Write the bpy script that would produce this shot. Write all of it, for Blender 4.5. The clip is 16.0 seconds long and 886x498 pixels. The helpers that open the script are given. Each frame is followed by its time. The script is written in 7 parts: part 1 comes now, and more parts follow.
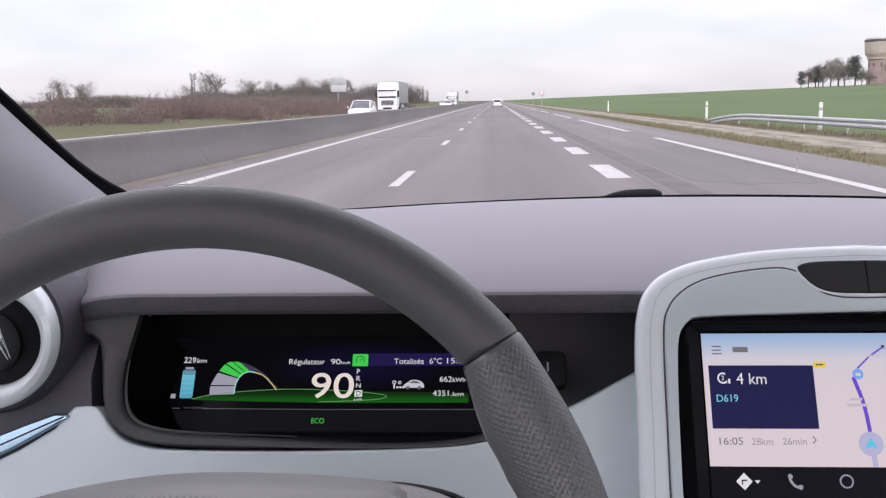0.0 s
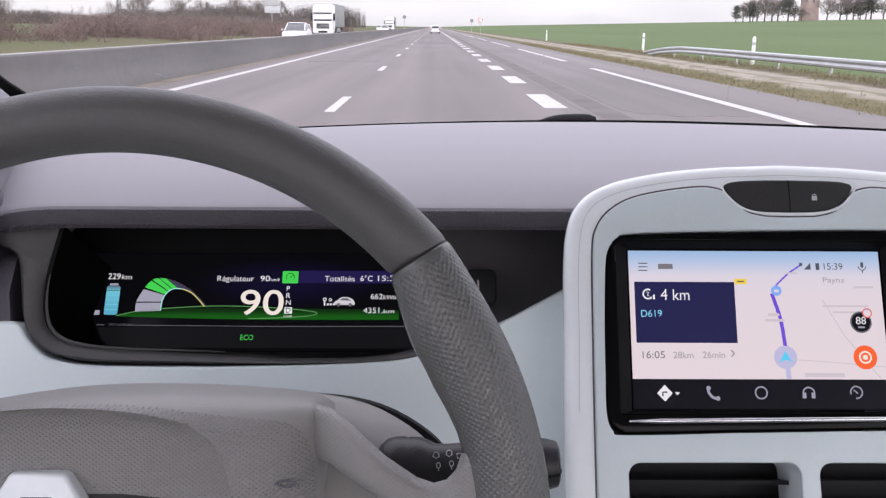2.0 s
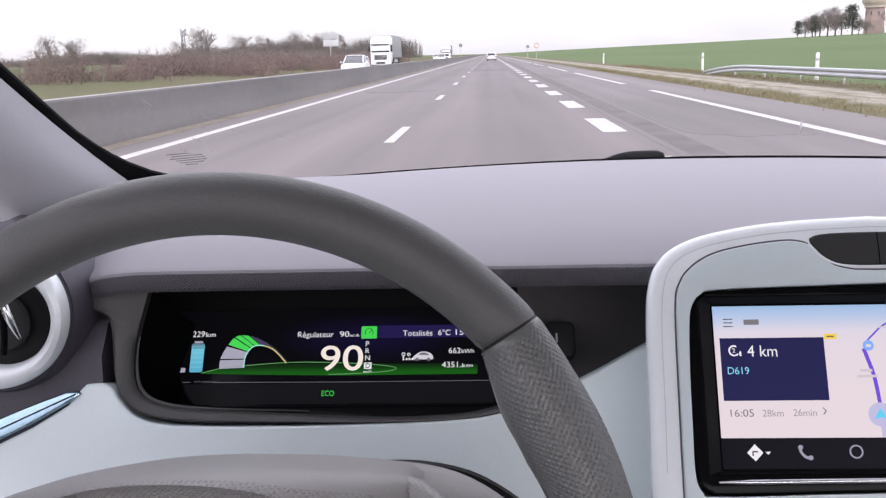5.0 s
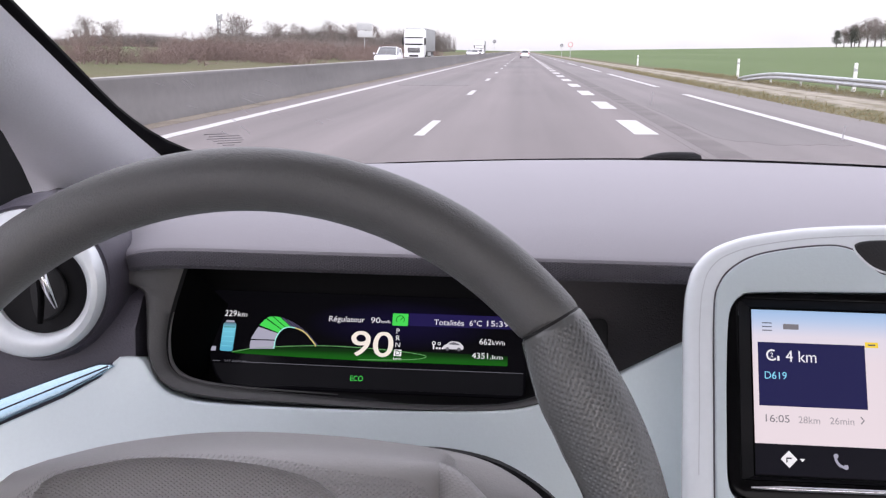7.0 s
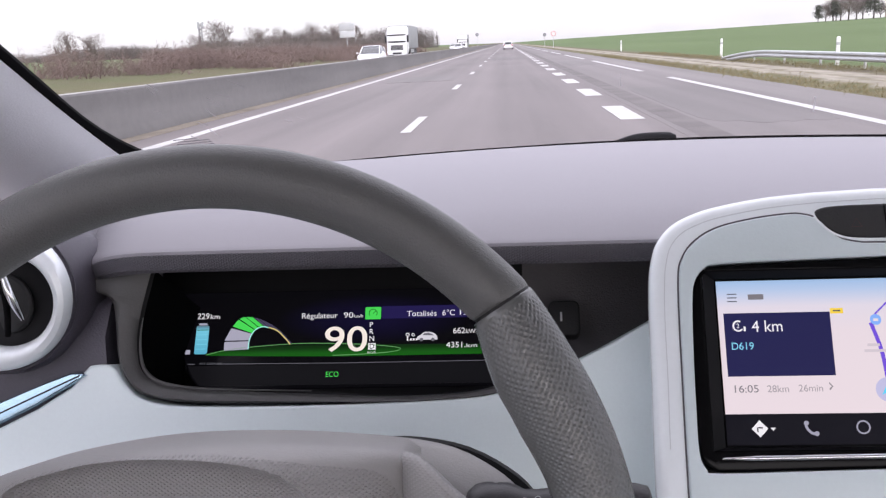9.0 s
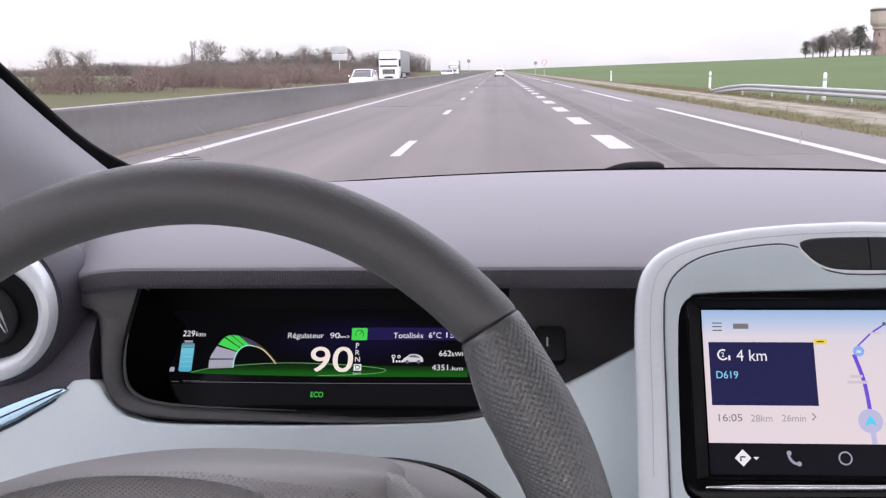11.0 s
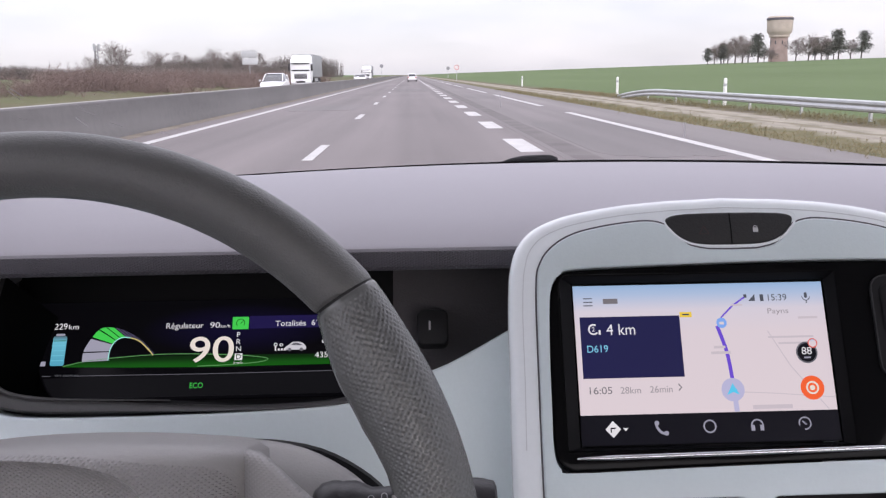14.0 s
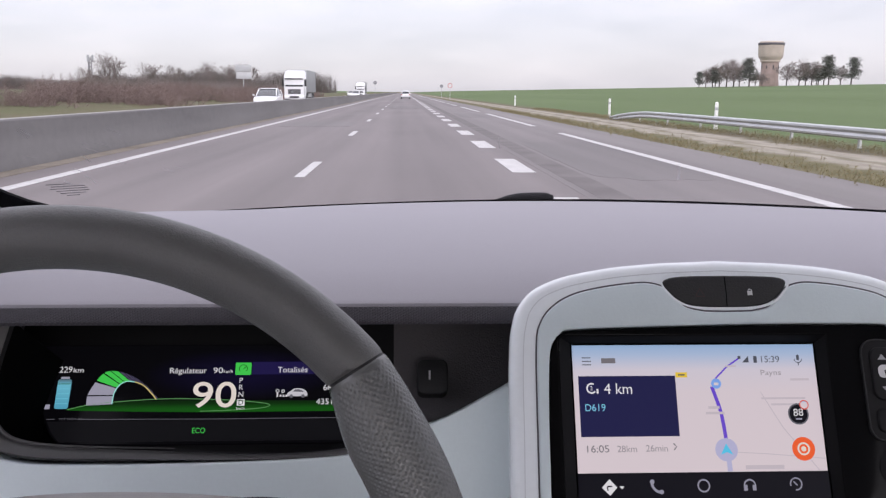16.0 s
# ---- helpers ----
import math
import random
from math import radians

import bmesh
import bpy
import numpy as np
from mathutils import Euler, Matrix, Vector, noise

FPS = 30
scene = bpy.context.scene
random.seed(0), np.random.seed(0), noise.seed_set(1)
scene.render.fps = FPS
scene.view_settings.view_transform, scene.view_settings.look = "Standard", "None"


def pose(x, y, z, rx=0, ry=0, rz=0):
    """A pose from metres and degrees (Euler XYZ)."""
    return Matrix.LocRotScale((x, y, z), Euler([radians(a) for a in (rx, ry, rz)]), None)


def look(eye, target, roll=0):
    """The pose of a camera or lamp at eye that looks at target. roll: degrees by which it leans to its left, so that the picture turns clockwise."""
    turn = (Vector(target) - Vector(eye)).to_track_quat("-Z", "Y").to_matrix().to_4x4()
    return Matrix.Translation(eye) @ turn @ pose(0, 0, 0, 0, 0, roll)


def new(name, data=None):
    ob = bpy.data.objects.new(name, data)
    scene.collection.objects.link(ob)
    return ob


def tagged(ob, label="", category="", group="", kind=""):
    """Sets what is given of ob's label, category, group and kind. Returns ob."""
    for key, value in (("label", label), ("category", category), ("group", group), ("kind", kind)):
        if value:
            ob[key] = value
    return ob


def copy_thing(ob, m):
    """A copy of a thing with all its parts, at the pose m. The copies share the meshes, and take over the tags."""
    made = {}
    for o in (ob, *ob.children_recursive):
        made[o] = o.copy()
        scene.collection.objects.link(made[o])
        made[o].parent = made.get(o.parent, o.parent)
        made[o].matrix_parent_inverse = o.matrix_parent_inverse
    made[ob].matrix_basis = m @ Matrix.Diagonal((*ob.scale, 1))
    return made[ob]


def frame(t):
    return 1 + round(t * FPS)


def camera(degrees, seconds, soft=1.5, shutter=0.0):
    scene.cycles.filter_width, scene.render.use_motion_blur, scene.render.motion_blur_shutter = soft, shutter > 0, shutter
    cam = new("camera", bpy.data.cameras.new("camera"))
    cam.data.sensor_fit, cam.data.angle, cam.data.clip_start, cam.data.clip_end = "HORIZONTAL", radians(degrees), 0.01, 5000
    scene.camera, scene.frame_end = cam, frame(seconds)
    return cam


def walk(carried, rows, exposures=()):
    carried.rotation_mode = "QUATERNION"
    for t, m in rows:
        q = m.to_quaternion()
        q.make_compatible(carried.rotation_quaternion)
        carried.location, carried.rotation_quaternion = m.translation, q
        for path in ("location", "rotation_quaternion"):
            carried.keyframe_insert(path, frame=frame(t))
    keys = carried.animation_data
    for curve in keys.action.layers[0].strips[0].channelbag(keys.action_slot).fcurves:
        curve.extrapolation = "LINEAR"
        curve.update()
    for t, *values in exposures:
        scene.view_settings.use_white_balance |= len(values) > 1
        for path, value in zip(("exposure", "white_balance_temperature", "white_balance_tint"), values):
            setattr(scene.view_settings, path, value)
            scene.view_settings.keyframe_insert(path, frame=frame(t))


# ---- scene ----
cam = camera(53.2, 16.0, soft=1.3)
PATH = [
    (0, (-0.0269, 0.0356, 1.2813), (-0.1488, 2.0046, 0.9525), -1.10),
    (0.5, (-0.0021, 0.0292, 1.2852), (0.1052, 1.9869, 0.8902), 1.34),
    (1, (-0.0086, 0.0357, 1.2786), (0.2086, 1.9757, 0.8439), 1.27),
    (1.5, (-0.0211, 0.0334, 1.2854), (0.0972, 1.9778, 0.8321), 1.13),
    (2, (-0.0242, 0.0379, 1.2723), (-0.0009, 1.9775, 0.7849), 0.43),
    (2.5, (-0.0286, 0.0369, 1.2768), (-0.0374, 1.9737, 0.7777), 0.44),
    (3, (-0.0330, 0.0389, 1.2805), (-0.0873, 1.9750, 0.7820), -0.18),
    (3.5, (-0.0366, 0.0365, 1.2871), (-0.1374, 1.9700, 0.7857), -0.56),
    (4, (-0.0344, 0.0386, 1.2847), (-0.1421, 1.9731, 0.7888), -1.23),
    (4.5, (-0.0333, 0.0370, 1.2921), (-0.1481, 1.9819, 0.8400), -1.68),
    (4.7, (-0.0361, 0.0381, 1.2941), (-0.1502, 1.9863, 0.8569), -1.76),
    (6.8, (-0.0350, 0.0420, 1.2828), (-0.1823, 1.9931, 0.8683), 0.47),
    (7, (-0.0446, 0.0413, 1.2889), (-0.2123, 1.9854, 0.8503), 0.62),
    (7.5, (-0.0402, 0.0433, 1.2825), (-0.2421, 1.9808, 0.8292), 0.37),
    (8, (-0.0377, 0.0495, 1.2825), (-0.2363, 1.9759, 0.7828), -0.34),
    (8.5, (-0.0292, 0.0446, 1.2847), (-0.2042, 1.9818, 0.8191), -1.99),
    (9, (-0.0251, 0.0428, 1.2842), (-0.1804, 1.9857, 0.8361), -2.50),
    (11.5, (-0.0269, 0.0383, 1.2835), (-0.1456, 1.9969, 0.8966), -0.56),
    (12, (-0.0294, 0.0342, 1.2900), (-0.1458, 1.9939, 0.9076), -0.41),
    (12.5, (-0.0196, 0.0350, 1.2933), (-0.1371, 1.9972, 0.9246), -1.27),
    (13, (0.0005, 0.0400, 1.2653), (0.0572, 2.0084, 0.9156), 0.24),
    (13.5, (0.0001, 0.0379, 1.2657), (0.0945, 1.9989, 0.8842), -0.53),
    (14, (-0.0007, 0.0393, 1.2682), (0.0646, 2.0003, 0.8809), -0.72),
    (14.5, (0.0147, 0.0391, 1.2721), (0.1149, 1.9966, 0.8742), -1.37),
    (15, (0.0042, 0.0397, 1.2720), (0.1825, 1.9921, 0.8768), -0.10),
    (15.5, (-0.0027, 0.0384, 1.2767), (0.1704, 1.9890, 0.8705), 0.34),
    (16, (-0.0093, 0.0305, 1.2961), (0.0782, 1.9978, 0.9470), 0.41),
]
STOPS = [(0.0, -0.1), (1.0, -0.05), (2.5, 0.1), (4.5, 0.12), (7.0, 0.18), (9.0, 0.17), (11.5, 0.03), (12.2, -0.12), (13.0, -0.2), (14.0, -0.05), (15.0, -0.08), (16.0, -0.22)]
walk(cam, [(t, look(eye, target, roll)) for t, eye, target, roll in PATH], exposures=[(t, s, 6350.0, 19.0) for t, s in STOPS])

# ---- light: an overcast sky, brighter overhead, and a weak wide sun behind the cloud ----
SUN_EL, SUN_AZ = 24.0, 165.0
world = bpy.data.worlds.new("overcast_sky")
scene.world = world
world.use_nodes = True
wn, wl = world.node_tree.nodes, world.node_tree.links
wn.clear()


def wnode(kind, **kw):
    n = wn.new(kind)
    for k, v in kw.items():
        n.inputs[k].default_value = v
    return n


w_sky = wn.new("ShaderNodeTexSky")
w_sky.sky_type, w_sky.sun_disc = "NISHITA", False
w_sky.sun_elevation, w_sky.sun_rotation = radians(SUN_EL), radians(SUN_AZ)
w_tc = wn.new("ShaderNodeTexCoord")
w_sep = wn.new("ShaderNodeSeparateXYZ")
wl.new(w_tc.outputs["Generated"], w_sep.inputs[0])
w_clamp = wn.new("ShaderNodeClamp")
wl.new(w_sep.outputs["Z"], w_clamp.inputs[0])
# brightness of a cloud cover: one third at the skyline, full overhead
w_grad = wn.new("ShaderNodeMath")
w_grad.operation = "MULTIPLY_ADD"
wl.new(w_clamp.outputs[0], w_grad.inputs[0])
w_grad.inputs[1].default_value, w_grad.inputs[2].default_value = 1.9, 0.82
w_map = wn.new("ShaderNodeMapping")
w_map.inputs["Scale"].default_value = (2.2, 2.2, 9.0)
wl.new(w_tc.outputs["Generated"], w_map.inputs[0])
w_noise = wnode("ShaderNodeTexNoise", Scale=2.4, Detail=5.0, Roughness=0.55)
wl.new(w_map.outputs[0], w_noise.inputs["Vector"])
w_ramp = wn.new("ShaderNodeValToRGB")
w_ramp.color_ramp.elements[0].position, w_ramp.color_ramp.elements[1].position = 0.32, 0.66
w_ramp.color_ramp.elements[0].color = (0.86, 0.86, 0.91, 1)
w_ramp.color_ramp.elements[1].color = (1.04, 1.02, 1.06, 1)
wl.new(w_noise.outputs["Fac"], w_ramp.inputs[0])
w_mul = wn.new("ShaderNodeVectorMath")
w_mul.operation = "SCALE"
wl.new(w_ramp.outputs[0], w_mul.inputs[0])
wl.new(w_grad.outputs[0], w_mul.inputs["Scale"])
w_bg1 = wnode("ShaderNodeBackground", Strength=0.03)
wl.new(w_sky.outputs[0], w_bg1.inputs[0])
w_bg2 = wnode("ShaderNodeBackground", Strength=1.0)
wl.new(w_mul.outputs[0], w_bg2.inputs[0])
w_add = wn.new("ShaderNodeAddShader")
wl.new(w_bg1.outputs[0], w_add.inputs[0])
wl.new(w_bg2.outputs[0], w_add.inputs[1])
w_out = wn.new("ShaderNodeOutputWorld")
wl.new(w_add.outputs[0], w_out.inputs[0])

sun = new("sun", bpy.data.lights.new("sun", "SUN"))
sun.data.energy, sun.data.angle, sun.data.color = 1.4, radians(40), (1.0, 0.985, 0.96)
sun.matrix_world = look((0, 0, 50), (-60 * math.sin(radians(SUN_AZ)) + 0, -60 * math.cos(radians(SUN_AZ)), 50 - 60 * math.tan(radians(SUN_EL))))

# ---- materials ----


def mat(name, col, rough=0.5, metal=0.0, var=0.08, vscale=6.0, bump=0.0, bscale=400.0, coat=0.0, spec=0.5, emit=None, strength=1.0, rvar=0.0, fine=0.0):
    """A node material: a base colour with blotches and grain, grain relief and uneven gloss, at sizes in metres."""
    m = bpy.data.materials.new(name)
    m.use_nodes = True
    nt = m.node_tree
    b = nt.nodes["Principled BSDF"]
    b.inputs["Roughness"].default_value = rough
    b.inputs["Metallic"].default_value = metal
    b.inputs["Coat Weight"].default_value = coat
    b.inputs["Coat Roughness"].default_value = 0.05
    b.inputs["Specular IOR Level"].default_value = spec
    if emit:
        b.inputs["Emission Color"].default_value = (*emit, 1)
        b.inputs["Emission Strength"].default_value = strength
    tc = nt.nodes.new("ShaderNodeTexCoord")
    if var > 0:
        n1 = nt.nodes.new("ShaderNodeTexNoise")
        n1.inputs["Scale"].default_value, n1.inputs["Detail"].default_value = vscale, 4.0
        n2 = nt.nodes.new("ShaderNodeTexNoise")
        n2.inputs["Scale"].default_value, n2.inputs["Detail"].default_value = bscale * 0.7, 3.0
        for n in (n1, n2):
            nt.links.new(tc.outputs["Object"], n.inputs["Vector"])
        add = nt.nodes.new("ShaderNodeMath")
        add.operation = "MULTIPLY_ADD"
        nt.links.new(n2.outputs["Fac"], add.inputs[0])
        add.inputs[1].default_value = 0.5
        nt.links.new(n1.outputs["Fac"], add.inputs[2])
        ramp = nt.nodes.new("ShaderNodeValToRGB")
        ramp.color_ramp.elements[0].position, ramp.color_ramp.elements[1].position = 0.45, 1.05
        ramp.color_ramp.elements[0].color = (*[c * (1 - var) for c in col], 1)
        ramp.color_ramp.elements[1].color = (*[min(1, c * (1 + var)) for c in col], 1)
        nt.links.new(add.outputs[0], ramp.inputs[0])
        nt.links.new(ramp.outputs[0], b.inputs["Base Color"])
        if rvar > 0:
            mr = nt.nodes.new("ShaderNodeMapRange")
            mr.inputs["To Min"].default_value, mr.inputs["To Max"].default_value = max(0.02, rough - rvar), min(1, rough + rvar)
            nt.links.new(n1.outputs["Fac"], mr.inputs["Value"])
            nt.links.new(mr.outputs[0], b.inputs["Roughness"])
    else:
        b.inputs["Base Color"].default_value = (*col, 1)
    if bump > 0:
        n3 = nt.nodes.new("ShaderNodeTexNoise")
        n3.inputs["Scale"].default_value, n3.inputs["Detail"].default_value = bscale, 4.0
        nt.links.new(tc.outputs["Object"], n3.inputs["Vector"])
        bp = nt.nodes.new("ShaderNodeBump")
        bp.inputs["Strength"].default_value, bp.inputs["Distance"].default_value = bump, 1.0 / bscale
        nt.links.new(n3.outputs["Fac"], bp.inputs["Height"])
        nt.links.new(bp.outputs[0], b.inputs["Normal"])
    return m


def dimpled(name, col, rough, pitch, depth, axis="UV", var=0.06):
    """Moulded skin with rows of small dimples, a pitch (metres) apart, laid by the UV map in metres."""
    m = mat(name, col, rough, var=var, vscale=9.0, bscale=900.0)
    nt = m.node_tree
    b = nt.nodes["Principled BSDF"]
    uv = nt.nodes.new("ShaderNodeUVMap")
    sep = nt.nodes.new("ShaderNodeSeparateXYZ")
    nt.links.new(uv.outputs[0], sep.inputs[0])
    vals = []
    for ax in ("X", "Y"):
        sc = nt.nodes.new("ShaderNodeMath")
        sc.operation = "MULTIPLY"
        nt.links.new(sep.outputs[ax], sc.inputs[0])
        sc.inputs[1].default_value = math.pi / pitch
        sn = nt.nodes.new("ShaderNodeMath")
        sn.operation = "SINE"
        nt.links.new(sc.outputs[0], sn.inputs[0])
        vals.append(sn)
    mu = nt.nodes.new("ShaderNodeMath")
    mu.operation = "MULTIPLY"
    nt.links.new(vals[0].outputs[0], mu.inputs[0])
    nt.links.new(vals[1].outputs[0], mu.inputs[1])
    bp = nt.nodes.new("ShaderNodeBump")
    bp.inputs["Strength"].default_value, bp.inputs["Distance"].default_value = 1.0, depth
    top = nt.nodes.new("ShaderNodeMath")
    top.operation = "MAXIMUM"
    nt.links.new(mu.outputs[0], top.inputs[0])
    top.inputs[1].default_value = 0.0
    nt.links.new(top.outputs[0], bp.inputs["Height"])
    nt.links.new(bp.outputs[0], b.inputs["Normal"])
    return m


def glow(name, col, strength=1.0):
    """A lit part of a display."""
    m = bpy.data.materials.new(name)
    m.use_nodes = True
    b = m.node_tree.nodes["Principled BSDF"]
    b.inputs["Base Color"].default_value = (0.01, 0.01, 0.01, 1)
    b.inputs["Roughness"].default_value = 0.25
    b.inputs["Specular IOR Level"].default_value = 0.06
    b.inputs["Emission Color"].default_value = (*col, 1)
    b.inputs["Emission Strength"].default_value = strength
    return m


def glow_ramp(name, stops, strength=1.0):
    """A lit picture that changes along V of the UV map (0 at the foot, 1 at the top)."""
    m = glow(name, (1, 1, 1), strength)
    nt = m.node_tree
    uv = nt.nodes.new("ShaderNodeUVMap")
    sep = nt.nodes.new("ShaderNodeSeparateXYZ")
    nt.links.new(uv.outputs[0], sep.inputs[0])
    ramp = nt.nodes.new("ShaderNodeValToRGB")
    e = ramp.color_ramp.elements
    while len(e) < len(stops):
        e.new(0.5)
    for k, (pos, col) in enumerate(stops):
        e[k].position, e[k].color = pos, (*col, 1)
    nt.links.new(sep.outputs["Y"], ramp.inputs[0])
    nt.links.new(ramp.outputs[0], nt.nodes["Principled BSDF"].inputs["Emission Color"])
    return m


M_DASH = mat("dash_top_grey", (0.222, 0.211, 0.233), 0.55, var=0.06, vscale=3.0, bump=0.22, bscale=900.0, spec=0.4, rvar=0.06)
M_LIP = dimpled("dash_dark_grey", (0.085, 0.080, 0.094), 0.5, 0.0017, 0.0007)
M_SIDE = mat("side_panel_grey", (0.068, 0.062, 0.080), 0.5, var=0.1, vscale=5.0, bump=0.3, bscale=700.0)
M_BLACK = mat("matt_black_plastic", (0.012, 0.012, 0.013), 0.6, var=0.15, vscale=10.0, bump=0.2, bscale=800.0)
M_GLOSSBLACK = mat("piano_black", (0.005, 0.005, 0.0055), 0.10, var=0.2, vscale=4.0, spec=0.05, rvar=0.04)
M_VENTBLACK = mat("vent_black", (0.0085, 0.0085, 0.0095), 0.6, var=0.15, vscale=10.0, spec=0.2)
M_RIMBLACK = mat("cluster_rim_grey", (0.070, 0.068, 0.068), 0.45, var=0.1, bump=0.15, bscale=700.0)
M_WHITE = mat("pale_blue_grey_trim", (0.77, 0.855, 0.86), 0.42, var=0.03, vscale=4.0, bump=0.05, bscale=600.0, rvar=0.05)
M_WHITE2 = mat("satin_pale_plate", (0.60, 0.68, 0.695), 0.38, var=0.03, vscale=4.0, bump=0.05, bscale=600.0, rvar=0.05)
M_SHELL = mat("satin_white_surround", (0.82, 0.865, 0.885), 0.26, var=0.03, vscale=5.0, coat=0.2)
M_CHROME = mat("chrome", (0.75, 0.76, 0.78), 0.12, metal=1.0, var=0.05, vscale=8.0, rvar=0.05)
M_SATIN = mat("satin_silver", (0.80, 0.84, 0.86), 0.34, metal=0.2, var=0.05, vscale=8.0)
M_BLUECHROME = mat("blue_tinted_chrome", (0.42, 0.58, 0.70), 0.18, metal=0.9, var=0.06, vscale=8.0)
M_RIM = mat("wheel_leather", (0.086, 0.086, 0.082), 0.43, spec=0.9, var=0.10, vscale=12.0, bump=0.5, bscale=1100.0, rvar=0.06)
M_GRIP = mat("wheel_grip_leather", (0.100, 0.104, 0.101), 0.27, spec=1.0, var=0.06, vscale=9.0, bump=0.12, bscale=900.0)
M_HUB = mat("hub_smooth_taupe", (0.275, 0.267, 0.261), 0.45, var=0.06, vscale=9.0, bump=0.2, bscale=900.0)
M_HUBTEX = dimpled("hub_textured_taupe", (0.262, 0.254, 0.249), 0.42, 0.0014, 0.00050)
M_SPOKE = dimpled("spoke_taupe", (0.265, 0.257, 0.251), 0.45, 0.0013, 0.00018)
M_STALK = mat("stalk_black", (0.020, 0.019, 0.022), 0.45, var=0.1, bump=0.15, bscale=800.0)
M_PILLAR = mat("pillar_fabric_grey", (0.85, 0.87, 0.90), 0.85, var=0.04, vscale=6.0, bump=0.12, bscale=500.0)
M_LINING = mat("roof_lining", (0.80, 0.80, 0.80), 0.9, var=0.05, vscale=4.0, bump=0.4, bscale=500.0)
M_CARPET = mat("grey_carpet", (0.12, 0.12, 0.125), 0.95, var=0.2, vscale=20.0, bump=0.6, bscale=300.0)
M_FRIT = mat("black_glass_edge", (0.006, 0.006, 0.007), 0.6, var=0.1, spec=0.1)
M_GREYMARK = mat("pale_print", (0.55, 0.55, 0.56), 0.6, var=0.05)
M_SIGNLIKE = mat("white_print", (0.62, 0.62, 0.62), 0.5, var=0.03)
M_KEYMARK = mat("grey_key_print", (0.34, 0.34, 0.35), 0.6, var=0.05)
M_DARKMARK = mat("dark_print", (0.06, 0.06, 0.065), 0.6, var=0.05)



def backlit_black(name, mid, size):
    """Dark panel with the faint backlight of a display, more violet round mid (size gives the reach along x, y, z)."""
    m = glow(name, (1, 1, 1), 1.0)
    nt = m.node_tree
    geo = nt.nodes.new("ShaderNodeNewGeometry")
    mp = nt.nodes.new("ShaderNodeMapping")
    mp.vector_type = "TEXTURE"
    mp.inputs["Location"].default_value = mid
    mp.inputs["Scale"].default_value = size
    nt.links.new(geo.outputs["Position"], mp.inputs["Vector"])
    gr = nt.nodes.new("ShaderNodeTexGradient")
    gr.gradient_type = "SPHERICAL"
    nt.links.new(mp.outputs[0], gr.inputs[0])
    ramp = nt.nodes.new("ShaderNodeValToRGB")
    e = ramp.color_ramp.elements
    e[0].position, e[0].color = 0.0, (0.0018, 0.0017, 0.0024, 1)
    e[1].position, e[1].color = 0.75, (0.0050, 0.0036, 0.0190, 1)
    nt.links.new(gr.outputs["Fac"], ramp.inputs[0])
    b = nt.nodes["Principled BSDF"]
    nt.links.new(ramp.outputs[0], b.inputs["Emission Color"])
    b.inputs["Base Color"].default_value = (0.005, 0.005, 0.0055, 1)
    b.inputs["Roughness"].default_value = 0.12
    return m


G_WHITE = glow("lit_white", (0.85, 0.85, 0.84), 0.92)
G_CREAM = glow("lit_cream", (0.86, 0.79, 0.68), 0.92)
G_GREEN = glow("lit_green", (0.06, 0.80, 0.10), 0.75)
G_DKGREEN = glow("lit_dark_green", (0.01, 0.16, 0.01), 0.8)
G_CYAN = glow("lit_cyan", (0.20, 0.72, 0.85), 0.75)
G_PURPLE = glow("lit_dark_purple", (0.016, 0.011, 0.075), 0.8)
G_LAV = glow("lit_lavender_grey", (0.42, 0.42, 0.50), 0.8)
G_DIM = glow("lit_dim_grey", (0.16, 0.16, 0.18), 0.8)
G_NAVY = glow("lit_navy", (0.015, 0.015, 0.070), 0.95)
G_NAVBAR = glow("lit_navbar", (0.0038, 0.0036, 0.008), 0.8)
G_GREYTXT = glow("lit_grey_text", (0.20, 0.19, 0.20), 0.9)
G_GREYTXT2 = glow("lit_pale_grey_text", (0.36, 0.33, 0.34), 0.9)
G_FAN = glow("lit_fan_purple", (0.085, 0.075, 0.135), 0.8)
G_DKTXT = glow("lit_dark_text", (0.09, 0.10, 0.12), 0.9)
G_ROUTE = glow("lit_route_violet", (0.16, 0.08, 0.62), 0.95)
G_BLUE = glow("lit_marker_blue", (0.22, 0.42, 0.85), 0.95)
G_SKYB = glow("lit_arrow_cyan", (0.10, 0.62, 0.85), 0.95)
G_HALO = glow("lit_halo", (0.50, 0.50, 0.68), 0.95)
G_ORANGE = glow("lit_orange", (0.95, 0.13, 0.03), 0.95)
G_YELLOW = glow("lit_yellow", (0.85, 0.62, 0.06), 0.95)
G_MAPLINE = glow("lit_map_line", (0.64, 0.58, 0.60), 0.9)
G_D619 = glow("lit_road_number", (0.25, 0.72, 0.90), 0.9)
G_RED = glow("lit_red", (0.80, 0.15, 0.12), 0.9)
G_MAP = glow_ramp("lit_map", [(0.0, (0.90, 0.80, 0.80)), (0.62, (0.88, 0.79, 0.80)), (0.80, (0.82, 0.78, 0.83)), (0.92, (0.52, 0.66, 0.85)), (1.0, (0.38, 0.58, 0.82))], 0.80)
G_FIELD = glow_ramp("lit_green_field", [(0.0, (0.005, 0.13, 0.005)), (0.3, (0.006, 0.11, 0.006)), (0.7, (0.003, 0.035, 0.003)), (1.0, (0.002, 0.018, 0.002))], 0.75)
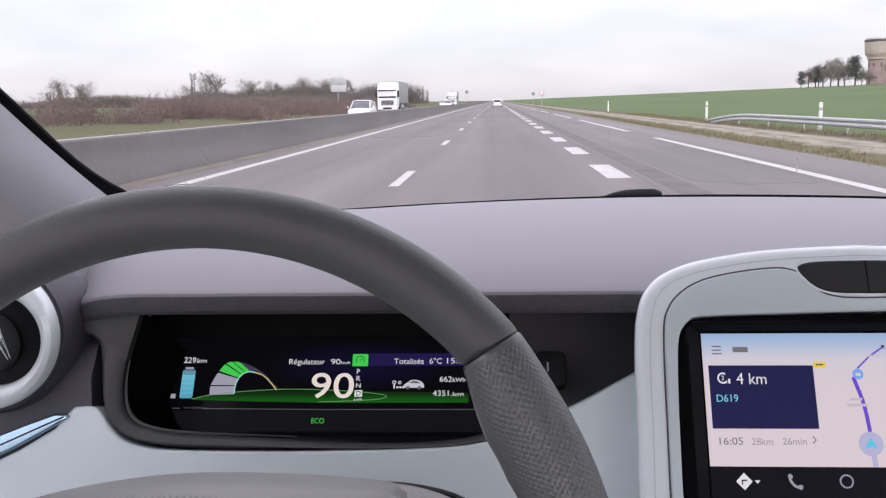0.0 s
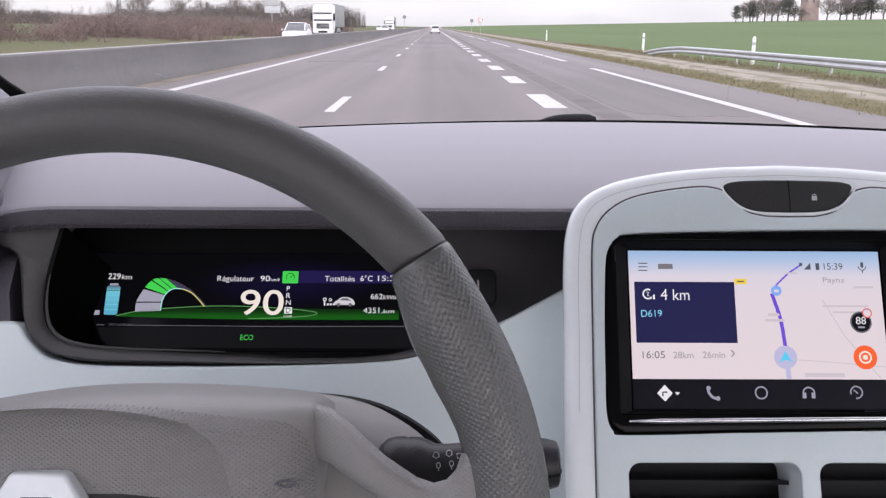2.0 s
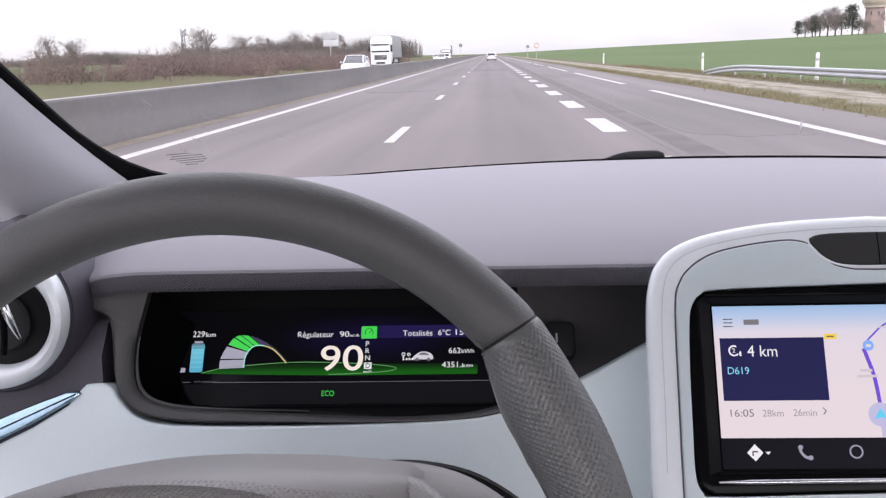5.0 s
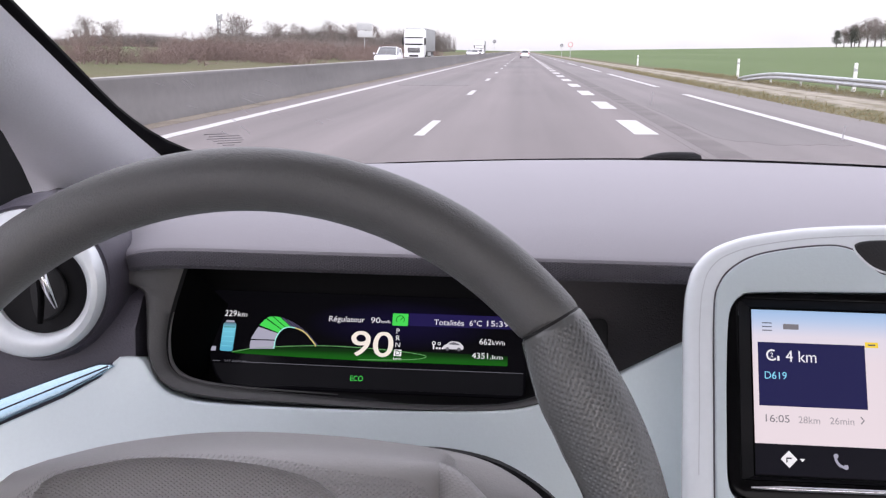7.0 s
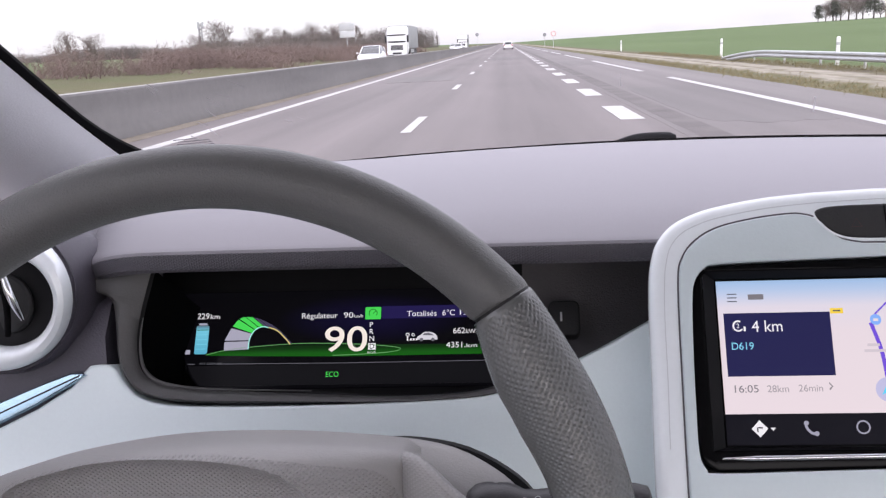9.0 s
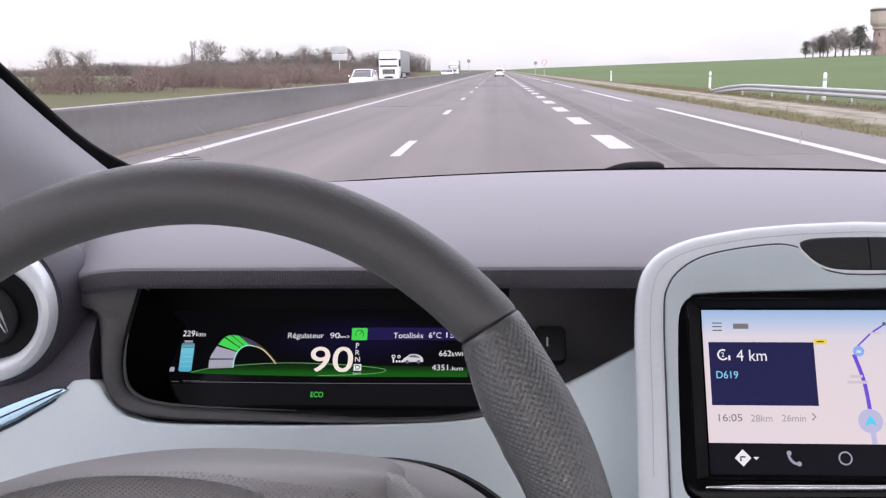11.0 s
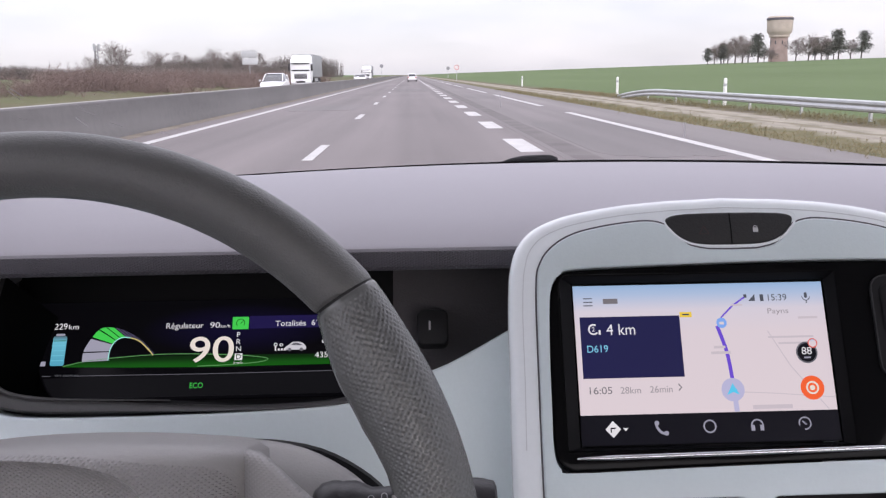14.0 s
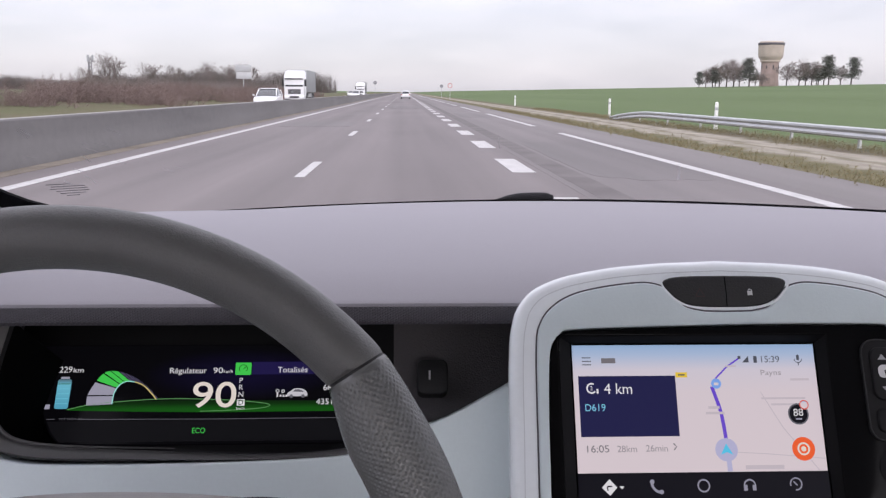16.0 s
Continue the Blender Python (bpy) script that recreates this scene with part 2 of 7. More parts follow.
G_BATT = glow_ramp("lit_battery", [(0.0, (0.10, 0.45, 0.60)), (0.8, (0.18, 0.62, 0.75)), (1.0, (0.10, 0.16, 0.20))], 0.8)

# ---- mesh helpers ----


def link(name, verts, faces, m, parent=None, label="", smooth=35, uvs=None, fix=True):
    me = bpy.data.meshes.new(name)
    me.from_pydata([tuple(v) for v in verts], [], faces)
    if uvs:
        lay = me.uv_layers.new(name="UVMap")
        for lp in me.loops:
            lay.data[lp.index].uv = uvs[lp.vertex_index]
    if fix:
        bm = bmesh.new()
        bm.from_mesh(me)
        bmesh.ops.recalc_face_normals(bm, faces=bm.faces)
        bm.to_mesh(me)
        bm.free()
    if smooth:
        me.polygons.foreach_set("use_smooth", [True] * len(me.polygons))
        me.set_sharp_from_angle(angle=radians(smooth))
    me.materials.append(m)
    ob = new(name, me)
    if parent:
        ob.parent = parent
    if label:
        ob["label"] = label
    return ob


def thing(name, label, category, group="", kind=""):
    e = new(name)
    e.empty_display_size = 0.05
    return tagged(e, label, category, group, kind)


class Plane:
    """A flat frame in space: u to the right and v down it in millimetres, n millimetres out of it towards the driver."""

    def __init__(self, o, right, down, out):
        self.o, self.r, self.d, self.n = Vector(o), Vector(right).normalized(), Vector(down).normalized(), Vector(out).normalized()

    def at(self, u, v, n=0.0):
        return self.o + (self.r * u + self.d * v + self.n * n) * 0.001


def inset(loop, d):
    """The closed loop moved inwards by d."""
    area = sum(a[0] * b[1] - b[0] * a[1] for a, b in zip(loop, loop[1:] + loop[:1]))
    s = 1 if area > 0 else -1
    out = []
    k = len(loop)
    for i in range(k):
        p, q, r = Vector(loop[i - 1]), Vector(loop[i]), Vector(loop[(i + 1) % k])
        e1, e2 = (q - p), (r - q)
        if e1.length < 1e-9 or e2.length < 1e-9:
            out.append(tuple(q))
            continue
        e1.normalize(), e2.normalize()
        n1, n2 = Vector((-e1.y, e1.x)) * s, Vector((-e2.y, e2.x)) * s
        b = (n1 + n2)
        if b.length < 1e-6:
            b = n1
        b.normalize()
        out.append(tuple(q + b * (d / max(0.45, b.dot(n1)))))
    return out


def round_rect(u0, v0, u1, v1, r, seg=5):
    out = []
    for cx, cy, a0 in ((u1 - r, v0 + r, -90), (u1 - r, v1 - r, 0), (u0 + r, v1 - r, 90), (u0 + r, v0 + r, 180)):
        for k in range(seg + 1):
            a = radians(a0 + 90 * k / seg)
            out.append((cx + r * math.cos(a), cy + r * math.sin(a)))
    return out


def smooth_loop(pts, seg=5, closed=True):
    """A Catmull-Rom curve through the points."""
    out, k = [], len(pts)
    for i in range(k if closed else k - 1):
        g = (lambda j: Vector(pts[j % k])) if closed else (lambda j: Vector(pts[min(max(j, 0), k - 1)]))
        p0, p1, p2, p3 = g(i - 1), g(i), g(i + 1), g(i + 2)
        for s in range(seg):
            t = s / seg
            out.append(tuple(0.5 * ((2 * p1) + (p2 - p0) * t + (2 * p0 - 5 * p1 + 4 * p2 - p3) * t * t + (3 * p1 - p0 - 3 * p2 + p3) * t ** 3)))
    if not closed:
        out.append(tuple(pts[-1]))
    return out


def disc_loop(cu, cv, r, seg=28, ry=None):
    return [(cu + r * math.cos(2 * math.pi * k / seg), cv + (ry or r) * math.sin(2 * math.pi * k / seg)) for k in range(seg)]


def plate(name, outer, holes, fr, n0, n1, m, parent=None, bevel=0.0, label="", smooth=40, back=True, taper=0.0):
    """A flat piece with any outline and holes, from depth n0 to n1, its front edges rounded by bevel."""
    bm = bmesh.new()
    front, rims = [], []
    for k, loop in enumerate([outer] + list(holes)):
        loop = [tuple(p) for p in loop]
        rows = [(inset(loop, taper) if k == 0 and taper else loop, n0)]
        if k == 0 and taper:
            rows.append((loop, n1 - bevel - 4.0))
        if bevel > 0:
            for a in (0, 30, 60, 90):
                ca, sa = 1 - math.cos(radians(a)), math.sin(radians(a))
                rows.append((inset(loop, bevel * ca * (1 if k == 0 else -1)), n1 - bevel + bevel * sa))
        else:
            rows.append((loop, n1))
        rings = [[bm.verts.new(fr.at(u, v, n)) for u, v in lp] for lp, n in rows]
        for a, b in zip(rings, rings[1:]):
            for i in range(len(a)):
                j = (i + 1) % len(a)
                bm.faces.new((a[i], a[j], b[j], b[i]))
        front.append(rings[-1])
        rims.append(rings[0])
    if holes:
        for rset in ((front, rims) if back else (front,)):
            edges = []
            for ring in rset:
                for i in range(len(ring)):
                    e = bm.edges.get((ring[i], ring[(i + 1) % len(ring)]))
                    edges.append(e)
            bmesh.ops.triangle_fill(bm, use_beauty=True, use_dissolve=False, edges=edges)
    else:
        bm.faces.new(front[0])
        if back:
            bm.faces.new(rims[0])
        bmesh.ops.triangulate(bm, faces=[f for f in bm.faces if len(f.verts) > 4])
    bmesh.ops.recalc_face_normals(bm, faces=bm.faces)
    uvl = bm.loops.layers.uv.new("UVMap")
    us, vs = [p[0] for p in outer], [p[1] for p in outer]
    u0, u1, v0, v1 = min(us), max(us), min(vs), max(vs)
    for f in bm.faces:
        for lp in f.loops:
            d = (lp.vert.co - fr.o) * 1000
            lp[uvl].uv = ((d.dot(fr.r) - u0) / max(1e-6, u1 - u0), 1 - (d.dot(fr.d) - v0) / max(1e-6, v1 - v0))
    me = bpy.data.meshes.new(name)
    bm.to_mesh(me)
    bm.free()
    me.polygons.foreach_set("use_smooth", [True] * len(me.polygons))
    me.set_sharp_from_angle(angle=radians(smooth))
    me.materials.append(m)
    ob = new(name, me)
    if parent:
        ob.parent = parent
    if label:
        ob["label"] = label
    return ob


def ring_plate(name, loop, width, fr, n0, n1, m, parent=None, bevel=0.0, label=""):
    return plate(name, loop, [inset(loop, width)], fr, n0, n1, m, parent, bevel, label)


def loft(name, rings, m, parent=None, label="", smooth=40, closed=True, caps=True, uv=None):
    """A skin over rings of points, each ring a closed (or open) line."""
    k = len(rings[0])
    verts = [p for r in rings for p in r]
    faces = []
    for a in range(len(rings) - 1):
        for i in range(k if closed else k - 1):
            j = (i + 1) % k
            faces.append((a * k + i, a * k + j, (a + 1) * k + j, (a + 1) * k + i))
    if caps and closed:
        faces.append(tuple(range(k)))
        faces.append(tuple((len(rings) - 1) * k + i for i in range(k)))
    return link(name, verts, faces, m, parent, label, smooth, uv)


def tube(name, path, radius, m, parent=None, seg=10, label="", closed=False, smooth=60, flat=1.0, up=None):
    """A round bar along a path; radius a number or one for each point."""
    path = [Vector(p) for p in path]
    k = len(path)
    rs = [radius] * k if isinstance(radius, (int, float)) else list(radius)
    rings = []
    for i in range(k):
        if closed:
            t = path[(i + 1) % k] - path[i - 1]
        else:
            t = path[min(i + 1, k - 1)] - path[max(i - 1, 0)]
        t.normalize()
        a = Vector(up) if up else (Vector((0, 0, 1)) if abs(t.z) < 0.9 else Vector((1, 0, 0)))
        s = t.cross(a).normalized()
        b = s.cross(t).normalized()
        rings.append([path[i] + (s * math.cos(2 * math.pi * q / seg) + b * flat * math.sin(2 * math.pi * q / seg)) * rs[i] for q in range(seg)])
    if closed:
        rings.append(rings[0])
    return loft(name, rings, m, parent, label, smooth, caps=not closed)


def lathe(name, prof, origin, axis, m, parent=None, seg=32, label="", smooth=40, caps=True):
    """A turned piece: prof is a list of (radius, along)."""
    ax = Vector(axis).normalized()
    a = Vector((0, 0, 1)) if abs(ax.z) < 0.9 else Vector((1, 0, 0))
    s = ax.cross(a).normalized()
    b = s.cross(ax)
    o = Vector(origin)
    rings = [[o + ax * h + (s * math.cos(2 * math.pi * q / seg) + b * math.sin(2 * math.pi * q / seg)) * max(r, 1e-5) for q in range(seg)] for r, h in prof]
    return loft(name, rings, m, parent, label, smooth, caps=caps)


def box(name, lo, hi, m, parent=None, label="", bevel=0.0):
    """A block with rounded edges."""
    bm = bmesh.new()
    bmesh.ops.create_cube(bm, size=1.0)
    for v in bm.verts:
        v.co = Vector([l + (h - l) * (c + 0.5) for l, h, c in zip(lo, hi, v.co)])
    if bevel > 0:
        bmesh.ops.bevel(bm, geom=bm.edges[:], offset=bevel, segments=2, affect="EDGES", profile=0.5)
    me = bpy.data.meshes.new(name)
    bm.to_mesh(me)
    bm.free()
    me.polygons.foreach_set("use_smooth", [True] * len(me.polygons))
    me.set_sharp_from_angle(angle=radians(40))
    me.materials.append(m)
    ob = new(name, me)
    if parent:
        ob.parent = parent
    if label:
        ob["label"] = label
    return ob


def font_mesh(name, text, bold=0.0):
    cu = bpy.data.curves.new(name, "FONT")
    cu.body, cu.size, cu.resolution_u = text, 1.0, 5
    cu.offset = bold
    tmp = bpy.data.objects.new(name, cu)
    me = bpy.data.meshes.new_from_object(tmp)
    bpy.data.objects.remove(tmp)
    return me


CAP = max(v.co.y for v in font_mesh("cap", "H").vertices)


def words(name, text, size, fr, u, v, n, m, parent, width=None, bold=0.0):
    """Letters of the built-in font as a thin mesh; size is the height of capitals and width the whole length in millimetres, (u, v) the foot of the first one."""
    me = font_mesh(name, text, bold)
    xs = [w.co.x for w in me.vertices]
    x0, x1 = min(xs), max(xs)
    s = size / CAP
    wide = width / (x1 - x0) if width else s
    for vert in me.vertices:
        vert.co = fr.at(u + (vert.co.x - x0) * wide, v - vert.co.y * s, n)
    me.materials.clear()
    me.materials.append(m)
    ob = new(name, me)
    ob.parent = parent
    return ob


def bar(name, u0, v0, u1, v1, fr, n, m, parent, r=0.0):
    loop = round_rect(u0, v0, u1, v1, r, 3) if r else [(u0, v0), (u1, v0), (u1, v1), (u0, v1)]
    return plate(name, loop, [], fr, n - 0.1, n, m, parent, back=False)


def stroke(name, pts, width, fr, n, m, parent):
    """A flat line of some width along (u, v) points, joined up where it ends on its start."""
    verts, faces, k = [], [], len(pts)
    loop = (Vector(pts[0]) - Vector(pts[-1])).length < 1e-6
    for i, p in enumerate(pts):
        a, b = Vector(pts[max(i - 1, 0)]), Vector(pts[min(i + 1, k - 1)])
        if loop and i in (0, k - 1):
            a, b = Vector(pts[-2]), Vector(pts[1])
        t = (b - a).normalized()
        s = Vector((-t.y, t.x)) * width / 2
        for w in (1, -1):
            u, v = Vector(p) + s * w
            verts.append(fr.at(u, v, n))
    faces = [(2 * i, 2 * i + 1, 2 * i + 3, 2 * i + 2) for i in range(k - 1)]
    return link(name, verts, faces, m, parent, "", 0, fix=False)


def arc(cu, cv, r, a0, a1, seg=14, ry=None):
    return [(cu + r * math.cos(radians(a0 + (a1 - a0) * k / seg)), cv - (ry or r) * math.sin(radians(a0 + (a1 - a0) * k / seg))) for k in range(seg + 1)]

# ---- the car's cabin: large structure ----
MID = 0.19          # the car's centre line


def glass_foot(x):
    """Where the windscreen meets the dashboard."""
    s = (x - MID) / 0.70
    return 1.255 - 0.24 * s * s, 1.147 - 0.008 * s * s


def end_curve(x):
    """0 along the hood, rising to 1 round its end by the driver's door."""
    u = min(1.0, max(0.0, (-0.262 - x) / 0.062))
    return 1.0 - math.sqrt(max(0.0, 1.0 - u * u))


def make_dashboard():
    d = thing("dashboard", "wide grey moulded dashboard with a darker front lip", "dashboard")
    xs = [-0.3238, -0.3230, -0.3210, -0.3180, -0.3140, -0.3085, -0.3020, -0.294, -0.284, -0.272, -0.25] + [-0.2 + 0.05 * k for k in range(23)]
    top, lip = [], []
    for x in xs:
        yf, zf = glass_foot(x)
        c = end_curve(x)
        yl = 0.600 + 0.040 * c
        zl = 1.1568 - 0.020 * c
        spread = -0.34 * min(1.0, max(0.0, (-0.20 - x) / 0.10))

        def out(y, z):
            return (x + spread * max(0.0, y - 0.62), y, z)

        prof = [(yl + 0.0012, zl - 0.0008), (yl + 0.0022, zl + 0.0012), (yl + 0.006, zl + 0.0030)]
        for k in range(1, 9):
            f = k / 8
            prof.append((yl + 0.006 + (yf - yl - 0.006) * f, zl + 0.0030 + (zf - zl - 0.003) * f + 0.013 * math.sin(math.pi * f ** 0.75)))
        prof += [(yf + 0.01, zf - 0.03), (yl + 0.1, zl - 0.03), (yl + 0.006, zl - 0.012)]
        top.append([out(y, z) for y, z in prof])
        lp = [(yl, zl - 0.0015), (yl + 0.0004, zl - 0.0005), (yl + 0.005, zl - 0.0008), (yl + 0.05, zl - 0.004), (yl + 0.085, zl - 0.020), (yl + 0.05, zl - 0.022), (yl + 0.012, zl - 0.0155), (yl + 0.004, zl - 0.0135), (yl + 0.001, zl - 0.0105)]
        lip.append([out(y, z) for y, z in lp])
    loft("top_pad", top, M_DASH, d, "grained mid-grey top pad", smooth=30)
    lip_uv = [(x, 0.0035 * k) for x in xs for k in range(9)]
    loft("front_lip", lip, M_LIP, d, "dark grey overhanging lip with rows of fine dimples", smooth=30, uv=lip_uv)
    # the end by the driver's door, lower than the hood, with the round vent in it
    rings = []
    for x in (-0.56, -0.50, -0.44, -0.38, -0.33, -0.312, -0.3065):
        yf, zf = glass_foot(x)
        bulge = 0.015 * math.cos((x + 0.42) / 0.14 * 1.2)
        rings.append([(x, 0.612 - bulge, 0.90), (x, 0.606 - bulge, 1.03), (x, 0.614 - bulge, 1.098), (x, 0.630 - bulge, 1.117), (x, 0.665, 1.122), (x, 0.85, 1.122), (x, yf, zf - 0.012), (x, yf, 0.90)])
    loft("end_panel", rings, M_SIDE, d, "dark grey end panel round the vent", smooth=50)
    rings = []
    for x in (-0.56, -0.50, -0.44, -0.38, -0.33, -0.305):
        yf, zf = glass_foot(x)
        rings.append([(x, 0.640, 1.116), (x, 0.650, 1.1225), (x, 0.675, 1.1265), (x, 0.85, 1.1300), (x, yf + 0.005, zf - 0.004), (x, yf, zf - 0.016), (x, 0.85, 1.120), (x, 0.66, 1.114)])
    loft("end_top", rings, M_DASH, d, "grained mid-grey top pad end", smooth=50)
    # the dark backing behind the instruments and above the knees
    box("backing", (-0.335, 0.735, 0.85), (0.90, 0.80, 1.12), M_BLACK, d)
    box("passenger_fascia", (0.325, 0.626, 0.88), (0.91, 0.70, 1.1135), M_WHITE, d, "pale panel before the passenger", 0.006)
    box("passenger_ledge", (0.325, 0.645, 1.1365), (0.91, 0.70, 1.146), M_LIP, d, "dark ledge above the pale trim", 0.003)
    box("passenger_trim", (0.335, 0.618, 1.117), (0.905, 0.66, 1.136), M_WHITE, d, "pale trim strip before the passenger", 0.004)
    return d


make_dashboard()

# ---- pale lower fascia panel ----
FAS = Plane((0, 0.600, 1.080), (1, 0, 0), (0, -0.33, -0.944), (0, -0.944, 0.33))


def fz(x, z):
    return (x * 1000, -(z - 1.080) * 1000 / 0.944)


def make_fascia():
    f = thing("lower_fascia", "pale blue-grey lower dashboard fascia panel", "dashboard panel")
    edge = [(-0.3175, 1.0796), (-0.3100, 1.0803), (-0.3035, 1.0797), (-0.2985, 1.0760), (-0.2940, 1.0695), (-0.2885, 1.0635), (-0.2795, 1.0575), (-0.2611, 1.0535), (-0.2292, 1.0523), (-0.1668, 1.0523), (-0.1094, 1.0535), (-0.0681, 1.0552), (-0.0400, 1.0580), (-0.0180, 1.0645), (-0.0063, 1.0712), (0.0208, 1.0800), (0.0635, 1.1010), (0.0900, 1.1140)]
    low = [(0.0900, 0.96), (0.0900, 0.84), (-0.47, 0.84), (-0.47, 0.995), (-0.4062, 1.0290), (-0.3546, 1.0520), (-0.3300, 1.0660), (-0.3235, 1.0740)]
    loop = [fz(*p) for p in smooth_loop(edge, 4, closed=False)] + [fz(*p) for p in low]
    plate("panel", loop, [], FAS, -22, 0, M_WHITE, f, bevel=2.5)
    # bright strip under the vent
    strip = [(-0.3190, 1.0735), (-0.3214, 1.0750), (-0.3295, 1.0750), (-0.3475, 1.0690), (-0.3755, 1.0585), (-0.4055, 1.0470), (-0.480, 1.0180), (-0.480, 0.9970), (-0.4062, 1.0310), (-0.3824, 1.0420), (-0.3546, 1.0542), (-0.3310, 1.0665)]
    s = plate("trim_strip", [fz(*p) for p in strip], [], FAS, -6, 3.0, M_BLUECHROME, f, bevel=1.5, label="blue-tinted chrome trim strip")
    line = [(-0.3225, 1.0735), (-0.3500, 1.0620), (-0.4060, 1.0385), (-0.480, 1.0065)]
    stroke("groove", [fz(*p) for p in line], 1.1, FAS, 3.25, M_BLACK, s)
    return f


make_fascia()

# ---- round vent by the driver's door ----


def make_vent():
    v = thing("air_vent", "round black air vent with a satin silver ring", "air vent")
    o, ax = Vector((-0.3608, 0.5836, 1.1305)), Vector((0.10, -1, 0.10))
    a = ax.normalized()
    side = Vector((0.995, 0.0995, 0.0))
    rise = side.cross(a) * -1
    mid_i, mid_o = Vector((-0.3605, 0.5836, 1.1312)), Vector((-0.3695, 0.5835, 1.1335))

    def hoop(f, r, n):
        c = mid_i.lerp(mid_o, f) + a * n
        return [c + (side * math.cos(2 * math.pi * k / 56) + rise * math.sin(2 * math.pi * k / 56)) * r for k in range(56)]

    loft("ring", [hoop(0.0, 0.0308, -0.012), hoop(0.0, 0.0312, -0.001), hoop(0.12, 0.0338, 0.0018), hoop(0.40, 0.0392, 0.0034), hoop(0.72, 0.0456, 0.0022), hoop(0.93, 0.0494, -0.0015), hoop(1.0, 0.0503, -0.008)], M_SATIN, v, "broad satin silver ring", caps=False)
    loft("housing", [hoop(1.0, 0.0502, -0.008), hoop(1.0, 0.0512, -0.0100), hoop(1.0, 0.0526, -0.0095), hoop(1.0, 0.0560, -0.018), hoop(1.0, 0.0600, -0.045), hoop(1.0, 0.054, -0.075)], M_SIDE, v, "dark grey housing", caps=False)
    lathe("barrel", [(0.0005, -0.0090), (0.018, -0.0086), (0.026, -0.0078), (0.0302, -0.0040), (0.0304, -0.02), (0.0005, -0.022)], o, ax, M_VENTBLACK, v, 40)
    lathe("damper", [(0.0005, 0.0), (0.019, -0.0006), (0.0205, -0.002), (0.0205, -0.004)], o + Vector((-0.005, 0.0065, -0.003)), ax + Vector((-0.25, 0, 0)), M_BLACK, v, 32, "black swivelling disc")
    base, h = o + a * 0.002, 0.022
    tube("vane", [base + Vector((0.004 * math.sin(q), 0, -h + 2 * h * i / 8)) + a * (0.004 * math.cos((i - 4) / 4 * 1.3)) for i, q in enumerate([j * 0.4 for j in range(9)])], 0.0022, M_GLOSSBLACK, v, 8)
    tube("handle", [o + a * (0.002 + 0.003 * math.cos((i - 5) / 5 * 1.5)) + Vector((0.005 + 0.009 * i / 10, -0.004, 0.024 - 0.034 * i / 10)) for i in range(11)], [0.0008 + 0.0022 * math.sin(math.pi * (i + 1) / 12) for i in range(11)], M_CHROME, v, 8, "bright chrome vent handle")
    return v


make_vent()

# ---- instrument cluster ----
CLU = Plane((-0.1536, 0.6807, 1.0684), (1, 0, 0), (0, -0.556, -0.831), (0, -0.831, 0.556))


